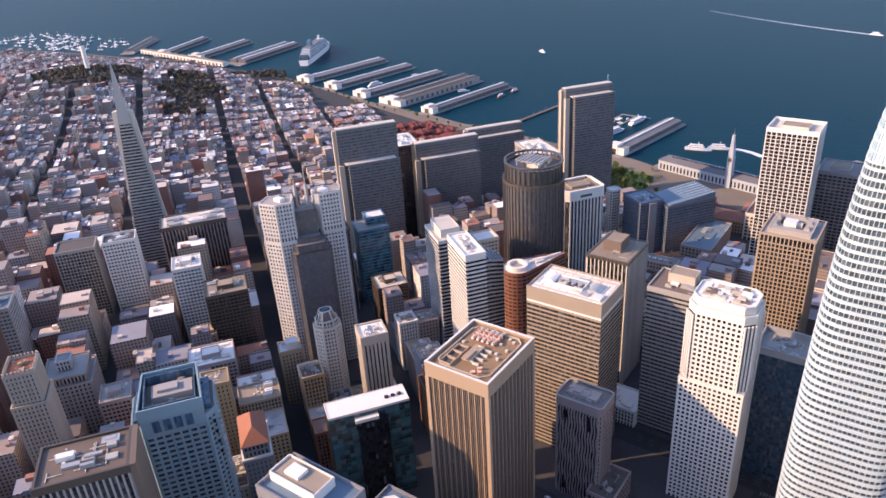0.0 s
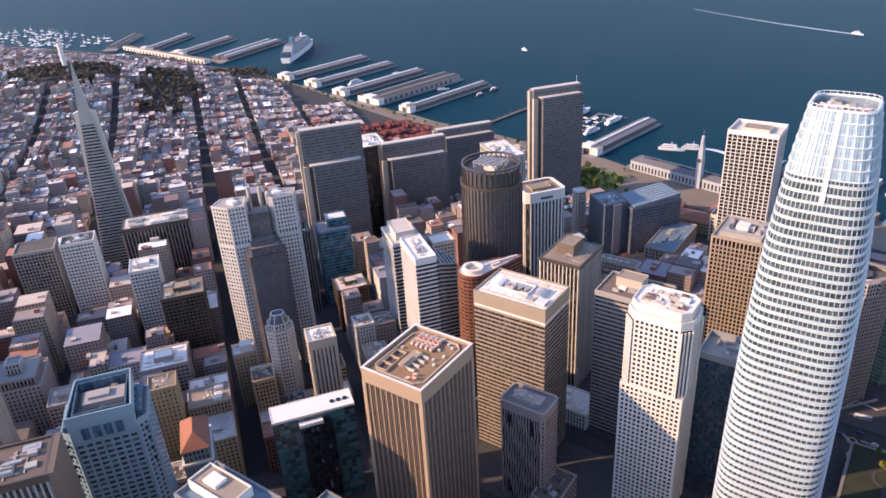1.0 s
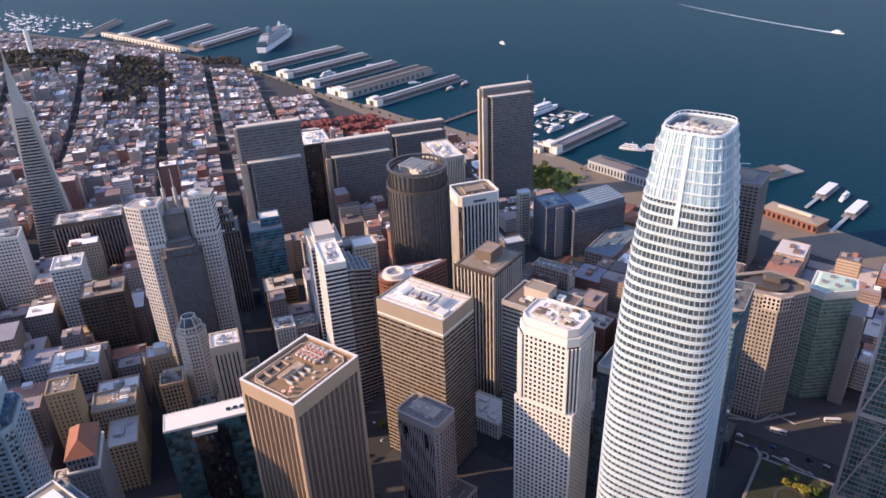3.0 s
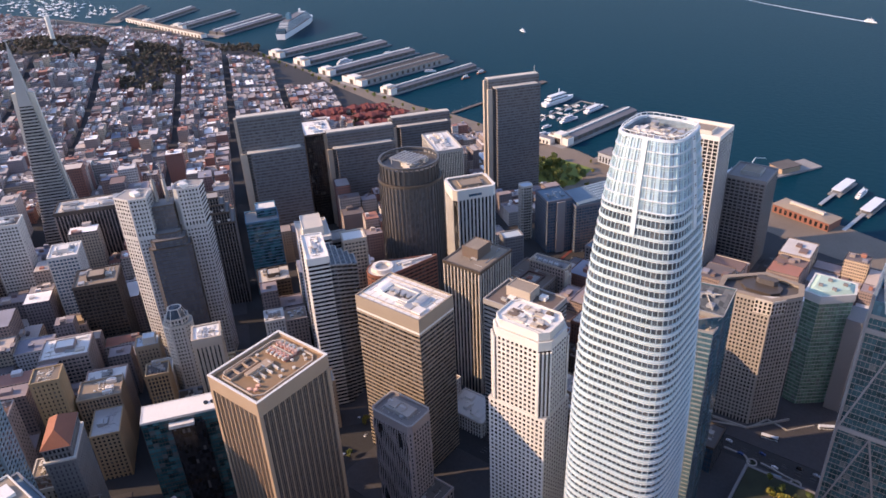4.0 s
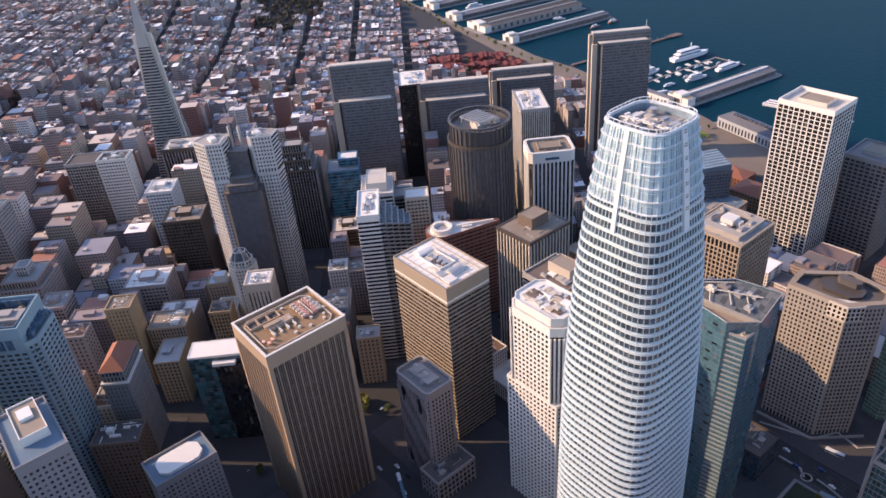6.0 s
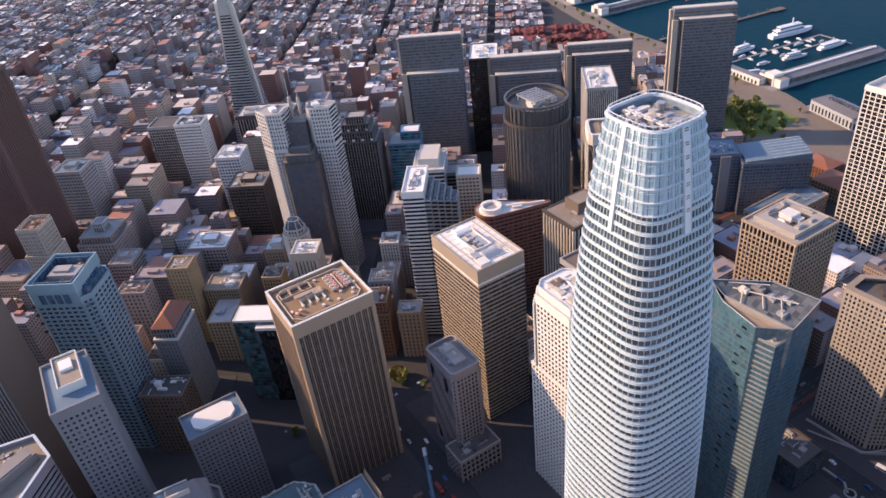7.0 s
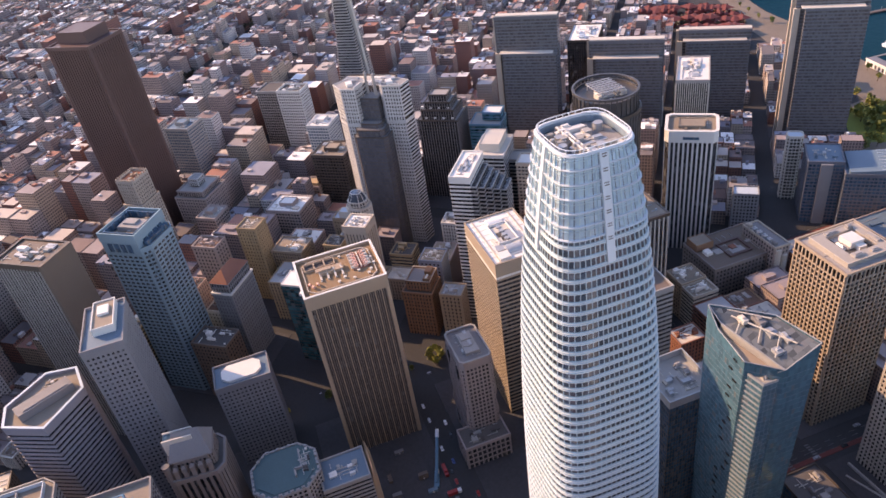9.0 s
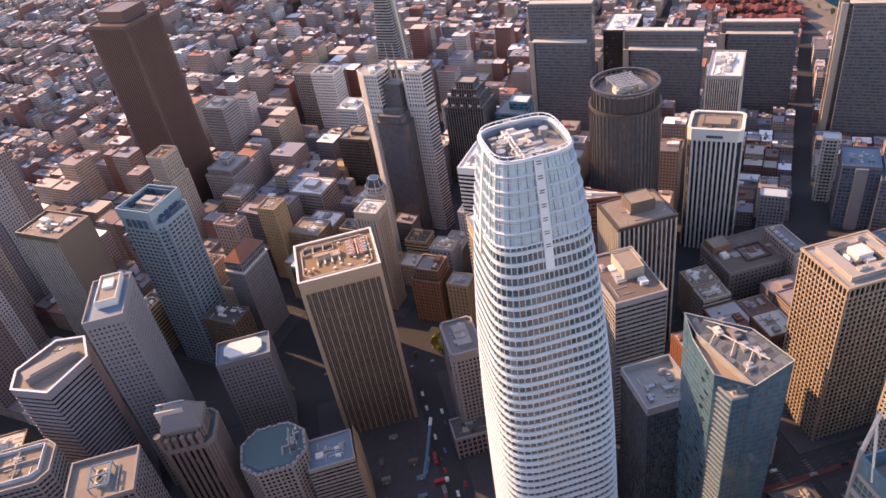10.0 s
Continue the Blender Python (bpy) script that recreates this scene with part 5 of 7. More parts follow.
def square_blocks():
    """Offices between the crowned tower and the ferry square."""
    a = root("slim_stair_tower", "slim grey tower beside a long dark office slab", OFFICE, -278, 694, rot=UPTOWN)
    facade(a, chamfered(11, 13, 2), 0, 66, floor=3.3, band=1.2, out=0.25, bay=2.6, pier=0.6, proud=0.2, wall=CREAM, crown=2.5, roof=PALE, single=False)
    b = root("dark_office_slab", "long dark blue-grey office slab with a stepped sloping metal roof", OFFICE, -245, 696, rot=UPTOWN)
    facade(b, rect(32, 27), 0, 62, floor=3.3, band=1.1, out=0.2, bay=3, pier=0.5, proud=0.3, wall=INKWALL, glass=BLUEGLASS, crown=3, roof=BLUEROOF)
    part("stair_shaft", Shape().box(16.2, 18.4, -4, 5, 0, 60), DOVE, b, "plain grey stair shaft")
    facade(b, moved(rect(38, 60), 6, 44), 0, 56, floor=3.3, band=1.1, out=0.2, bay=3, pier=0.5, proud=0.3, wall=INKWALL, glass=BLUEGLASS, crown=3, roof=BLUEROOF)
    roof = Shape()
    roof.v = [(-12, 17, 55.5), (24, 17, 55.5), (24, 73, 55.5), (-12, 73, 55.5), (-12, 17, 57), (24, 17, 57), (24, 73, 62), (-12, 73, 62)]
    roof.f = [(4, 5, 6, 7), (0, 1, 5, 4), (1, 2, 6, 5), (2, 3, 7, 6), (3, 0, 4, 7)]
    part("sloping_roof", roof, BLUEROOF, b, "sloping blue-grey metal roof")
    ribs = Shape()
    for i in range(7):
        ribs.tube((-10 + 5.4 * i, 40, 59.3), (-10 + 5.4 * i, 72, 62.3), 0.35, 5)
    part("roof_rib", ribs, PALE, b)
    roof_clutter(b, 22, 18, 61, 201, 5, [GREY, STEEL, BLUEROOF])
    c = root("blue_roof_hall", "low office hall with a blue-grey metal roof", "building", -178, 707)
    facade(c, rect(30, 74), 0, 28, floor=3.6, band=1.4, bay=3.6, pier=1.4, proud=0.3, wall=ROSE, crown=2.5, roof=BLUEROOF)
    roof_clutter(c, 20, 60, 26.9, 202, 4, [BLUEROOF, GREY], tall=1.5)
    d = root("corner_brick_block", "ornate brick corner block with pale trim and a small roof house", "building", -200, 573)
    facade(d, rect(40, 58), 0, 38, floor=3.8, band=1.5, bay=3.2, pier=1.5, proud=0.4, wall=OLDSTONE, crown=3, roof=BROWN, crown_wall=OLDSTONE)
    facade(d, [(-9, 17), (27, 17), (27, 30), (-9, 30)], 0, 46, floor=3.8, band=1.4, bay=3.0, pier=1.3, proud=0.35, wall=ROSE, crown=2.0, roof=SLATE, crown_wall=BEIGE)
    for k, (y0, z0, z1) in enumerate(((18.2, 30, 43), (24.0, 24, 37))):
        part("bowed_bay", Shape().prism(moved(round_poly(2.4, 12), 27, y0 + 2), z0 - 14, z1), CREAM, d, "pale bowed window bay")
    for k in range(6):
        part("dormer", Shape().box(-7 + 5.6 * k, -4 + 5.6 * k, 18.5, 21.5, 44.8, 47.2).hip(-7.3 + 5.6 * k, -3.7 + 5.6 * k, 18.2, 21.8, 47.2, 48.4), random.Random(k).choice([STEEL, BEIGE, SLATE]), d)
    penthouse(d, 13, 15, 36.9, 43, RUSTBRICK, GRAVEL, -12, -20)
    part("roof_unit", Shape().box(-3, 3, -24, -19, 36.9, 39.6).box(-2.2, 1.4, -23.4, -20, 39.6, 40.4), WHITEROOF, d)
    part("court", Shape().ring([(-6, -10), (12, -10), (12, 10), (-6, 10)], [(-5, -9), (11, -9), (11, 9), (-5, 9)], 36.9, 38.6), MAROON, d, "dark red kerb round the light well")
    roof_clutter(d, 30, 44, 36.9, 57, 5, [SLATE, GREY, BRICK], tall=1.8)
    f = root("small_pale_block", "small grey office block with a pale flat roof", "building", -252, 626, rot=UPTOWN)
    facade(f, rect(14, 20), 0, 44, floor=3.3, band=1.4, bay=2.8, pier=1.2, proud=0.25, wall=DOVE, crown=2, roof=PALE, single=False)
    for k, (x, y, w, d_, z, wall) in enumerate(((-176, 790, 46, 30, 17, TAN), (-215, 815, 30, 24, 15, BRICK), (-150, 815, 34, 28, 20, BRICK), (-225, 770, 24, 26, 14, BEIGE))):
        g = root("tiled_corner_building", "low brick and stone building with a tiled roof", "building", x, y, group="low buildings by the square")
        facade(g, rect(w, d_), 0, z, floor=3.8, band=1.6, bay=3.4, pier=1.6, proud=0.3, wall=wall, crown=1.5, roof=TILE, single=False)
        part("hipped_roof", Shape().hip(-w / 2 - 0.5, w / 2 + 0.5, -d_ / 2 - 0.5, d_ / 2 + 0.5, z, z + 4.5, 0.6), TILE if k != 3 else GRAVEL, g)


def old_quarter_towers():
    t = root("gothic_tan_tower", "tall tan stone tower with a battlemented top", OFFICE, -434, 142, rot=UPTOWN)
    facade(t, rect(24, 20), 0, 97, floor=3.3, band=1.4, out=0.15, bay=2.6, pier=1.4, proud=0.35, wall=BEIGE, crown=2, roof=BROWN)
    facade(t, rect(21, 17), 97, 119, floor=3.3, band=1.4, out=0.15, bay=2.6, pier=1.4, proud=0.35, wall=BEIGE, crown=2, base=0, roof=TILE)
    for i in range(8):
        for sx, sy in ((0, -1), (1, 0), (0, 1), (-1, 0)):
            k = (-9.5 + 2.7 * i) * (1 if sy else 0.8)
            part("merlon", Shape().box(-0.6, 0.6, -0.5, 0.5, 119, 120.8), BEIGE, t, at=(sx * 10.3 if sx else k, sy * 8.3 if sy else k, 0))
    roof_clutter(t, 14, 11, 117.9, 211, 5, [TAN, STEEL])
    gm = root("stepped_stone_block", "grey stone office block with a colonnaded top and small roof tower", OFFICE, -485, 186, rot=UPTOWN)
    facade(gm, rect(36, 34), 0, 66, floor=3.4, band=1.5, out=0.2, bay=3, pier=1.5, proud=0.3, wall=ROSE, crown=1.5, roof=GREY)
    facade(gm, rect(30, 28), 66, 72, floor=5, band=0, bay=2.6, pier=1.0, proud=0.6, wall=ROSE, glass=BLACKGLASS, crown=1.4, roof=GREY, base=0)
    facade(gm, rect(11, 10), 72, 80, floor=3.4, band=1.2, bay=2.5, pier=1.0, proud=0.3, wall=ASHLAR, crown=1.2, roof=GREY, base=0, single=False)
    go = root("golden_stone_tower", "small golden stone tower with a sandy railed roof", OFFICE, -365, 226, rot=UPTOWN)
    facade(go, rect(17, 18), 0, 82, floor=3.4, band=1.6, out=0.2, bay=3, pier=1.7, proud=0.3, wall=OCHRE, crown=3, roof=GRAVEL)
    roof_clutter(go, 12, 13, 80.9, 215, 5, [GRAVEL, CREAM], tall=1.5)
    part("mast", Shape().tube((3, 2, 81), (3, 2, 91), 0.15, 5), STEEL, go)
    ro = root("orange_roof_block", "low stone block with an orange tiled roof terrace", OFFICE, -470, 293, rot=UPTOWN)
    facade(ro, rect(19, 17), 0, 48, floor=3.4, band=1.5, bay=2.8, pier=1.4, proud=0.3, wall=ROSE, crown=2, roof=GRAVEL, single=False)
    part("roof_house", Shape().box(-1, 8, -4, 7, 46.9, 50.5), OCHRE, ro, "ochre roof house")
    for x, y, w, d, z, wall, glass, roof, label in (
            (-516, 319, 26, 24, 89, WHITE, BLUEGLASS, WHITEROOF, "pale blue-white slab block with banded windows"),
            (-465, 318, 30, 34, 80, BRONZE, BLACKGLASS, GRAVEL, "black office block with a sunken sandy roof"),
            (-574, 184, 27, 27, 100, GREY, BLUEGLASS, BLUEROOF, "grey office tower with a dark blue plant top"),
            (-386, 436, 26, 28, 49, BRONZE, BLACKGLASS, CREAM, "dark brown office block with a bright sandy roof"),
            (-437, 193, 22, 20, 64, ROSE, GLASS, GREY, "rose stone block with a pipe-strewn grey roof"),
            (-420, 262, 28, 34, 60, ROSE, GLASS, WHITEROOF, "old rose stone block with a cluttered pale roof")):
        e = root("business_block", label, OFFICE, x, y, rot=UPTOWN)
        facade(e, rect(w, d), 0, z, floor=3.3, band=1.4, out=0.25, bay=3, pier=0.8, proud=0.3, wall=wall, glass=glass, crown=3, roof=roof, single=False)
        penthouse(e, w * 0.4, d * 0.4, z - 1.1, z + 3, wall, roof)
        roof_clutter(e, w - 5, d - 5, z - 1.1, int(-x), 7, [roof, STEEL, CREAM], tall=2)
    k = root("stepped_dark_tower", "dark office tower whose top steps back in glazed tiers", OFFICE, -452, 428, rot=UPTOWN)
    for i, (w, d, z) in enumerate(((34, 40, 92), (28, 33, 101), (22, 26, 108), (15, 18, 114))):
        facade(k, rect(w, d), 0 if i == 0 else z - 12, z, floor=3.3, band=0.8, out=0.1, bay=2.6, pier=0.7, proud=0.4, wall=BRONZE, pier_wall=SLATE, glass=BLACKGLASS, crown=1.5, base=0, roof=GREY, single=False)
    for i in range(8):
        part("tier_skylight", Shape().box(-1.2, 1.2, -1.2, 1.2, 0, 1.8), WHITEROOF, k, at=(13.5 if i % 2 else 10, -16 + 4.4 * i, 92 + (9 if i % 2 == 0 else 0)))


def transit_hall():
    """The long transit hall whose roof is a park."""
    e = root("transit_hall", "long low transit hall with a park on its roof", "station", 48, 392)
    facade(e, rect(44, 170), 0, 17, floor=6, band=1.0, out=1.2, bay=6, pier=0.5, proud=1.4, wall=SLATE, glass=BLUEGLASS, crown=1.5, roof=ASPHALT, single=False)
    part("park_soil", Shape().prism(rect(42, 168), 15.9, 17.2), PARKGREEN, e, "green planted roof")
    s = Shape()
    for cy, r in ((-40, 11), (15, 13), (58, 10)):
        s.ring(moved(round_poly(r, 28), 2, cy), moved(round_poly(r - 2.2, 28), 2, cy), 17.2, 17.5)
    s.box(-1, 1.4, -80, -51, 17.2, 17.5).box(-1, 1.4, -29, 2, 17.2, 17.5).box(-1, 1.4, 28, 48, 17.2, 17.5)
    part("path", s, PAVING, e, "curved park path of the same darkened concrete")
    part("skylight_dome", Shape().prism(moved(round_poly(7, 24), 2, 15), 17.2, 19.0, scale_top=1.0), BLUEGLASS, e)


UMBER = surface("brown anodised metal", (0.10, 0.094, 0.094), 0.4, metal=0.3)
SOOTGREY = surface("sooty blue-grey stone", (0.235, 0.235, 0.235), 0.8, vary=0.15, streak=0.5)
SPANDREL = surface("brushed pale aluminium panel", (0.45, 0.57, 0.62), 0.45, metal=0.4, vary=0.1)
TOWERFIN = surface("white coated aluminium fin", (0.74, 0.76, 0.73), 0.4, metal=0.3, vary=0.06)
CROWNRAIL = surface("pale grey crown rail", (0.52, 0.65, 0.68), 0.4, metal=0.4, vary=0.08)
CROWNJOINT = surface("grey crown joint", (0.17, 0.20, 0.23), 0.4, vary=0.15)
ROOFBROWN = surface("brown roof gravel", (0.27, 0.175, 0.10), 0.95, vary=0.3, scale=0.5)
GOLDTAN = surface("golden tan granite", (0.40, 0.29, 0.20), 0.65, vary=0.1)
GREYGLASS = glazing("smoky grey glass", (0.115, 0.115, 0.13), 0.12, cell=(2.2, 3.3), vary=0.15, blinds=0.02)
LEAFGLASS = glazing("pale green window glass", (0.16, 0.27, 0.20), 0.12, cell=(2.4, 3.3), vary=0.35, blinds=0.1)
ROOFGLASS = glazing("clear roof glass over grey machinery", (0.11, 0.12, 0.125), 0.12, cell=(2.6, 2.6), vary=0.55, spec=0.5, blinds=0.16)

SANDBAND = surface("weathered sand precast", (0.32, 0.255, 0.19), 0.75)
DOVE = surface("dove grey precast", (0.225, 0.22, 0.23), 0.75)
BRONZEGLASS = glazing("bronze tinted glass", (0.09, 0.077, 0.07), 0.15, vary=0.2, blinds=0.03)
SANDGREY = surface("sandy grey precast", (0.365, 0.325, 0.28), 0.75)
OLDSTONE = surface("sooty old stone", (0.20, 0.17, 0.155), 0.8, vary=0.2, streak=0.6)
PALEGREEN = surface("pale green metal", (0.36, 0.42, 0.37), 0.5, vary=0.1)
QUAYPLASTER = surface("white plaster band", (0.62, 0.61, 0.57), 0.75, vary=0.08)
SLATPALE = surface("grey slat", (0.27, 0.30, 0.31), 0.5, vary=0.15)
DARKTEAL = glazing("dark teal window glass", (0.03, 0.075, 0.09), 0.08, cell=(3.0, 3.4), vary=0.5, blinds=0.06)
RUSTBRICK = surface("rust brown brick", (0.27, 0.145, 0.085), 0.85, vary=0.2)
DEEPTAN = surface("warm tan precast", (0.385, 0.30, 0.22), 0.7, vary=0.12)
INKWALL = surface("blue-grey precast", (0.13, 0.14, 0.165), 0.6, vary=0.12)
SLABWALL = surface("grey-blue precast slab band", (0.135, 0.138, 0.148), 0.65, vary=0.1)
UMBERFIN = surface("dull tan metal fin", (0.23, 0.18, 0.145), 0.55, vary=0.1)
PINKDECK = surface("rust pink roof deck", (0.33, 0.15, 0.11), 0.85, vary=0.25)
OCHRE = surface("golden ochre stone", (0.44, 0.31, 0.17), 0.8)
ASHLAR = surface("pale grey stone", (0.50, 0.475, 0.45), 0.75)
WAVY = surface("dark rose granite", (0.31, 0.26, 0.25), 0.7)
ICE = surface("blue enamelled panel", (0.205, 0.30, 0.34), 0.5, vary=0.1)
ESTATE = glazing("brown tinted glass", (0.125, 0.117, 0.116), 0.15, vary=0.3)
BLUEROOF = surface("blue grey metal roof", (0.12, 0.18, 0.23), 0.5, vary=0.15)
PARKGREEN = surface("planted roof", (0.035, 0.042, 0.025), 0.95, vary=0.7, scale=0.3)
BLUEPAINT = surface("blue painted metal", (0.09, 0.20, 0.28), 0.5)
LAVENDER = surface("weathered lavender grey precast", (0.26, 0.245, 0.265), 0.7)
TEALROOF = surface("dull teal roof membrane", (0.075, 0.135, 0.14), 0.8, vary=0.2)
TEALSKY = glazing("blue-grey curtain glass", (0.075, 0.165, 0.21), 0.06, cell=(1.5, 3.3), vary=0.2, metal=0.15, spec=0.9, blinds=0.04)
CROWNGLASS = glazing("crown panel", (0.43, 0.56, 0.65), 0.42, cell=(1.9, 1.5), vary=0.1, metal=0.65, blinds=0.0)
for build in (sail_tower, ribbed_tower, banded_tower, white_tower, arched_block, dark_pier_tower, deep_grid_tower, waterfront_towers, six_sided_tower,
              crystal_tower, braced_tower, round_tower, crowned_white_tower, slab_towers, twin_top_tower, pyramid_tower, red_granite_tower,
              blue_white_tower, near_towers, market_street_blocks, square_blocks, old_quarter_towers, transit_hall):
    build()


# ---- ground and water ----
WATER = bpy.data.materials.new("bay water")
WATER.use_nodes = True
wt, wl = WATER.node_tree.nodes, WATER.node_tree.links
wb = wt["Principled BSDF"]
wb.inputs["Base Color"].default_value = (0.0003, 0.032, 0.053, 1)
wb.inputs["Roughness"].default_value = 0.4
wb.inputs["Specular IOR Level"].default_value = 0.015
ripple = wt.new("ShaderNodeTexNoise")
ripple.inputs["Scale"].default_value = 0.12
ripple.inputs["Detail"].default_value = 6
wbump = wt.new("ShaderNodeBump")
wbump.inputs["Strength"].default_value = 0.35
wbump.inputs["Distance"].default_value = 1.2
wtc = wt.new("ShaderNodeTexCoord")
wl.new(wtc.outputs["Object"], ripple.inputs["Vector"])
wl.new(ripple.outputs["Fac"], wbump.inputs["Height"])
wl.new(wbump.outputs[0], wb.inputs["Normal"])
water = new("water", Shape().prism([(-7000, -3000), (7000, -3000), (7000, 7000), (-7000, 7000)], -1, 0).mesh("water", WATER))
tagged(water, "dark blue bay water with fine ripples", "water", kind="structure")

# the quay line from the south-east round to the far north-west
SHORE = [(330, 760), (60, 880), (-60, 924), (-130, 926), (-227, 912), (-301, 932), (-350, 958), (-400, 962), (-497, 975), (-600, 997), (-690, 1004), (-754, 1022), (-898, 1042),
         (-1059, 1085), (-1204, 1120), (-1290, 1150), (-1477, 1150), (-1678, 1180), (-1929, 1140), (-2237, 1111), (-2700, 1020), (-3600, 900), (-5200, 700)]


def shore_y(x):
    for (x1, y1), (x0, y0) in zip(SHORE, SHORE[1:]):
        if x0 <= x <= x1:
            return y0 + (y1 - y0) * (x - x0) / (x1 - x0)
    return 760.0 if x > 330 else 700.0


def height(x, y):
    """The lie of the land: flat by the water, hills to the west and north-west."""
    def hill(cx, cy, h, r):
        return h * math.exp(-((x - cx) ** 2 + (y - cy) ** 2) / (2 * r * r))
    z = 2.0 + hill(-1400, 752, 62, 190) + hill(-1150, 60, 70, 320) + hill(-1900, 250, 75, 380) + hill(-1500, -700, 80, 500)
    return z * max(0.0, min(1.0, (shore_y(x) - y) / 120.0)) + 2.0 * (1 - max(0.0, min(1.0, (shore_y(x) - y) / 120.0)))


land = Shape()
xs = [-5200 + 40 * i for i in range(139)]
cols = 46
for x in xs:
    ys, y0 = shore_y(x), -2600.0
    for j in range(cols):
        t = j / (cols - 1)
        y = ys - (ys - y0) * (1 - t) ** 2.2
        land.v.append((x, y, height(x, y)))
for i in range(len(xs) - 1):
    for j in range(cols - 1):
        a = i * cols + j
        land.f.append((a, a + cols, a + cols + 1, a + 1))
    a = i * cols + cols - 1
    b = len(land.v)
    land.v += [(*land.v[a][:2], -1.0), (*land.v[a + cols][:2], -1.0)]
    land.f.append((a, a + cols, b + 1, b))
tagged(new("ground", land.mesh("ground", ASPHALT)), "grey asphalt streets and quays of the city", "ground", kind="structure")

quay = Shape()
for i, x in enumerate(range(300, -2400, -30)):
    y = shore_y(x)
    quay.v += [(x, y - 0.5, 2.3), (x, y - 72 - 8 * math.sin(i * 0.7), 2.3)]
quay.f = [(2 * i, 2 * i + 1, 2 * i + 3, 2 * i + 2) for i in range(len(quay.v) // 2 - 1)]
quay.f = [f[::-1] for f in quay.f]
tagged(new("quay_pavement", quay.mesh("quay_pavement", surface("sandy quay paving", (0.176, 0.144, 0.114), 0.9, vary=0.3, scale=0.12))), "sandy paved promenade along the quay", "pavement", kind="structure")
plaza = [(-395, 930), (-385, 800), (-300, 770), (-215, 880), (-235, 900), (-300, 925)]
tagged(new("plaza", Shape().prism(plaza, 2.0, 2.34).mesh("plaza", bpy.data.materials["sandy quay paving"])), "sandy paved square before the ferry hall", "pavement", kind="structure")


# ---- the harbour ----
DECK = surface("pier deck concrete", (0.25, 0.24, 0.23), 0.9, vary=0.25, scale=0.1)
# shed walls coloured dark to stand for the shade on their long side
SHADEDSHED = surface("shade-darkened shed wall", (0.13, 0.125, 0.125), 0.85, vary=0.15)
SHEDROOF = surface("grey shed roof", (0.155, 0.155, 0.17), 0.8, vary=0.3, scale=0.15)
QUAYWHITE = surface("white painted stucco", (0.66, 0.64, 0.60), 0.8, vary=0.08)
FERRYSTONE = surface("weathered grey sandstone", (0.38, 0.41, 0.45), 0.8, vary=0.1)
HULL = surface("white ship paint", (0.66, 0.69, 0.72), 0.4, vary=0.05)
FOAM = surface("wake foam", (0.55, 0.62, 0.66), 0.8, vary=0.4, scale=0.3)


def along(a, b):
    v = Vector(b) - Vector(a)
    return v.length, math.degrees(math.atan2(v.y, v.x))


def pier_with_shed(a, b, width=34, sheds=1, wall_h=6.5, dark=False, front=True, label="long finger pier with a grey shed and pale roof strips"):
    """A finger pier from the quay a to its head b."""
    length, ang = along(a, b)
    length *= 0.94
    e = root("pier", label, "pier", a[0], a[1], 0, ang, "finger piers")
    part("deck", Shape().box(-12, length, -width / 2, width / 2, 0.05, 2.4), DECK, e)
    w = (width - 6) / sheds
    for k in range(sheds):
        y = -width / 2 + 3 + w * (k + 0.5)
        y0, y1 = y - w * 0.42, y + w * 0.42
        part("shed_wall", Shape().box(14, length - 8, y0, y1, 2.4, 2.4 + wall_h), SHADEDSHED if not dark else GREY, e)
        s = Shape()
        s.v = [(13, y0 - 0.6, 2.4 + wall_h), (length - 7, y0 - 0.6, 2.4 + wall_h), (length - 7, y, 5.2 + wall_h), (13, y, 5.2 + wall_h), (13, y1 + 0.6, 2.4 + wall_h), (length - 7, y1 + 0.6, 2.4 + wall_h)]
        s.f = [(0, 1, 2, 3), (3, 2, 5, 4), (0, 3, 4), (1, 5, 2)]
        part("shed_roof", s, SHEDROOF if not dark else DARKROOF, e)
        part("roof_monitor", Shape().box(18, length - 12, y - 1.5, y + 1.5, 4.6 + wall_h, 6.6 + wall_h), WHITEROOF if not dark else GREY, e, "pale glazed strip along the ridge")
        for i in range(int((length - 30) / 14)):
            part("shed_door", Shape().box(18 + 14 * i, 24 + 14 * i, y0 - 0.12, y0 + 0.1, 2.4, 2.4 + wall_h * 0.7), BRONZE, e)
    if front:
        f = Shape().box(0, 14, -width / 2, width / 2, 2.4, 13).box(-1, 15, -width * 0.2, width * 0.2, 2.4, 17)
        part("bulkhead_front", f, QUAYWHITE, e, "white stucco arched bulkhead front")
        part("front_arch", Shape().box(-1.2, -0.9, -5, 5, 2.4, 11).place(Matrix.Identity(4)), BRONZE, e)
        part("bulkhead_roof", Shape().prism(moved(rect(13, width - 2), 7, 0), 13, 13.4), GRAVEL, e)
    return e


pier_with_shed((-1812, 1196), (-1906, 1430), 40)
pier_with_shed((-1672, 1200), (-1727, 1443), 44)
pier_with_shed((-1510, 1196), (-1553, 1458), 62, 2, 7, front=False, label="wide flat pier with a long low terminal shed")
pier_with_shed((-1950, 1180), (-2090, 1370), 40, dark=True, front=False)
pier_with_shed((-1190, 1122), (-1155, 1381), 44)
pier_with_shed((-1086, 1100), (-1048, 1350), 42)
pier_with_shed((-979, 1070), (-939, 1319), 40)
pier_with_shed((-882, 1048), (-840, 1299), 62, 2, 9, dark=True, label="wide pier with dark sheds and roof plant")
pier_with_shed((-780, 1030), (-742, 1275), 30)
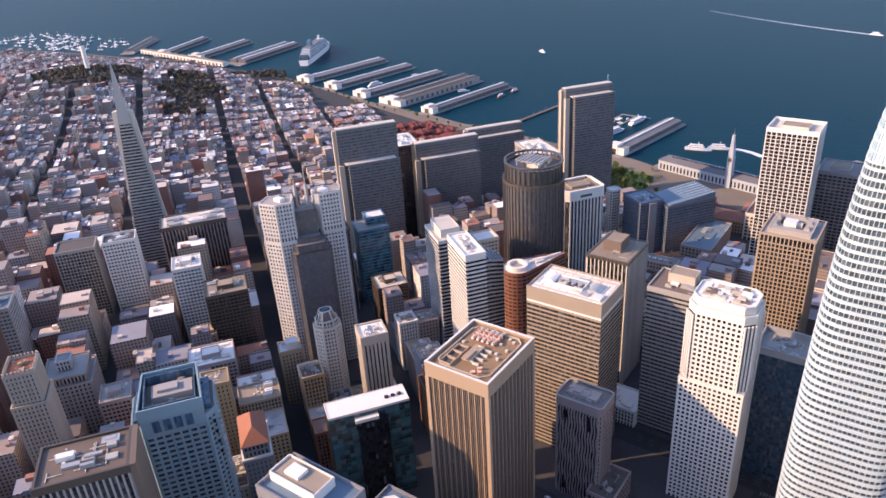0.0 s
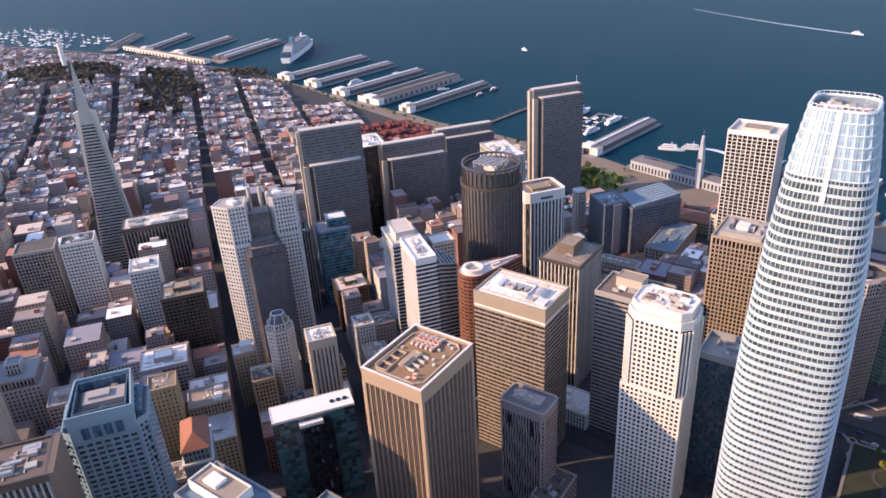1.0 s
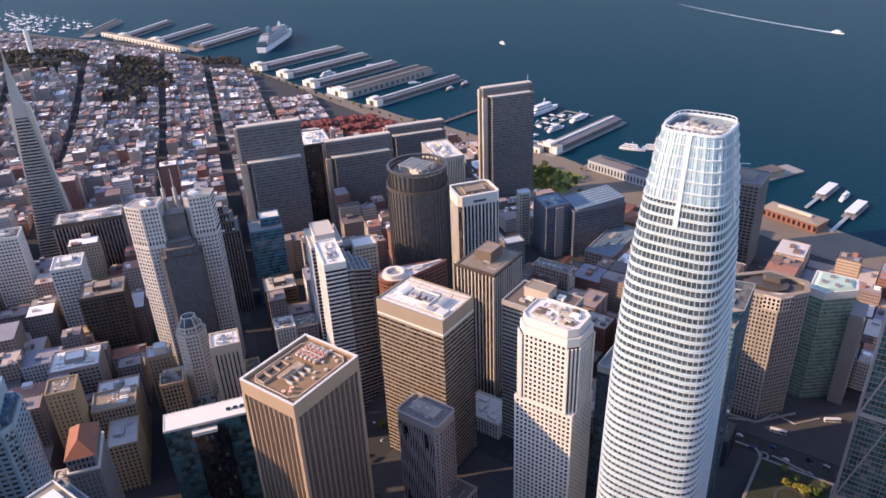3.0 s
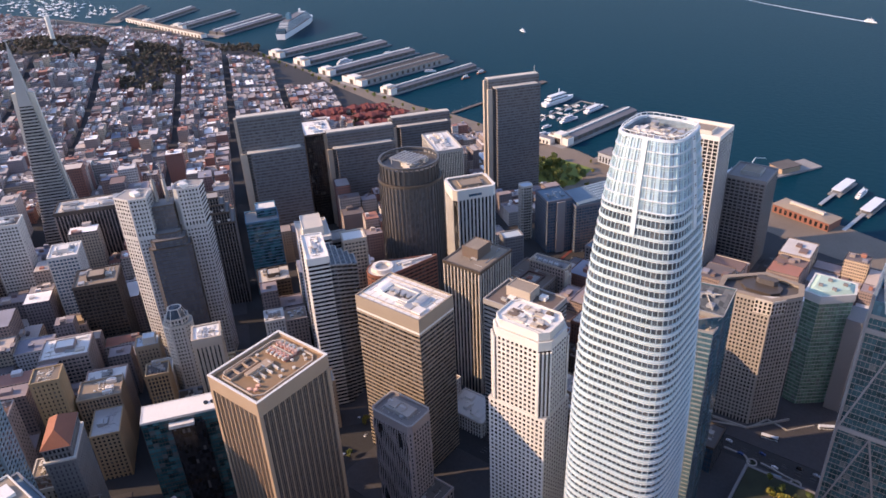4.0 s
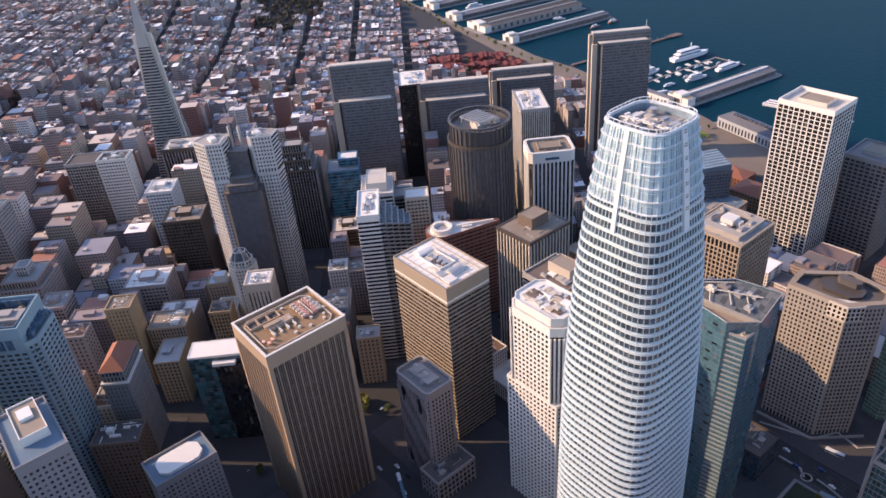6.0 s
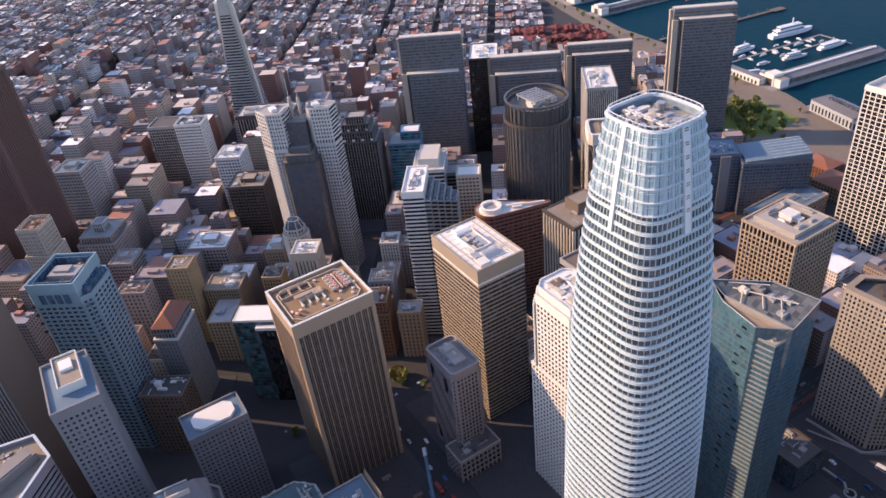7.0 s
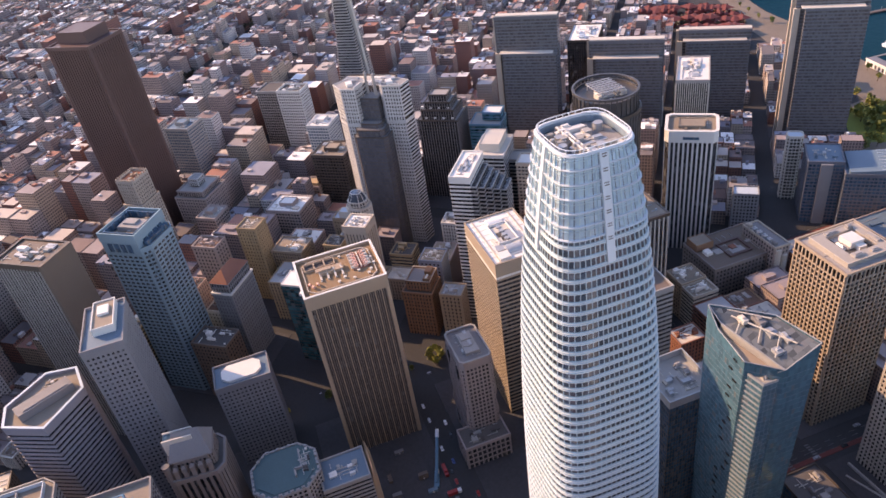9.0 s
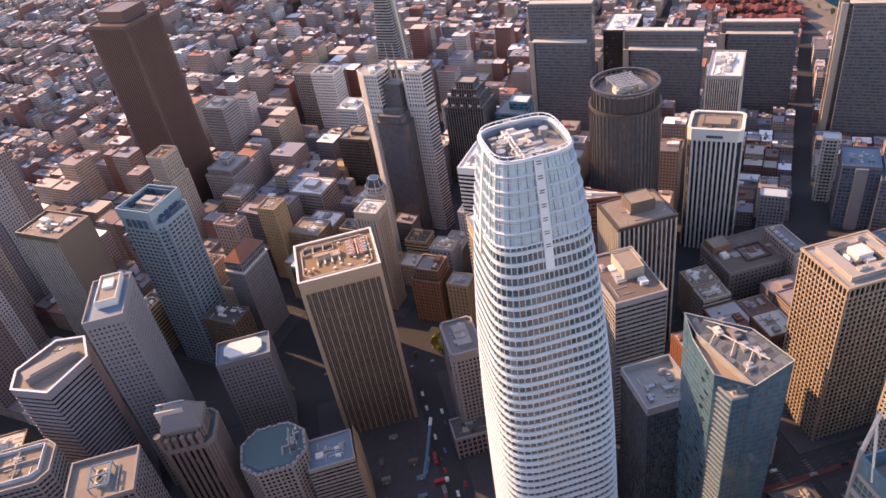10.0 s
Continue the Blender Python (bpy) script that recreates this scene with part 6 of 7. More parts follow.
pier_with_shed((-391, 966), (-359, 1166), 36, label="long pier with a white shed front beside the ferry hall")
e = root("timber_pier", "long narrow timber walking pier", "pier", -610, 1003, 0, 80.8)
part("deck", Shape().box(0, 218, -3.2, 3.2, 1.6, 2.4).box(214, 238, -6.5, 6.5, 1.6, 2.6), BROWN, e)
for i in range(12):
    part("lamp_post", Shape().tube((8 + 18 * i, 3, 2.4), (8 + 18 * i, 3, 6.5), 0.15, 5), STEEL, e)
    part("pile", Shape().tube((8 + 13 * i, -2, -1), (8 + 13 * i, -2, 1.7), 0.4, 6), BROWN, e)

bulk = root("bulkhead_row", "row of white arched quay halls at the far piers", "quay hall", -1700, 1186, 0, 175)
part("wall", Shape().box(-190, 210, -8, 8, 2, 12), QUAYWHITE, bulk)
part("roof", Shape().box(-189, 209, -7, 7, 12, 12.5), GRAVEL, bulk)
for i in range(24):
    part("arch_door", Shape().box(-184 + 16.5 * i, -177 + 16.5 * i, 7.95, 8.15, 2, 9), BRONZE, bulk)

hall = root("ferry_hall", "long pale grey arcaded ferry hall with a slim clock tower", "ferry hall", -207, 921, 0, -14)
part("deck", Shape().box(-116, 116, -24, 40, 0.05, 2.2), DECK, hall)
part("wall", Shape().box(-104, 104, -13, 13, 2, 16), FERRYSTONE, hall)
part("roof", Shape().hip(-105, 105, -14, 14, 16, 20, 0.9), SHEDROOF, hall)
part("skylight", Shape().box(-90, 90, -2.2, 2.2, 19, 21.2), GLASS, hall)
for i in range(40):
    part("arch_window", Shape().box(-101 + 5.2 * i, -98.6 + 5.2 * i, -13.15, -12.9, 4, 11.5), GLASS, hall)
tw = Shape().box(-3.6, 3.6, -16, -9, 2, 44).box(-3.1, 3.1, -15.5, -9.5, 44, 52).box(-2.4, 2.4, -15, -10, 52, 60)
tw.prism(moved(round_poly(2.6, 8), 0, -12.5), 60, 66)
part("clock_tower", tw, FERRYSTONE, hall, "slim grey stone stepped clock tower")
part("clock_face", Shape().prism(round_poly(2.6, 20), 0, 0.3).place(Matrix.Translation((0, -16.05, 40)) @ Matrix.Rotation(math.pi / 2, 4, "X")), BRONZE, hall)
part("cupola", Shape().prism(moved(round_poly(2.2, 8), 0, -12.5), 66, 72, scale_top=1.0), FERRYSTONE, hall)
part("flagpole", Shape().tube((0, -12.5, 72), (0, -12.5, 80), 0.2, 5), STEEL, hall)


def boat(x, y, heading, length, label, category="boat", decks=2, hull=None, group=""):
    e = root(category.replace(" ", "_"), label, category, x, y, 0, heading, group)
    b, h = length * 0.2, length * 0.07 + 0.6
    s = Shape()
    prof = [(-0.5, 0.85), (-0.25, 1.0), (0.1, 1.0), (0.34, 0.7), (0.5, 0.05)]
    for z, k in ((0.0, 0.8), (h, 1.0)):
        s.v += [(px * length, -py * b / 2 * k, z) for px, py in prof] + [(px * length, py * b / 2 * k, z) for px, py in reversed(prof)]
    n = 10
    s.f = [(i, (i + 1) % n, n + (i + 1) % n, n + i) for i in range(n)] + [tuple(n + i for i in range(n))]
    part("hull", s, hull or HULL, e)
    z = h
    for d in range(decks):
        f = 1 - 0.18 * d
        c = Shape().box(-0.40 * length * f, 0.22 * length * f, -b * 0.38 * f, b * 0.38 * f, z, z + h * 0.8)
        part("cabin", c, HULL, e)
        part("window_strip", Shape().ring(moved(rect(0.622 * length * f, b * 0.765 * f), -0.09 * length * f, 0), moved(rect(0.6 * length * f, b * 0.7 * f), -0.09 * length * f, 0), z + h * 0.3, z + h * 0.55), BLACKGLASS, e)
        z += h * 0.8
    part("mast", Shape().tube((0, 0, z), (0, 0, z + length * 0.12), 0.012 * length, 5), HULL, e)
    return e


ship = root("cruise_ship", "large white cruise ship moored at the wide pier", "ship", -1377, 1360, 0, 119)
sh = Shape()
prof = [(-0.5, 0.8), (-0.3, 1.0), (0.25, 1.0), (0.42, 0.6), (0.5, 0.05)]
for z, k in ((0.0, 0.85), (13.0, 1.0)):
    sh.v += [(px * 245, -py * 15 * k, z) for px, py in prof] + [(px * 245, py * 15 * k, z) for px, py in reversed(prof)]
sh.f = [(i, (i + 1) % 10, 10 + (i + 1) % 10, 10 + i) for i in range(10)] + [tuple(10 + i for i in range(10))]
part("hull", sh, HULL, ship)
for d in range(7):
    part("deck_house", Shape().box(-112 + 4 * d, 82 - 5 * d, -14 + 0.5 * d, 14 - 0.5 * d, 13 + 3.2 * d, 15.9 + 3.2 * d), HULL, ship)
    part("balcony_strip", Shape().ring(moved(rect(194.6 - 9 * d, 28.2 - d), -15 - 0.5 * d, 0), moved(rect(192 - 9 * d, 26 - d), -15 - 0.5 * d, 0), 14.6 + 3.2 * d, 16.0 + 3.2 * d), BLUEGLASS, ship)
part("funnel", Shape().box(-60, -44, -5, 5, 35, 48).box(-58, -46, -3.5, 3.5, 48, 50), BLUEPAINT, ship, "blue funnel")
part("sun_deck", Shape().box(-84, 40, -10.5, 10.5, 35.2, 35.6), SHEDROOF, ship)
part("stern_terrace", Shape().box(-121, -112, -12, 12, 13, 19).box(-117, -110, -11, 11, 19, 25), BLUEGLASS, ship)
part("mast", Shape().box(30, 36, -2, 2, 35, 46), HULL, ship)
for i in range(6):
    part("lifeboat", Shape().box(-70 + 22 * i, -58 + 22 * i, -15.4, -13.4, 14, 16.5), ORANGE, ship)

boat(-837, 1585, 150, 26, "small white ferry far out on the bay", decks=2)
boat(-173, 2011, -25, 30, "white ferry with a long foaming wake", decks=2)
boat(-289, 1040, 10, 38, "white catamaran ferry beside the ferry hall", decks=2)
boat(-262, 1056, 15, 34, "white catamaran ferry beside the ferry hall", decks=2)
boat(-150, 985, 80, 30, "white ferry moored behind the grid tower", decks=2)
boat(-491, 1146, 78, 74, "large white dinner cruise ship in the marina", "cruise boat", 2)
boat(-419.5, 1137, 82, 50, "white motor yacht at the end of the marina", "yacht", 1)
boat(-428.5, 1069, 75, 38, "white motor yacht in the marina", "yacht", 2)
boat(-494, 1046, 86, 44, "white excursion boat beside the quay", "cruise boat", 2)
boat(-443, 1024, 74, 20, "small white launch in the marina", "launch", 1)
boat(-431, 991, 60, 27, "white ferry close to the white quay front", "ferry boat", 1)
boat(-1015, 1165, 80, 40, "white yacht moored between two piers", "yacht", 2)
boat(-985, 1270, 30, 22, "white tug between the piers", "tug", 1)
boat(-808, 1195, 40, 24, "white work boat between the piers", "tug", 1)
boat(-717, 1190, 78, 22, "red fire boat moored beside the pier", "fire boat", 2, ORANGE)
boat(-712, 1235, 78, 24, "red fire boat moored beside the pier", "fire boat", 2, ORANGE)
marina = random.Random(12)
for i in range(12):
    along_, side = 22 + 21.6 * (i // 2) + marina.uniform(-1.5, 1.5), 1 if i % 2 else -1
    boat(-476 + 0.107 * along_ + 7.5 * side, 1005 + along_, 174 + 90 * (i % 3 == 0) + marina.uniform(-5, 5), marina.uniform(9, 14), "small moored sailing yacht", "sailing boat", 1, group="boats in the marina")
for i in range(8):
    along_, side = 6 + 26.0 * (i // 2) + marina.uniform(-1.5, 1.5), 1 if i % 2 else -1
    boat(-453 + 0.066 * along_ + 6.5 * side, 1060 + along_, 176 + 90 * (i % 3 == 1) + marina.uniform(-5, 5), marina.uniform(8, 12), "small moored sailing yacht", "sailing boat", 1, group="boats in the marina")
jetty = root("marina_jetty", "grey floating jetties of the small boat marina", "jetty", -476, 1005, 0, 84)
part("walkway", Shape().box(-25, 162, -1.4, 1.4, 0.1, 1.0), DECK, jetty)
part("walkway", Shape().box(57, 166, -27.0, -24.4, 0.1, 1.0), DECK, jetty)
part("walkway", Shape().box(162, 164.6, -52, 2, 0.1, 1.0), DECK, jetty)
quayfront = root("bulkhead_building", "long low white stucco front along the quay", "building", -424, 964, 0, -7)
part("wall", Shape().box(-38, 28, -6, 6, 1.5, 10.5).box(-38.4, 28.4, -6.4, -5.8, 9.6, 11.2), QUAYWHITE, quayfront)
part("roof", Shape().prism(moved(rect(65, 11.2), -5, 0.2), 10.5, 10.8), SHEDROOF, quayfront)
for i in range(10):
    part("arched_window", Shape().box(-35 + 6.2 * i, -32 + 6.2 * i, -6.15, -5.9, 3.0, 7.6), GLASS, quayfront)


def wake(points, w0, w1, label):
    s = Shape()
    n = len(points)
    for i, (x, y) in enumerate(points):
        a, b = points[max(0, i - 1)], points[min(n - 1, i + 1)]
        d = (Vector(b) - Vector(a)).normalized()
        w = w0 + (w1 - w0) * i / (n - 1)
        s.v += [(x - d.y * w, y + d.x * w, 0.06), (x + d.y * w, y - d.x * w, 0.06)]
    s.f = [(2 * i, 2 * i + 1, 2 * i + 3, 2 * i + 2) for i in range(n - 1)]
    tagged(new("wake", s.mesh("wake", FOAM)), label, "wake", kind="stuff")


wake([(-176 - 465 * t, 2013 + 190 * t + 70 * t * t) for t in [i / 14 for i in range(15)]], 4.5, 1.2, "white foam wake behind the far ferry")
wake([(-262 + 62 * t, 1062 - 40 * t * t + 26 * t) for t in [i / 8 for i in range(9)]], 3.0, 5.0, "white foam wake beside the ferry hall")

brickhall = root("waterfront_brick_hall", "low orange brick hall on the quay", "building", -40, 900, 2, -18)
part("wall", Shape().box(-33, 33, -12, 12, 0, 10), ORANGE, brickhall)
part("roof", Shape().hip(-34, 34, -13, 13, 10, 13, 0.9), GRAVEL, brickhall)
for i in range(11):
    part("window", Shape().box(-30.5 + 6 * i, -27.5 + 6 * i, -12.12, -11.9, 2, 7.5), BLACKGLASS, brickhall)
part("roof_monitor", Shape().box(-20, 20, -2, 2, 12, 14.5), CREAM, brickhall)
for k, (x, y, r) in enumerate(((-28.5, 983, 80), (10, 942, 80))):
    e = root("gangway_dock", "white floating ferry dock with a long gangway", "dock", x, y, 0, r, "ferry docks")
    part("float", Shape().box(0, 52, -7, 7, 0.1, 1.8), DECK, e)
    part("gangway", Shape().box(-38 - 14 * k, 4, -2, 2, 1.8, 3.0), STEEL, e)
    part("canopy", Shape().box(4, 48, -5.5, 5.5, 6.0, 6.8), HULL, e)
    for i in range(5):
        part("post", Shape().tube((6 + 9.5 * i, 4.6, 1.8), (6 + 9.5 * i, 4.6, 6.2), 0.25, 5), HULL, e)
boat(-2, 1003, 80, 30, "white ferry at its floating dock", decks=2)
old = root("pier_restaurant", "brown flat-roofed restaurant on an old timber pier", "pier", -110, 1010, 0, 60)
part("deck", Shape().box(-80, 74, -15, 15, 0.1, 2.2), DECK, old)
part("wall", Shape().box(10, 40, -11, 10, 2.2, 9), TAN, old)
part("roof", Shape().box(9, 41, -12, 11, 9, 9.8), DARKROOF, old)
part("annex", Shape().box(-40, -12, -12, 8, 2.2, 8), CREAM, old)
part("crane_jib", Shape().tube((-20, 18, 2), (-4, 22, 16), 0.6, 6).tube((-4, 22, 16), (18, 26, 10), 0.5, 6), PALE, old)


# ---- the rest of the city ----
def uptown(u, v):
    """From the turned grid north of the market street to the world: u runs south, v east."""
    return 0.80902 * u + 0.58779 * v, -0.58779 * u + 0.80902 * v


def inside(p, poly):
    res, n = False, len(poly)
    for i in range(n):
        a, b = poly[i], poly[i - 1]
        if (a[1] > p[1]) != (b[1] > p[1]) and p[0] < (b[0] - a[0]) * (p[1] - a[1]) / (b[1] - a[1]) + a[0]:
            res = not res
    return res


FOOTBOX = [(min(p[0] for p in f) - 3, max(p[0] for p in f) + 3, min(p[1] for p in f) - 3, max(p[1] for p in f) + 3, f) for f in FOOT]
FOOTBOX += [(-715, -640, 350, 430, [(-705, 390), (-678, 352), (-650, 390), (-678, 428)]), (-32, 22, 318, 372, [(-32, 318), (22, 318), (22, 372), (-32, 372)])]


def free(corners):
    xs_, ys_ = [c[0] for c in corners], [c[1] for c in corners]
    for x0, x1, y0, y1, f in FOOTBOX:
        if max(xs_) < x0 or min(xs_) > x1 or max(ys_) < y0 or min(ys_) > y1:
            continue
        if any(inside(p, corners) for p in f):
            return False
        for i in range(5):
            for j in range(5):
                a = Vector(corners[0]).lerp(Vector(corners[1]), i / 4)
                b = Vector(corners[3]).lerp(Vector(corners[2]), i / 4)
                if inside(a.lerp(b, j / 4), f):
                    return False
    return True


def split(rng, a0, a1, b0, b1, size):
    """Cuts a block into lots."""
    if a1 - a0 < size and b1 - b0 < size:
        return [(a0, a1, b0, b1)]
    if a1 - a0 > b1 - b0:
        m = a0 + (a1 - a0) * rng.uniform(0.38, 0.62)
        return split(rng, a0, m, b0, b1, size) + split(rng, m, a1, b0, b1, size)
    m = b0 + (b1 - b0) * rng.uniform(0.38, 0.62)
    return split(rng, a0, a1, b0, m, size) + split(rng, a0, a1, m, b1, size)


U_STREETS = [-40, -125, -210, -300, -390, -480, -570, -655, -740, -820] + [-820 - 86 * i for i in range(1, 27)]
V_STREETS = [-118 - 112 * i for i in range(22, 0, -1)] + [-118, 17, 104, 197, 290, 382, 475, 570, 665, 760]
WALLS = [CREAM, BEIGE, TAN, GREY, ROSE, BRICK, BROWN, CREAM, WHITE, BEIGE, surface("warm ochre stucco", (0.40, 0.28, 0.16), 0.85), surface("pinkish stucco", (0.42, 0.28, 0.22), 0.85), surface("golden sandstone", (0.44, 0.32, 0.20), 0.8), BRICK, TAN, surface("blue grey stucco", (0.26, 0.30, 0.36), 0.8)]
ROOFS = [GRAVEL, WHITEROOF, DARKROOF, GREY, CREAM, GRAVEL, surface("brown roof felt", (0.20, 0.13, 0.10), 0.9, vary=0.3), surface("pale grey roof", (0.45, 0.44, 0.43), 0.85, vary=0.25)]
rng = random.Random(7)
lots, blocks = [], []
for u1, u0 in zip(U_STREETS, U_STREETS[1:]):
    for v0, v1 in zip(V_STREETS, V_STREETS[1:]):
        kerb_ = 8.5 if math.hypot(*(Vector(uptown((u0 + u1) / 2, (v0 + v1) / 2)) - Vector((-450, 330)))) < 560 else 6.2
        a0, a1, b0, b1 = u0 + kerb_, u1 - kerb_, v0 + kerb_, v1 - kerb_
        cx, cy = uptown((a0 + a1) / 2, (b0 + b1) / 2)
        if cy > shore_y(cx) - 70 or cx > -262 or cx < -2900 or cy < -700:
            continue
        cs = [uptown(a, b) for a, b in ((a0, b0), (a1, b0), (a1, b1), (a0, b1))]
        blocks.append(cs)
        near = math.hypot(cx + 450, cy - 330)
        if near < 520:
            for lot in split(rng, a0, a1, b0, b1, 30 if near < 330 else 21):
                lots.append((UPTOWN, lot, near))
            continue
        # far blocks: two rows of narrow houses back to back, of uneven depth
        m = (a0 + a1) / 2
        for side in (0, 1):
            v = b0
            while v < b1 - 4:
                wide = min(b1 - v, rng.choice((5.5, 6.5, 7.0, 8.0, 10, 15)))
                if b1 - v - wide < 4:
                    wide = b1 - v
                deep = rng.uniform(0.5, 0.98) * (m - a0)
                if deep < 0.72 * (m - a0):
                    d2 = (m - a0) - rng.uniform(1.5, 5.0)
                    lots.append((UPTOWN, (a0 + deep + 1, a0 + d2, v, v + wide) if side == 0 else (a1 - d2, a1 - deep - 1, v, v + wide), near))
                lots.append((UPTOWN, (a0, a0 + deep, v, v + wide) if side == 0 else (a1 - deep, a1, v, v + wide), near))
                v += wide
S_X = [-208, -40, 125, 300]
S_Y = [-60, 20, 120, 222, 312, 402, 505, 600, 690, 780]
for x0, x1 in zip(S_X, S_X[1:]):
    for y0, y1 in zip(S_Y, S_Y[1:]):
        a0, a1, b0, b1 = x0 + 10, x1 - 10, y0 + 9, y1 - 9
        blocks.append([(a0, b0), (a1, b0), (a1, b1), (a0, b1)])
        if (x0 == -40 and 250 < y0 < 590) or (x0 < -45 and y0 in (120, 222, 312)):
            continue
        for lot in split(rng, a0, a1, b0, b1, 34):
            lots.append((0.0, lot, 300 if y0 > 250 else 200))

pav = Shape()
for cs in blocks:
    if any(c[1] > shore_y(c[0]) - 30 for c in cs):
        continue
    k = len(pav.v)
    for dz in (-0.5, 0.35):
        pav.v += [(x, y, height(x, y) + dz) for x, y in cs]
    pav.f += [(k + 4, k + 5, k + 6, k + 7)] + [(k + i, k + (i + 1) % 4, k + 4 + (i + 1) % 4, k + 4 + i) for i in range(4)]
# pavement colour already holds the street shade
tagged(new("pavement", pav.mesh("pavement", PAVING)), "concrete pavements of the street blocks, darkened to stand for shade", "pavement", kind="structure")

# far facades: rows of small dark windows on plain walls, colours by house
FAR = palette("far house wall", [(0.44, 0.40, 0.37), (0.34, 0.26, 0.23), (0.30, 0.14, 0.11), (0.62, 0.58, 0.55), (0.30, 0.23, 0.21), (0.42, 0.35, 0.31), (0.24, 0.20, 0.20), (0.46, 0.36, 0.27)])
fn, fl = FAR.node_tree.nodes, FAR.node_tree.links
ftc = fn.new("ShaderNodeTexCoord")
frot = fn.new("ShaderNodeMapping")
frot.inputs["Rotation"].default_value = (0, 0, radians(36))
fl.new(ftc.outputs["Object"], frot.inputs["Vector"])
fsep = fn.new("ShaderNodeSeparateXYZ")
fl.new(frot.outputs[0], fsep.inputs[0])


def fmath(op, a, b):
    m = fn.new("ShaderNodeMath")
    m.operation = op
    for i, v in enumerate((a, b)):
        if isinstance(v, (int, float)):
            m.inputs[i].default_value = v
        else:
            fl.new(v, m.inputs[i])
    return m.outputs[0]


fu = fmath("ADD", fsep.outputs[0], fsep.outputs[1])
fwin = fmath("MULTIPLY", fmath("GREATER_THAN", fmath("PINGPONG", fu, 1.3), 0.62), fmath("GREATER_THAN", fmath("PINGPONG", fsep.outputs[2], 1.55), 0.75))
fgeo = fn.new("ShaderNodeNewGeometry")
fnz = fn.new("ShaderNodeSeparateXYZ")
fl.new(fgeo.outputs["Normal"], fnz.inputs[0])
fside = fmath("LESS_THAN", fmath("ABSOLUTE", fnz.outputs[2], 0), 0.5)
fwin = fmath("MULTIPLY", fwin, fside)
fscale = [x for x in fn if x.bl_idname == "ShaderNodeVectorMath"][0]
fmix = fn.new("ShaderNodeMix")
fmix.data_type = "RGBA"
fl.new(fwin, fmix.inputs[0])
fl.new(fscale.outputs[0], fmix.inputs[6])
fmix.inputs[7].default_value = (0.05, 0.05, 0.055, 1)
fl.new(fmix.outputs[2], fn["Principled BSDF"].inputs["Base Color"])
FARROOF = palette("far flat roof", [(0.66, 0.63, 0.61), (0.33, 0.29, 0.28), (0.46, 0.41, 0.38), (0.21, 0.15, 0.14), (0.85, 0.84, 0.83), (0.30, 0.25, 0.25), (0.15, 0.13, 0.13), (0.50, 0.43, 0.38), (0.34, 0.16, 0.12), (0.24, 0.24, 0.28)])

SCARLET = surface("deep red brick", (0.17, 0.045, 0.04), 0.85, vary=0.3)
STYLES = [dict(floor=3.3, band=1.5, out=0.2, bay=3.0, pier=1.4, proud=0.25), dict(floor=3.4, band=1.2, out=0.15, bay=2.6, pier=1.3, proud=0.3), dict(floor=3.3, band=1.6, out=0.3, bay=30, pier=0),
          dict(floor=3.4, band=1.0, out=0.05, bay=2.4, pier=0.9, proud=0.5), dict(floor=3.6, band=1.6, out=0.2, bay=3.6, pier=1.9, proud=0.3)]
far_wall, far_roof, red_wall, mids, smalls = Shape(), Shape(), Shape(), 0, 0
order = []
for rot, (a0, a1, b0, b1), near in lots:
    if rot:
        cs = [uptown(a, b) for a, b in ((a0, b0), (a1, b0), (a1, b1), (a0, b1))]
    else:
        cs = [(a0, b0), (a1, b0), (a1, b1), (a0, b1)]
    cx, cy = sum(c[0] for c in cs) / 4, sum(c[1] for c in cs) / 4
    order.append((math.hypot(cx + 60, cy - 250), rot, a0, a1, b0, b1, near, cs, cx, cy))
order.sort(key=lambda r: r[0])
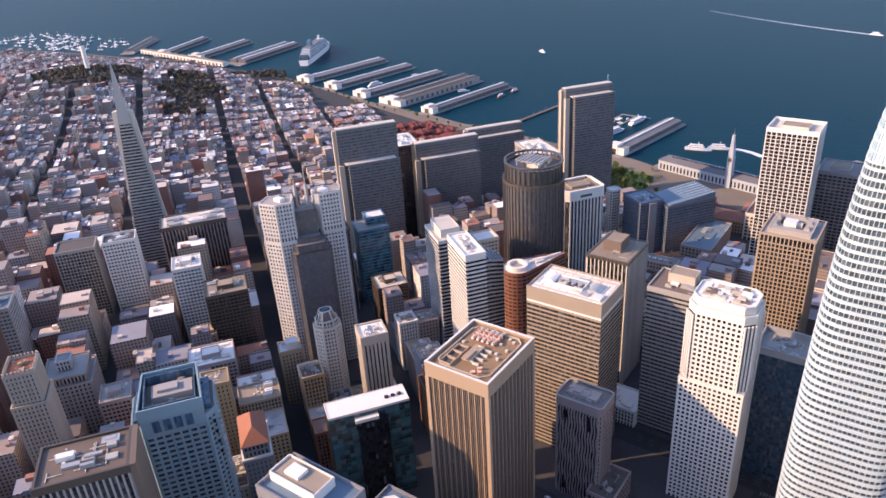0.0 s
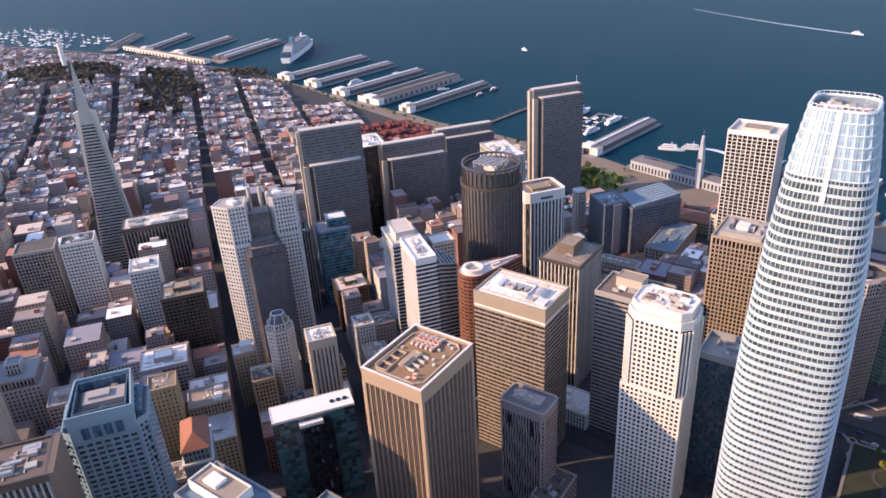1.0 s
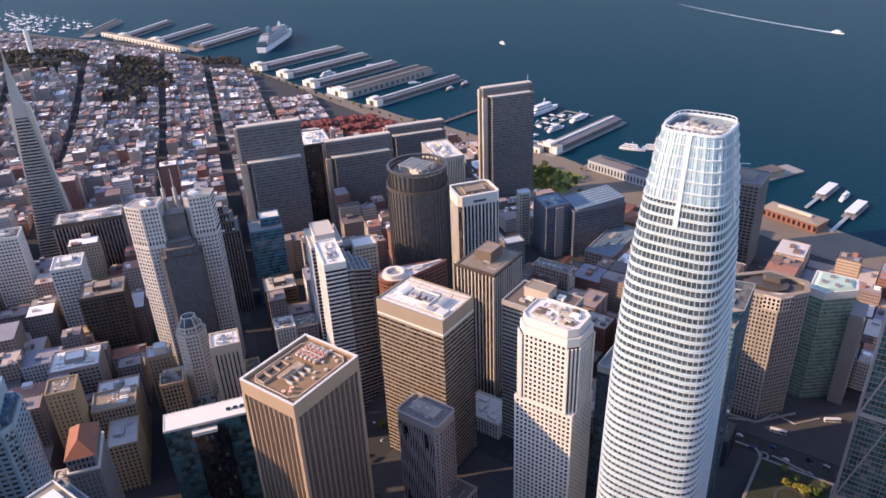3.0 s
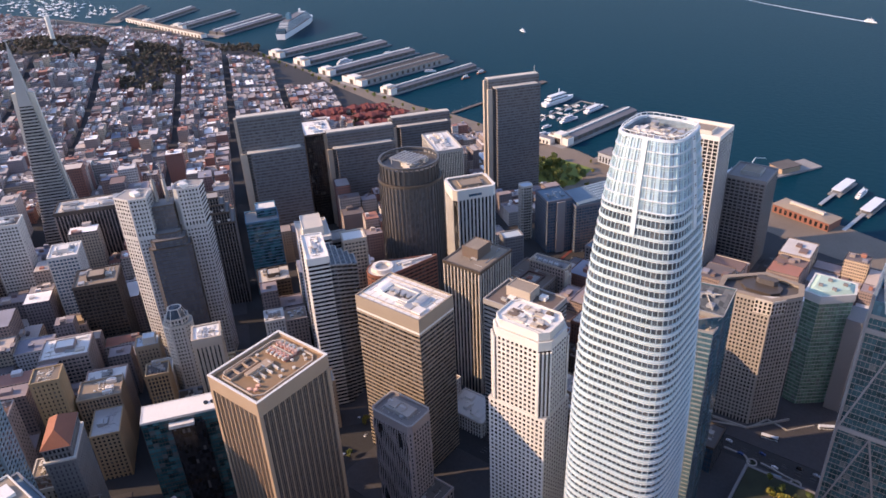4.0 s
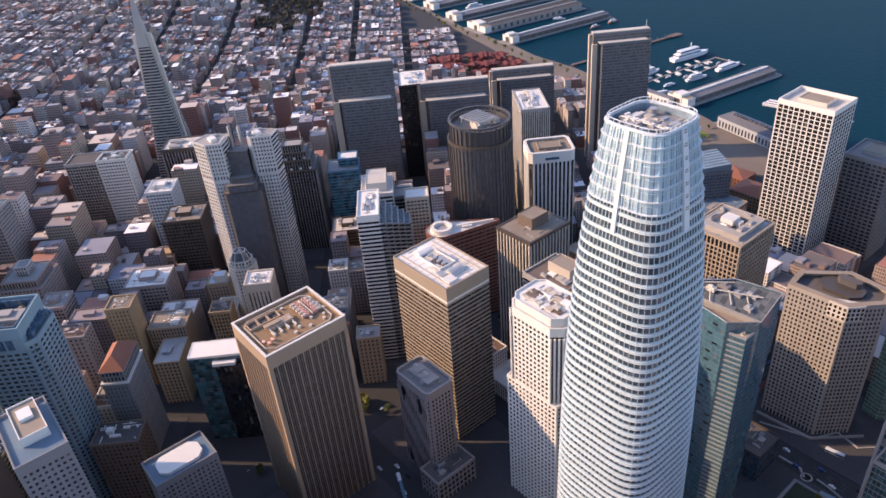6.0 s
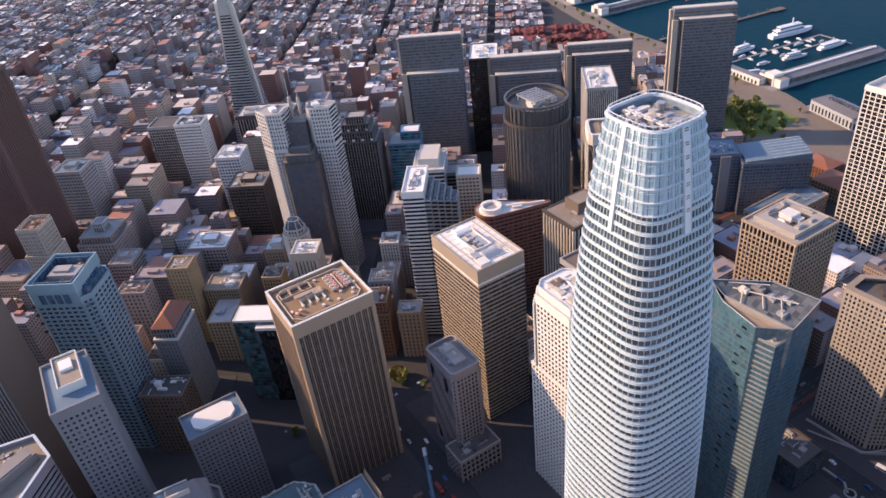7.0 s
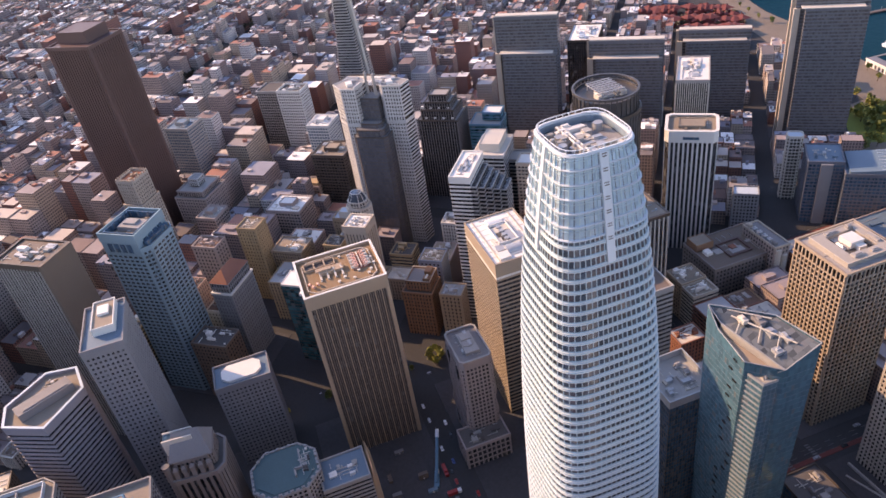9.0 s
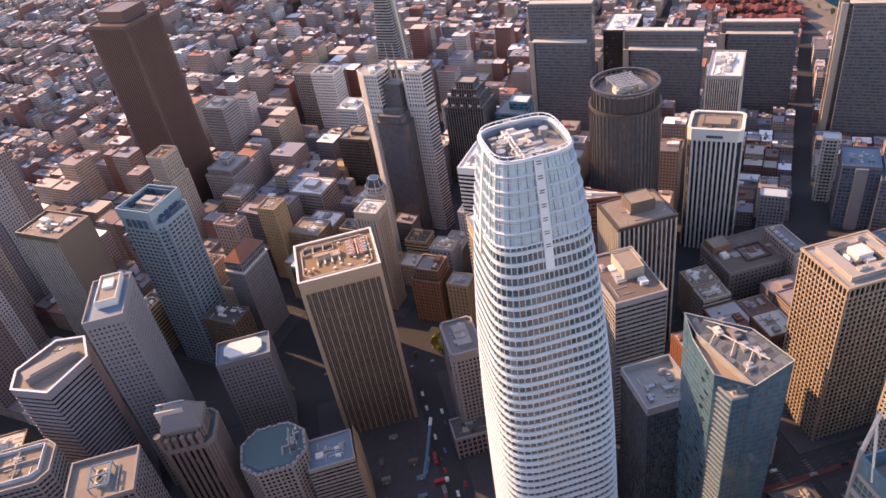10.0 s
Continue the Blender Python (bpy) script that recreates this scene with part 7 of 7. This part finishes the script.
for dist, rot, a0, a1, b0, b1, near, cs, cx, cy in order:
    if any(c[1] > shore_y(c[0]) - 38 for c in cs) or (rot and max(c[0] for c in cs) > -228) or (dist < 900 and not free(cs)):
        continue
    if math.hypot(cx + 352, cy - 868) < 62 or math.hypot(cx + 1215, cy - 850) < 66 or math.hypot(cx + 1130, cy - 775) < 40 or math.hypot(cx + 1310, cy - 915) < 44 or math.hypot((cx + 1400), (cy - 752)) < 105 or math.hypot(cx + 1290, cy - 1110) < 90:
        continue
    g = height(cx, cy)
    w, d = a1 - a0, b1 - b0
    r = rng.random()
    if rot == 0.0:
        # blocks east and south lie out of view; made tall to cut sky and sun
        h = rng.uniform(110, 170) if cx > 125 and cy < 600 else rng.uniform(14, 40) if cy > 300 else rng.uniform(18, 55) if cy > 35 else rng.uniform(110, 150)
    elif near < 330:
        h = rng.uniform(20, 36) if r < 0.45 else rng.uniform(34, 56) if r < 0.9 else rng.uniform(52, 70)
    elif near < 600:
        h = rng.uniform(9, 17) if r < 0.76 else rng.uniform(16, 31)
    else:
        h = rng.uniform(7.5, 12) if r < 0.94 else rng.uniform(12, 22)
    # unseen south-west blocks, height invented to throw shade on the near streets
    if rot and cy < 10 and -470 < cx:
        h = rng.uniform(110, 150)
    red = -790 < cx < -600 and 850 < cy < 985
    if red:
        h = rng.uniform(8, 13)
    gap = rng.uniform(0.0, 0.8)
    if mids < 235 and near < 620 and not red:
        mids += 1
        wall = rng.choice(WALLS)
        # the unseen shade-casting blocks get these names as well
        e = root("city_block" if h < 28 else "mid_rise_block", f"{'low' if h < 25 else 'mid-rise'} {wall.name} building with a flat roof", "building", cx, cy, g, rot, "blocks of the old business quarter")
        facade(e, rect(w - gap, d - gap), -2.5, h, wall=wall, roof=rng.choice(ROOFS), crown=rng.uniform(1.2, 3.0), single=False, base=0, parapet=rng.uniform(0.6, 1.3), **rng.choice(STYLES))
        if w > 9 and d > 9:
            roof_clutter(e, w - 4, d - 4, h - 0.8, mids, rng.choice((4, 6, 8)), [GREY, WHITEROOF, wall, STEEL], tall=3.2, joined=True)
        continue
    p = [(Vector(c).lerp(Vector((cx, cy)), gap / max(6, min(w, d)))) for c in cs]
    p = [(q.x, q.y) for q in p]
    if smalls < 66:
        smalls += 1
        e = new("town_house", Shape().prism(p, g - 3, g + h, top=False).mesh("town_house", SCARLET if red else FAR))
        tagged(e, "red brick terrace house with a flat roof" if red else "low stuccoed town house with a flat roof", "house", "low houses round the business quarter")
        part("roof", Shape().prism(p, g + h - 0.9, g + h - 0.5), SCARLET if red else FARROOF, e)
        part("parapet", Shape().ring(p, [tuple(Vector(q).lerp(Vector((cx, cy)), 0.05)) for q in p], g + h - 0.6, g + h + 0.3), SCARLET if red else FAR, e)
        part("roof_hut", Shape().prism([tuple(Vector((cx, cy)).lerp(Vector(q), 0.3)) for q in p], g + h - 0.5, g + h + 2.2), SCARLET if red else FARROOF, e)
        continue
    if red:
        red_wall.prism(p, g - 2, g + h, top=False).hip(min(q[0] for q in p) + 1, max(q[0] for q in p) - 1, min(q[1] for q in p) + 1, max(q[1] for q in p) - 1, g + h - 1, g + h + 3)
        continue
    far_wall.prism(p, g - 6, g + h, top=False)
    inner = [tuple(Vector(q).lerp(Vector((cx, cy)), 0.05)) for q in p]
    far_roof.prism(inner, g + h - 0.7, g + h - 0.4)
    for _ in range(rng.choice((0, 1, 1, 2, 3))):
        t = rng.uniform(-0.7, 0.7), rng.uniform(-0.7, 0.7)
        k_ = rng.uniform(0.12, 0.3)
        q = [tuple(Vector((cx + t[0] * w * 0.5, cy + t[1] * d * 0.5)) + (Vector(v) - Vector((cx, cy))) * k_) for v in p]
        far_roof.prism(q, g + h - 0.5, g + h + rng.uniform(1, 3))
tagged(new("red_terraces", red_wall.mesh("red_terraces", SCARLET)), "deep red brick terraces with pitched roofs by the quay", "houses", kind="stuff")
tagged(new("far_house_walls", far_wall.mesh("far_house_walls", FAR)), "dense pale and brown walls of the far low houses", "houses", kind="stuff")
tagged(new("far_house_roofs", far_roof.mesh("far_house_roofs", FARROOF)), "dense flat roofs of the far low houses", "roofs", kind="stuff")

memorial = root("hilltop_column_tower", "slender white fluted memorial tower on the wooded hill", "tower", -1400, 756, 60)
part("shaft", Shape().prism(round_poly(4.3, 16), 0, 70), QUAYWHITE, memorial)
part("crown", Shape().ring(round_poly(4.6, 16), round_poly(3.6, 16), 70, 77), QUAYWHITE, memorial)
part("base", Shape().box(-11, 11, -11, 11, -6, 6), QUAYWHITE, memorial)


# ---- trees ----
LEAF = palette("leaves", [(0.09, 0.13, 0.035), (0.11, 0.15, 0.035), (0.07, 0.10, 0.035), (0.14, 0.15, 0.035)], 0.7)
YELLOWLEAF = palette("yellowing leaves", [(0.16, 0.19, 0.035), (0.24, 0.22, 0.04), (0.12, 0.15, 0.035), (0.28, 0.22, 0.04)], 0.7)
BARK = surface("bark", (0.10, 0.075, 0.055), 0.9)


def crown_shape(seed, r, h, n=150, leaf=0.9):
    rg = random.Random(seed)
    s = Shape()
    lumps = [(rg.uniform(-0.5, 0.5) * r, rg.uniform(-0.5, 0.5) * r, rg.uniform(0.45, 0.95) * h, rg.uniform(0.4, 0.62) * r) for _ in range(6)]
    for i in range(n):
        lx, ly, lz, lr = rg.choice(lumps)
        d = Vector((rg.gauss(0, 1), rg.gauss(0, 1), rg.gauss(0, 0.8))).normalized() * lr * rg.uniform(0.6, 1.0)
        c = Vector((lx, ly, lz)) + d
        u = Vector((rg.gauss(0, 1), rg.gauss(0, 1), rg.gauss(0, 1))).normalized()
        w = u.orthogonal().normalized()
        q = leaf * rg.uniform(0.6, 1.3)
        k = len(s.v)
        s.v += [tuple(c + u * q), tuple(c + w * q), tuple(c - u * q), tuple(c - w * q)]
        s.f.append((k, k + 1, k + 2, k + 3))
    return s


def trunk_shape(seed, h, r=0.3):
    rg = random.Random(seed)
    s = Shape()
    s.prism(round_poly(r, 6), -0.5, h * 0.6, scale_top=0.6)
    for i in range(4):
        a = rg.uniform(0, 6.28)
        s.tube((0, 0, h * 0.4), (math.cos(a) * h * 0.22, math.sin(a) * h * 0.22, h * 0.75), r * 0.35, 5)
    return s


crowns = [crown_shape(i, 4.2, 9.5, 260, 0.75).mesh("crown", YELLOWLEAF if i % 2 == 0 else LEAF) for i in range(5)]
trunks = [trunk_shape(i, 8).mesh("trunk", BARK) for i in range(3)]
tr = random.Random(3)


def tree(x, y, z, k, s):
    e = root("park_tree", "leafy street tree turning yellow" if k % 3 == 0 else "dark green leafy street tree", "tree", x, y, z, tr.uniform(0, 360), "trees by the quay and in the squares")
    e.scale = (s, s, s)
    part("trunk", trunks[k % 3], None, e)
    part("crown", crowns[k % 5], None, e)


for i in range(54):
    tree(-350 + tr.gauss(0, 22), 866 + tr.gauss(0, 22), 2.4, i, tr.uniform(0.9, 1.4))
for i in range(30):
    x = -420 - 28 * i
    tree(x, shore_y(x) - tr.choice((16, 24)) + tr.uniform(-2, 2), 2.2, i, tr.uniform(0.6, 1.0))
for i in range(16):
    tree(tr.uniform(-395, -235), tr.uniform(790, 925), 2.3, i, tr.uniform(0.5, 0.9))
for i in range(12):
    tree(tr.uniform(38, 66), tr.uniform(455, 472), 17.2, i, tr.uniform(0.5, 0.8))
for i in range(16):
    tree(-212 + tr.choice((-7, 7)), 150 + 32 * i, 2.3, i, tr.uniform(0.6, 0.9))
for i in range(7):
    tree(-229 + 4.2 * (i % 4) + tr.uniform(-1, 1), 328 + 6.0 * (i // 4) + tr.uniform(-1, 1), 2.3, 30 * i, tr.uniform(0.7, 1.0))
wood = Shape()
wl_ = random.Random(5)
for cx, cy, r, n in ((-1400, 752, 100, 170), (-1215, 850, 72, 120), (-1130, 775, 46, 55), (-1310, 915, 52, 60), (-1310, 1105, 60, 60), (-1000, 300, 25, 25), (-860, 180, 22, 20), (-1500, 300, 60, 40), (-690, 905, 55, 30)):
    for i in range(n):
        a, q = wl_.uniform(0, 6.283), r * math.sqrt(wl_.random())
        x, y = cx + q * math.cos(a), cy + q * math.sin(a)
        first = len(wood.v)
        c = crown_shape(wl_.randint(0, 999), 5.0, 10.5, 46, 1.7)
        wood.v += c.v
        wood.f += [tuple(j + first for j in f) for f in c.f]
        wood.place(Matrix.Translation((x, y, height(x, y))), first)
# leaf tones lifted towards grey-brown, with distance haze mixed into the colour
HAZELEAF = palette("hazed hill leaves", [(0.085, 0.08, 0.06), (0.11, 0.085, 0.07), (0.075, 0.08, 0.055), (0.13, 0.10, 0.07)], 0.8)
tagged(new("hill_wood", wood.mesh("hill_wood", HAZELEAF)), "trees on the hill and in the squares, greyed for haze", "trees", kind="stuff")
lawn = new("lawn", Shape().prism([(-1330, 1085), (-1225, 1075), (-1235, 1125), (-1320, 1140)], 2.0, 2.25).mesh("lawn", surface("lawn grass", (0.15, 0.18, 0.04), 0.95, vary=0.3)))
tagged(lawn, "flat green lawn beside the wide pier", "lawn", kind="structure")
lawn2 = new("lawn", Shape().prism([(-392, 822), (-330, 806), (-300, 850), (-306, 908), (-372, 918)], 2.0, 2.46).mesh("lawn", lawn.data.materials[0]))
tagged(lawn2, "green square with trees before the slab tower", "lawn", kind="structure")

masts = Shape()
mr = random.Random(9)
for i in range(120):
    x, y = -2650 + 560 * mr.random(), 1120 + 190 * mr.random()
    if y < shore_y(x) + 25:
        continue
    l, a = mr.uniform(9, 16), mr.choice((0.25, 0.3, 1.85))
    first = len(masts.v)
    masts.box(-l / 2, l / 2, -1.8, 1.8, 0, 1.8).box(-l / 4, l / 5, -1.2, 1.2, 1.8, 3.2).box(-0.2, 0.2, -0.2, 0.2, 3, 13)
    masts.place(Matrix.Translation((x, y, 0)) @ Matrix.Rotation(a, 4, "Z"), first)
tagged(new("far_marina_boats", masts.mesh("far_marina_boats", HULL)), "crowded small white boats of the far marina", "boats", kind="stuff")

# ---- streets ----
LINE = surface("worn road paint", (0.15, 0.145, 0.14), 0.8, vary=0.35, scale=1.0)
REDLANE = surface("faded red bus lane", (0.16, 0.045, 0.038), 0.9, vary=0.3, scale=0.2)
lines, red = Shape(), Shape()
for y in range(60, 800, 9):
    for x in (-225.5, -214.5):
        lines.box(x - 0.12, x + 0.12, y, y + 4, 2.0, 2.44, bottom=False)
for y0 in S_Y[1:]:
    for x0, x1 in ((-196, -50), (-30, 115)):
        for x in range(x0, x1, 9):
            for dy in (-2.6, 0.0, 2.6):
                lines.box(x, x + 4, y0 + dy - 0.1, y0 + dy + 0.1, 2.0, 2.44, bottom=False)
    for x in (-40, 125):
        for k in range(7):
            lines.box(x - 6 + 1.8 * k, x - 5.1 + 1.8 * k, y0 - 11, y0 - 8, 2.0, 2.44, bottom=False)
            lines.box(x - 6 + 1.8 * k, x - 5.1 + 1.8 * k, y0 + 8, y0 + 11, 2.0, 2.44, bottom=False)
for x in range(-40, 126, 165):
    for y in range(130, 760, 9):
        for dx in (-3, 0, 3):
            lines.box(x + dx - 0.1, x + dx + 0.1, y, y + 4, 2.0, 2.44, bottom=False)
red.box(-222.5, -219.3, 120, 760, 2.0, 2.42, bottom=False).box(-37, -34, 230, 690, 2.0, 2.42, bottom=False).box(-190, -60, 306.5, 309.5, 2.0, 2.42, bottom=False)
tagged(new("road_marking", lines.mesh("road_marking", LINE)), "worn white lane lines and crossings", "road marking", kind="structure")
tagged(new("bus_lane", red.mesh("bus_lane", REDLANE)), "faded red bus lanes on the streets", "road marking", kind="structure")

CAR = [surface("white car paint", (0.7, 0.7, 0.7), 0.3, vary=0.03), surface("black car paint", (0.02, 0.02, 0.022), 0.25), surface("silver car paint", (0.4, 0.41, 0.42), 0.3, metal=0.5), surface("red car paint", (0.35, 0.03, 0.025), 0.3), surface("blue car paint", (0.04, 0.09, 0.25), 0.3)]
CARNAME = ["white", "black", "silver", "red", "blue"]


def car_bodies(mat):
    s = Shape()
    prof = [(-2.2, 0.35), (2.2, 0.35), (2.25, 0.8), (1.3, 0.95), (0.7, 1.45), (-1.2, 1.45), (-1.9, 0.95), (-2.25, 0.85)]
    n = len(prof)
    s.v = [(x, -0.9, z) for x, z in prof] + [(x, 0.9, z) for x, z in prof]
    s.f = [(i, (i + 1) % n, n + (i + 1) % n, n + i)[::-1] for i in range(n)] + [tuple(range(n)), tuple(range(2 * n - 1, n - 1, -1))]
    return s.mesh("body", mat)


bodies = [car_bodies(m) for m in CAR]
panes = Shape().box(-1.5, 0.95, -0.93, 0.93, 1.0, 1.36).mesh("window", BLACKGLASS)
wheels = Shape()
for x in (-1.4, 1.4):
    for y in (-0.85, 0.85):
        wheels.tube((x, y - 0.1, 0.33), (x, y + 0.1, 0.33), 0.33, 8)
axle = [wheels.mesh("wheel_pair", BLACKGLASS)]
cr = random.Random(21)


def car(x, y, rot):
    c = cr.choice((0, 0, 0, 1, 1, 2, 2, 3, 4))
    e = root("car", CARNAME[c] + " car standing on the street", "car", x, y, 2.05, rot, "cars on the streets")
    part("body", bodies[c], None, e)
    part("window", panes, None, e)
    part("running_gear", axle[0], None, e)


for i in range(30):
    car(cr.choice((-228, -217, -211)), 170 + 19 * i + cr.uniform(-5, 5), 90)
for i in range(14):
    car(-180 + 10 * i + cr.uniform(-3, 3), 312 + cr.choice((-5, -1.5, 4.5)), 0)
for i in range(22):
    car(-40 + cr.choice((-5, 4.5)), 240 + 21 * i + cr.uniform(-5, 5), 90)
for i in range(10):
    car(-20 + 12 * i + cr.uniform(-3, 3), 505 + cr.choice((-4, 4)), 0)

# the building site beside the ribbed tower
site = new("site_ground", Shape().prism([(-160, 228), (-62, 228), (-62, 300), (-160, 300)], 2.0, 2.42).mesh("site_ground", surface("churned site soil", (0.065, 0.05, 0.048), 0.95, vary=0.5, scale=0.15)))
tagged(site, "dark churned soil of the building site", "ground", kind="structure")
crane = root("mobile_crane", "blue mobile crane with a white-tipped lattice boom", "crane", -118, 296, 2.4, 160)
part("chassis", Shape().box(-6, 6, -1.6, 1.6, 0.6, 2.2), BLUEPAINT, crane)
part("cab", Shape().box(3.5, 6, -1.4, 0.4, 2.2, 4.0), WHITE, crane)
for i in range(4):
    for y in (-1.5, 1.5):
        part("wheel", Shape().tube((-4.5 + 3 * i, y - 0.3, 0.6), (-4.5 + 3 * i, y + 0.3, 0.6), 0.6, 10), BLACKGLASS, crane)
part("boom", Shape().tube((-3, 0, 2.4), (24, -1, 13), 1.1, 6), BLUEPAINT, crane)
part("boom_tip", Shape().tube((24, -1, 13), (29, -1.2, 15), 1.3, 6), HULL, crane, "white boom tip")
sr = random.Random(17)
for i in range(9):
    x, y = sr.choice(((-140 + 9 * i, 303), (-150 + 9 * i, 238), (-72, 240 + 6.5 * i)))
    t = root("site_lorry", "red and dark lorry parked at the building site", "lorry", x, y, 2.4, sr.choice((0, 0, 90)), "vehicles at the building site")
    part("load_box", Shape().box(-4.5, 2.0, -1.25, 1.25, 0.9, 3.4), sr.choice([CAR[3], SLATE, CAR[2], CAR[3]]), t)
    part("cab", Shape().box(2.3, 4.6, -1.2, 1.2, 0.7, 3.0), sr.choice([CAR[0], CAR[3]]), t)
    part("chassis", Shape().box(-4.5, 4.6, -1.0, 1.0, 0.4, 0.9), BLACKGLASS, t)
for i in range(12):
    x, y = -150 + 80 * sr.random(), 236 + 58 * sr.random()
    t = root("site_cabin", "grey stacked site cabin on the building site", "cabin", x, y, 2.4, sr.choice((0, 90)), "cabins on the building site")
    part("body", Shape().box(-3, 3, -1.25, 1.25, 0, 2.6 if i % 3 else 5.2), sr.choice([SLATE, BLUEROOF, BROWN, GREY]), t)
    part("door", Shape().box(-0.5, 0.5, -1.32, -1.2, 0.1, 2.1), WHITE, t)

# low kerbs, a round planter and a kiosk on the street before the six-sided tower
KERB = CONCRETE
kerbs = (("straight", [(5, 501), (19, 501), (24, 496)]), ("curved", [(26, 476), (24, 480), (25, 484), (28, 487), (33, 488)]), ("long", [(30, 500), (38, 499), (46, 497), (56, 496)]))
for kind, line in kerbs:
    k = root("street_kerb", "low " + kind + " concrete kerb on the dark street", "kerb", 0, 0)
    for a, b in zip(line, line[1:]):
        d = (Vector(b) - Vector(a)).normalized() * 0.7
        part("kerb_stone", Shape().prism([(a[0] + d.y, a[1] - d.x), (b[0] + d.y, b[1] - d.x), (b[0] - d.y, b[1] + d.x), (a[0] - d.y, a[1] + d.x)], 1.9, 2.9), KERB, k)
for x, y in ((25, 497), (54, 494)):
    k = root("round_planter", "round concrete planter with dark soil", "planter", x, y, 2.0)
    part("rim", Shape().ring(round_poly(3.6, 18), round_poly(2.6, 18), 0, 0.9), KERB, k)
    part("soil", Shape().prism(round_poly(2.6, 18), 0, 0.6), PARKGREEN, k)
k = root("street_kiosk", "pale flat-roofed kiosk beside the street", "kiosk", 41, 490, 2.0, 8)
part("wall", Shape().box(-4, 4, -1.4, 1.4, 0, 3), SLATE, k)
part("roof", Shape().box(-4.5, 4.5, -1.9, 1.9, 3, 3.4), ICE, k)
for x, y, r in ((-20, 536, 12), (58, 560, 30), (28, 527, 8), (-34, 300, 90)):
    k = root("city_bus", "long white city bus on the street", "bus", x, y, 2.05, r, "buses on the streets")
    part("body", Shape().box(-5.6, 5.6, -1.25, 1.25, 0.4, 3.1), HULL, k)
    part("window", Shape().box(-5.3, 5.65, -1.28, 1.28, 1.5, 2.5), BLACKGLASS, k)
    for u in (-3.6, 3.8):
        part("wheel_pair", Shape().tube((u, -1.27, 0.5), (u, 1.27, 0.5), 0.5, 10), BLACKGLASS, k)
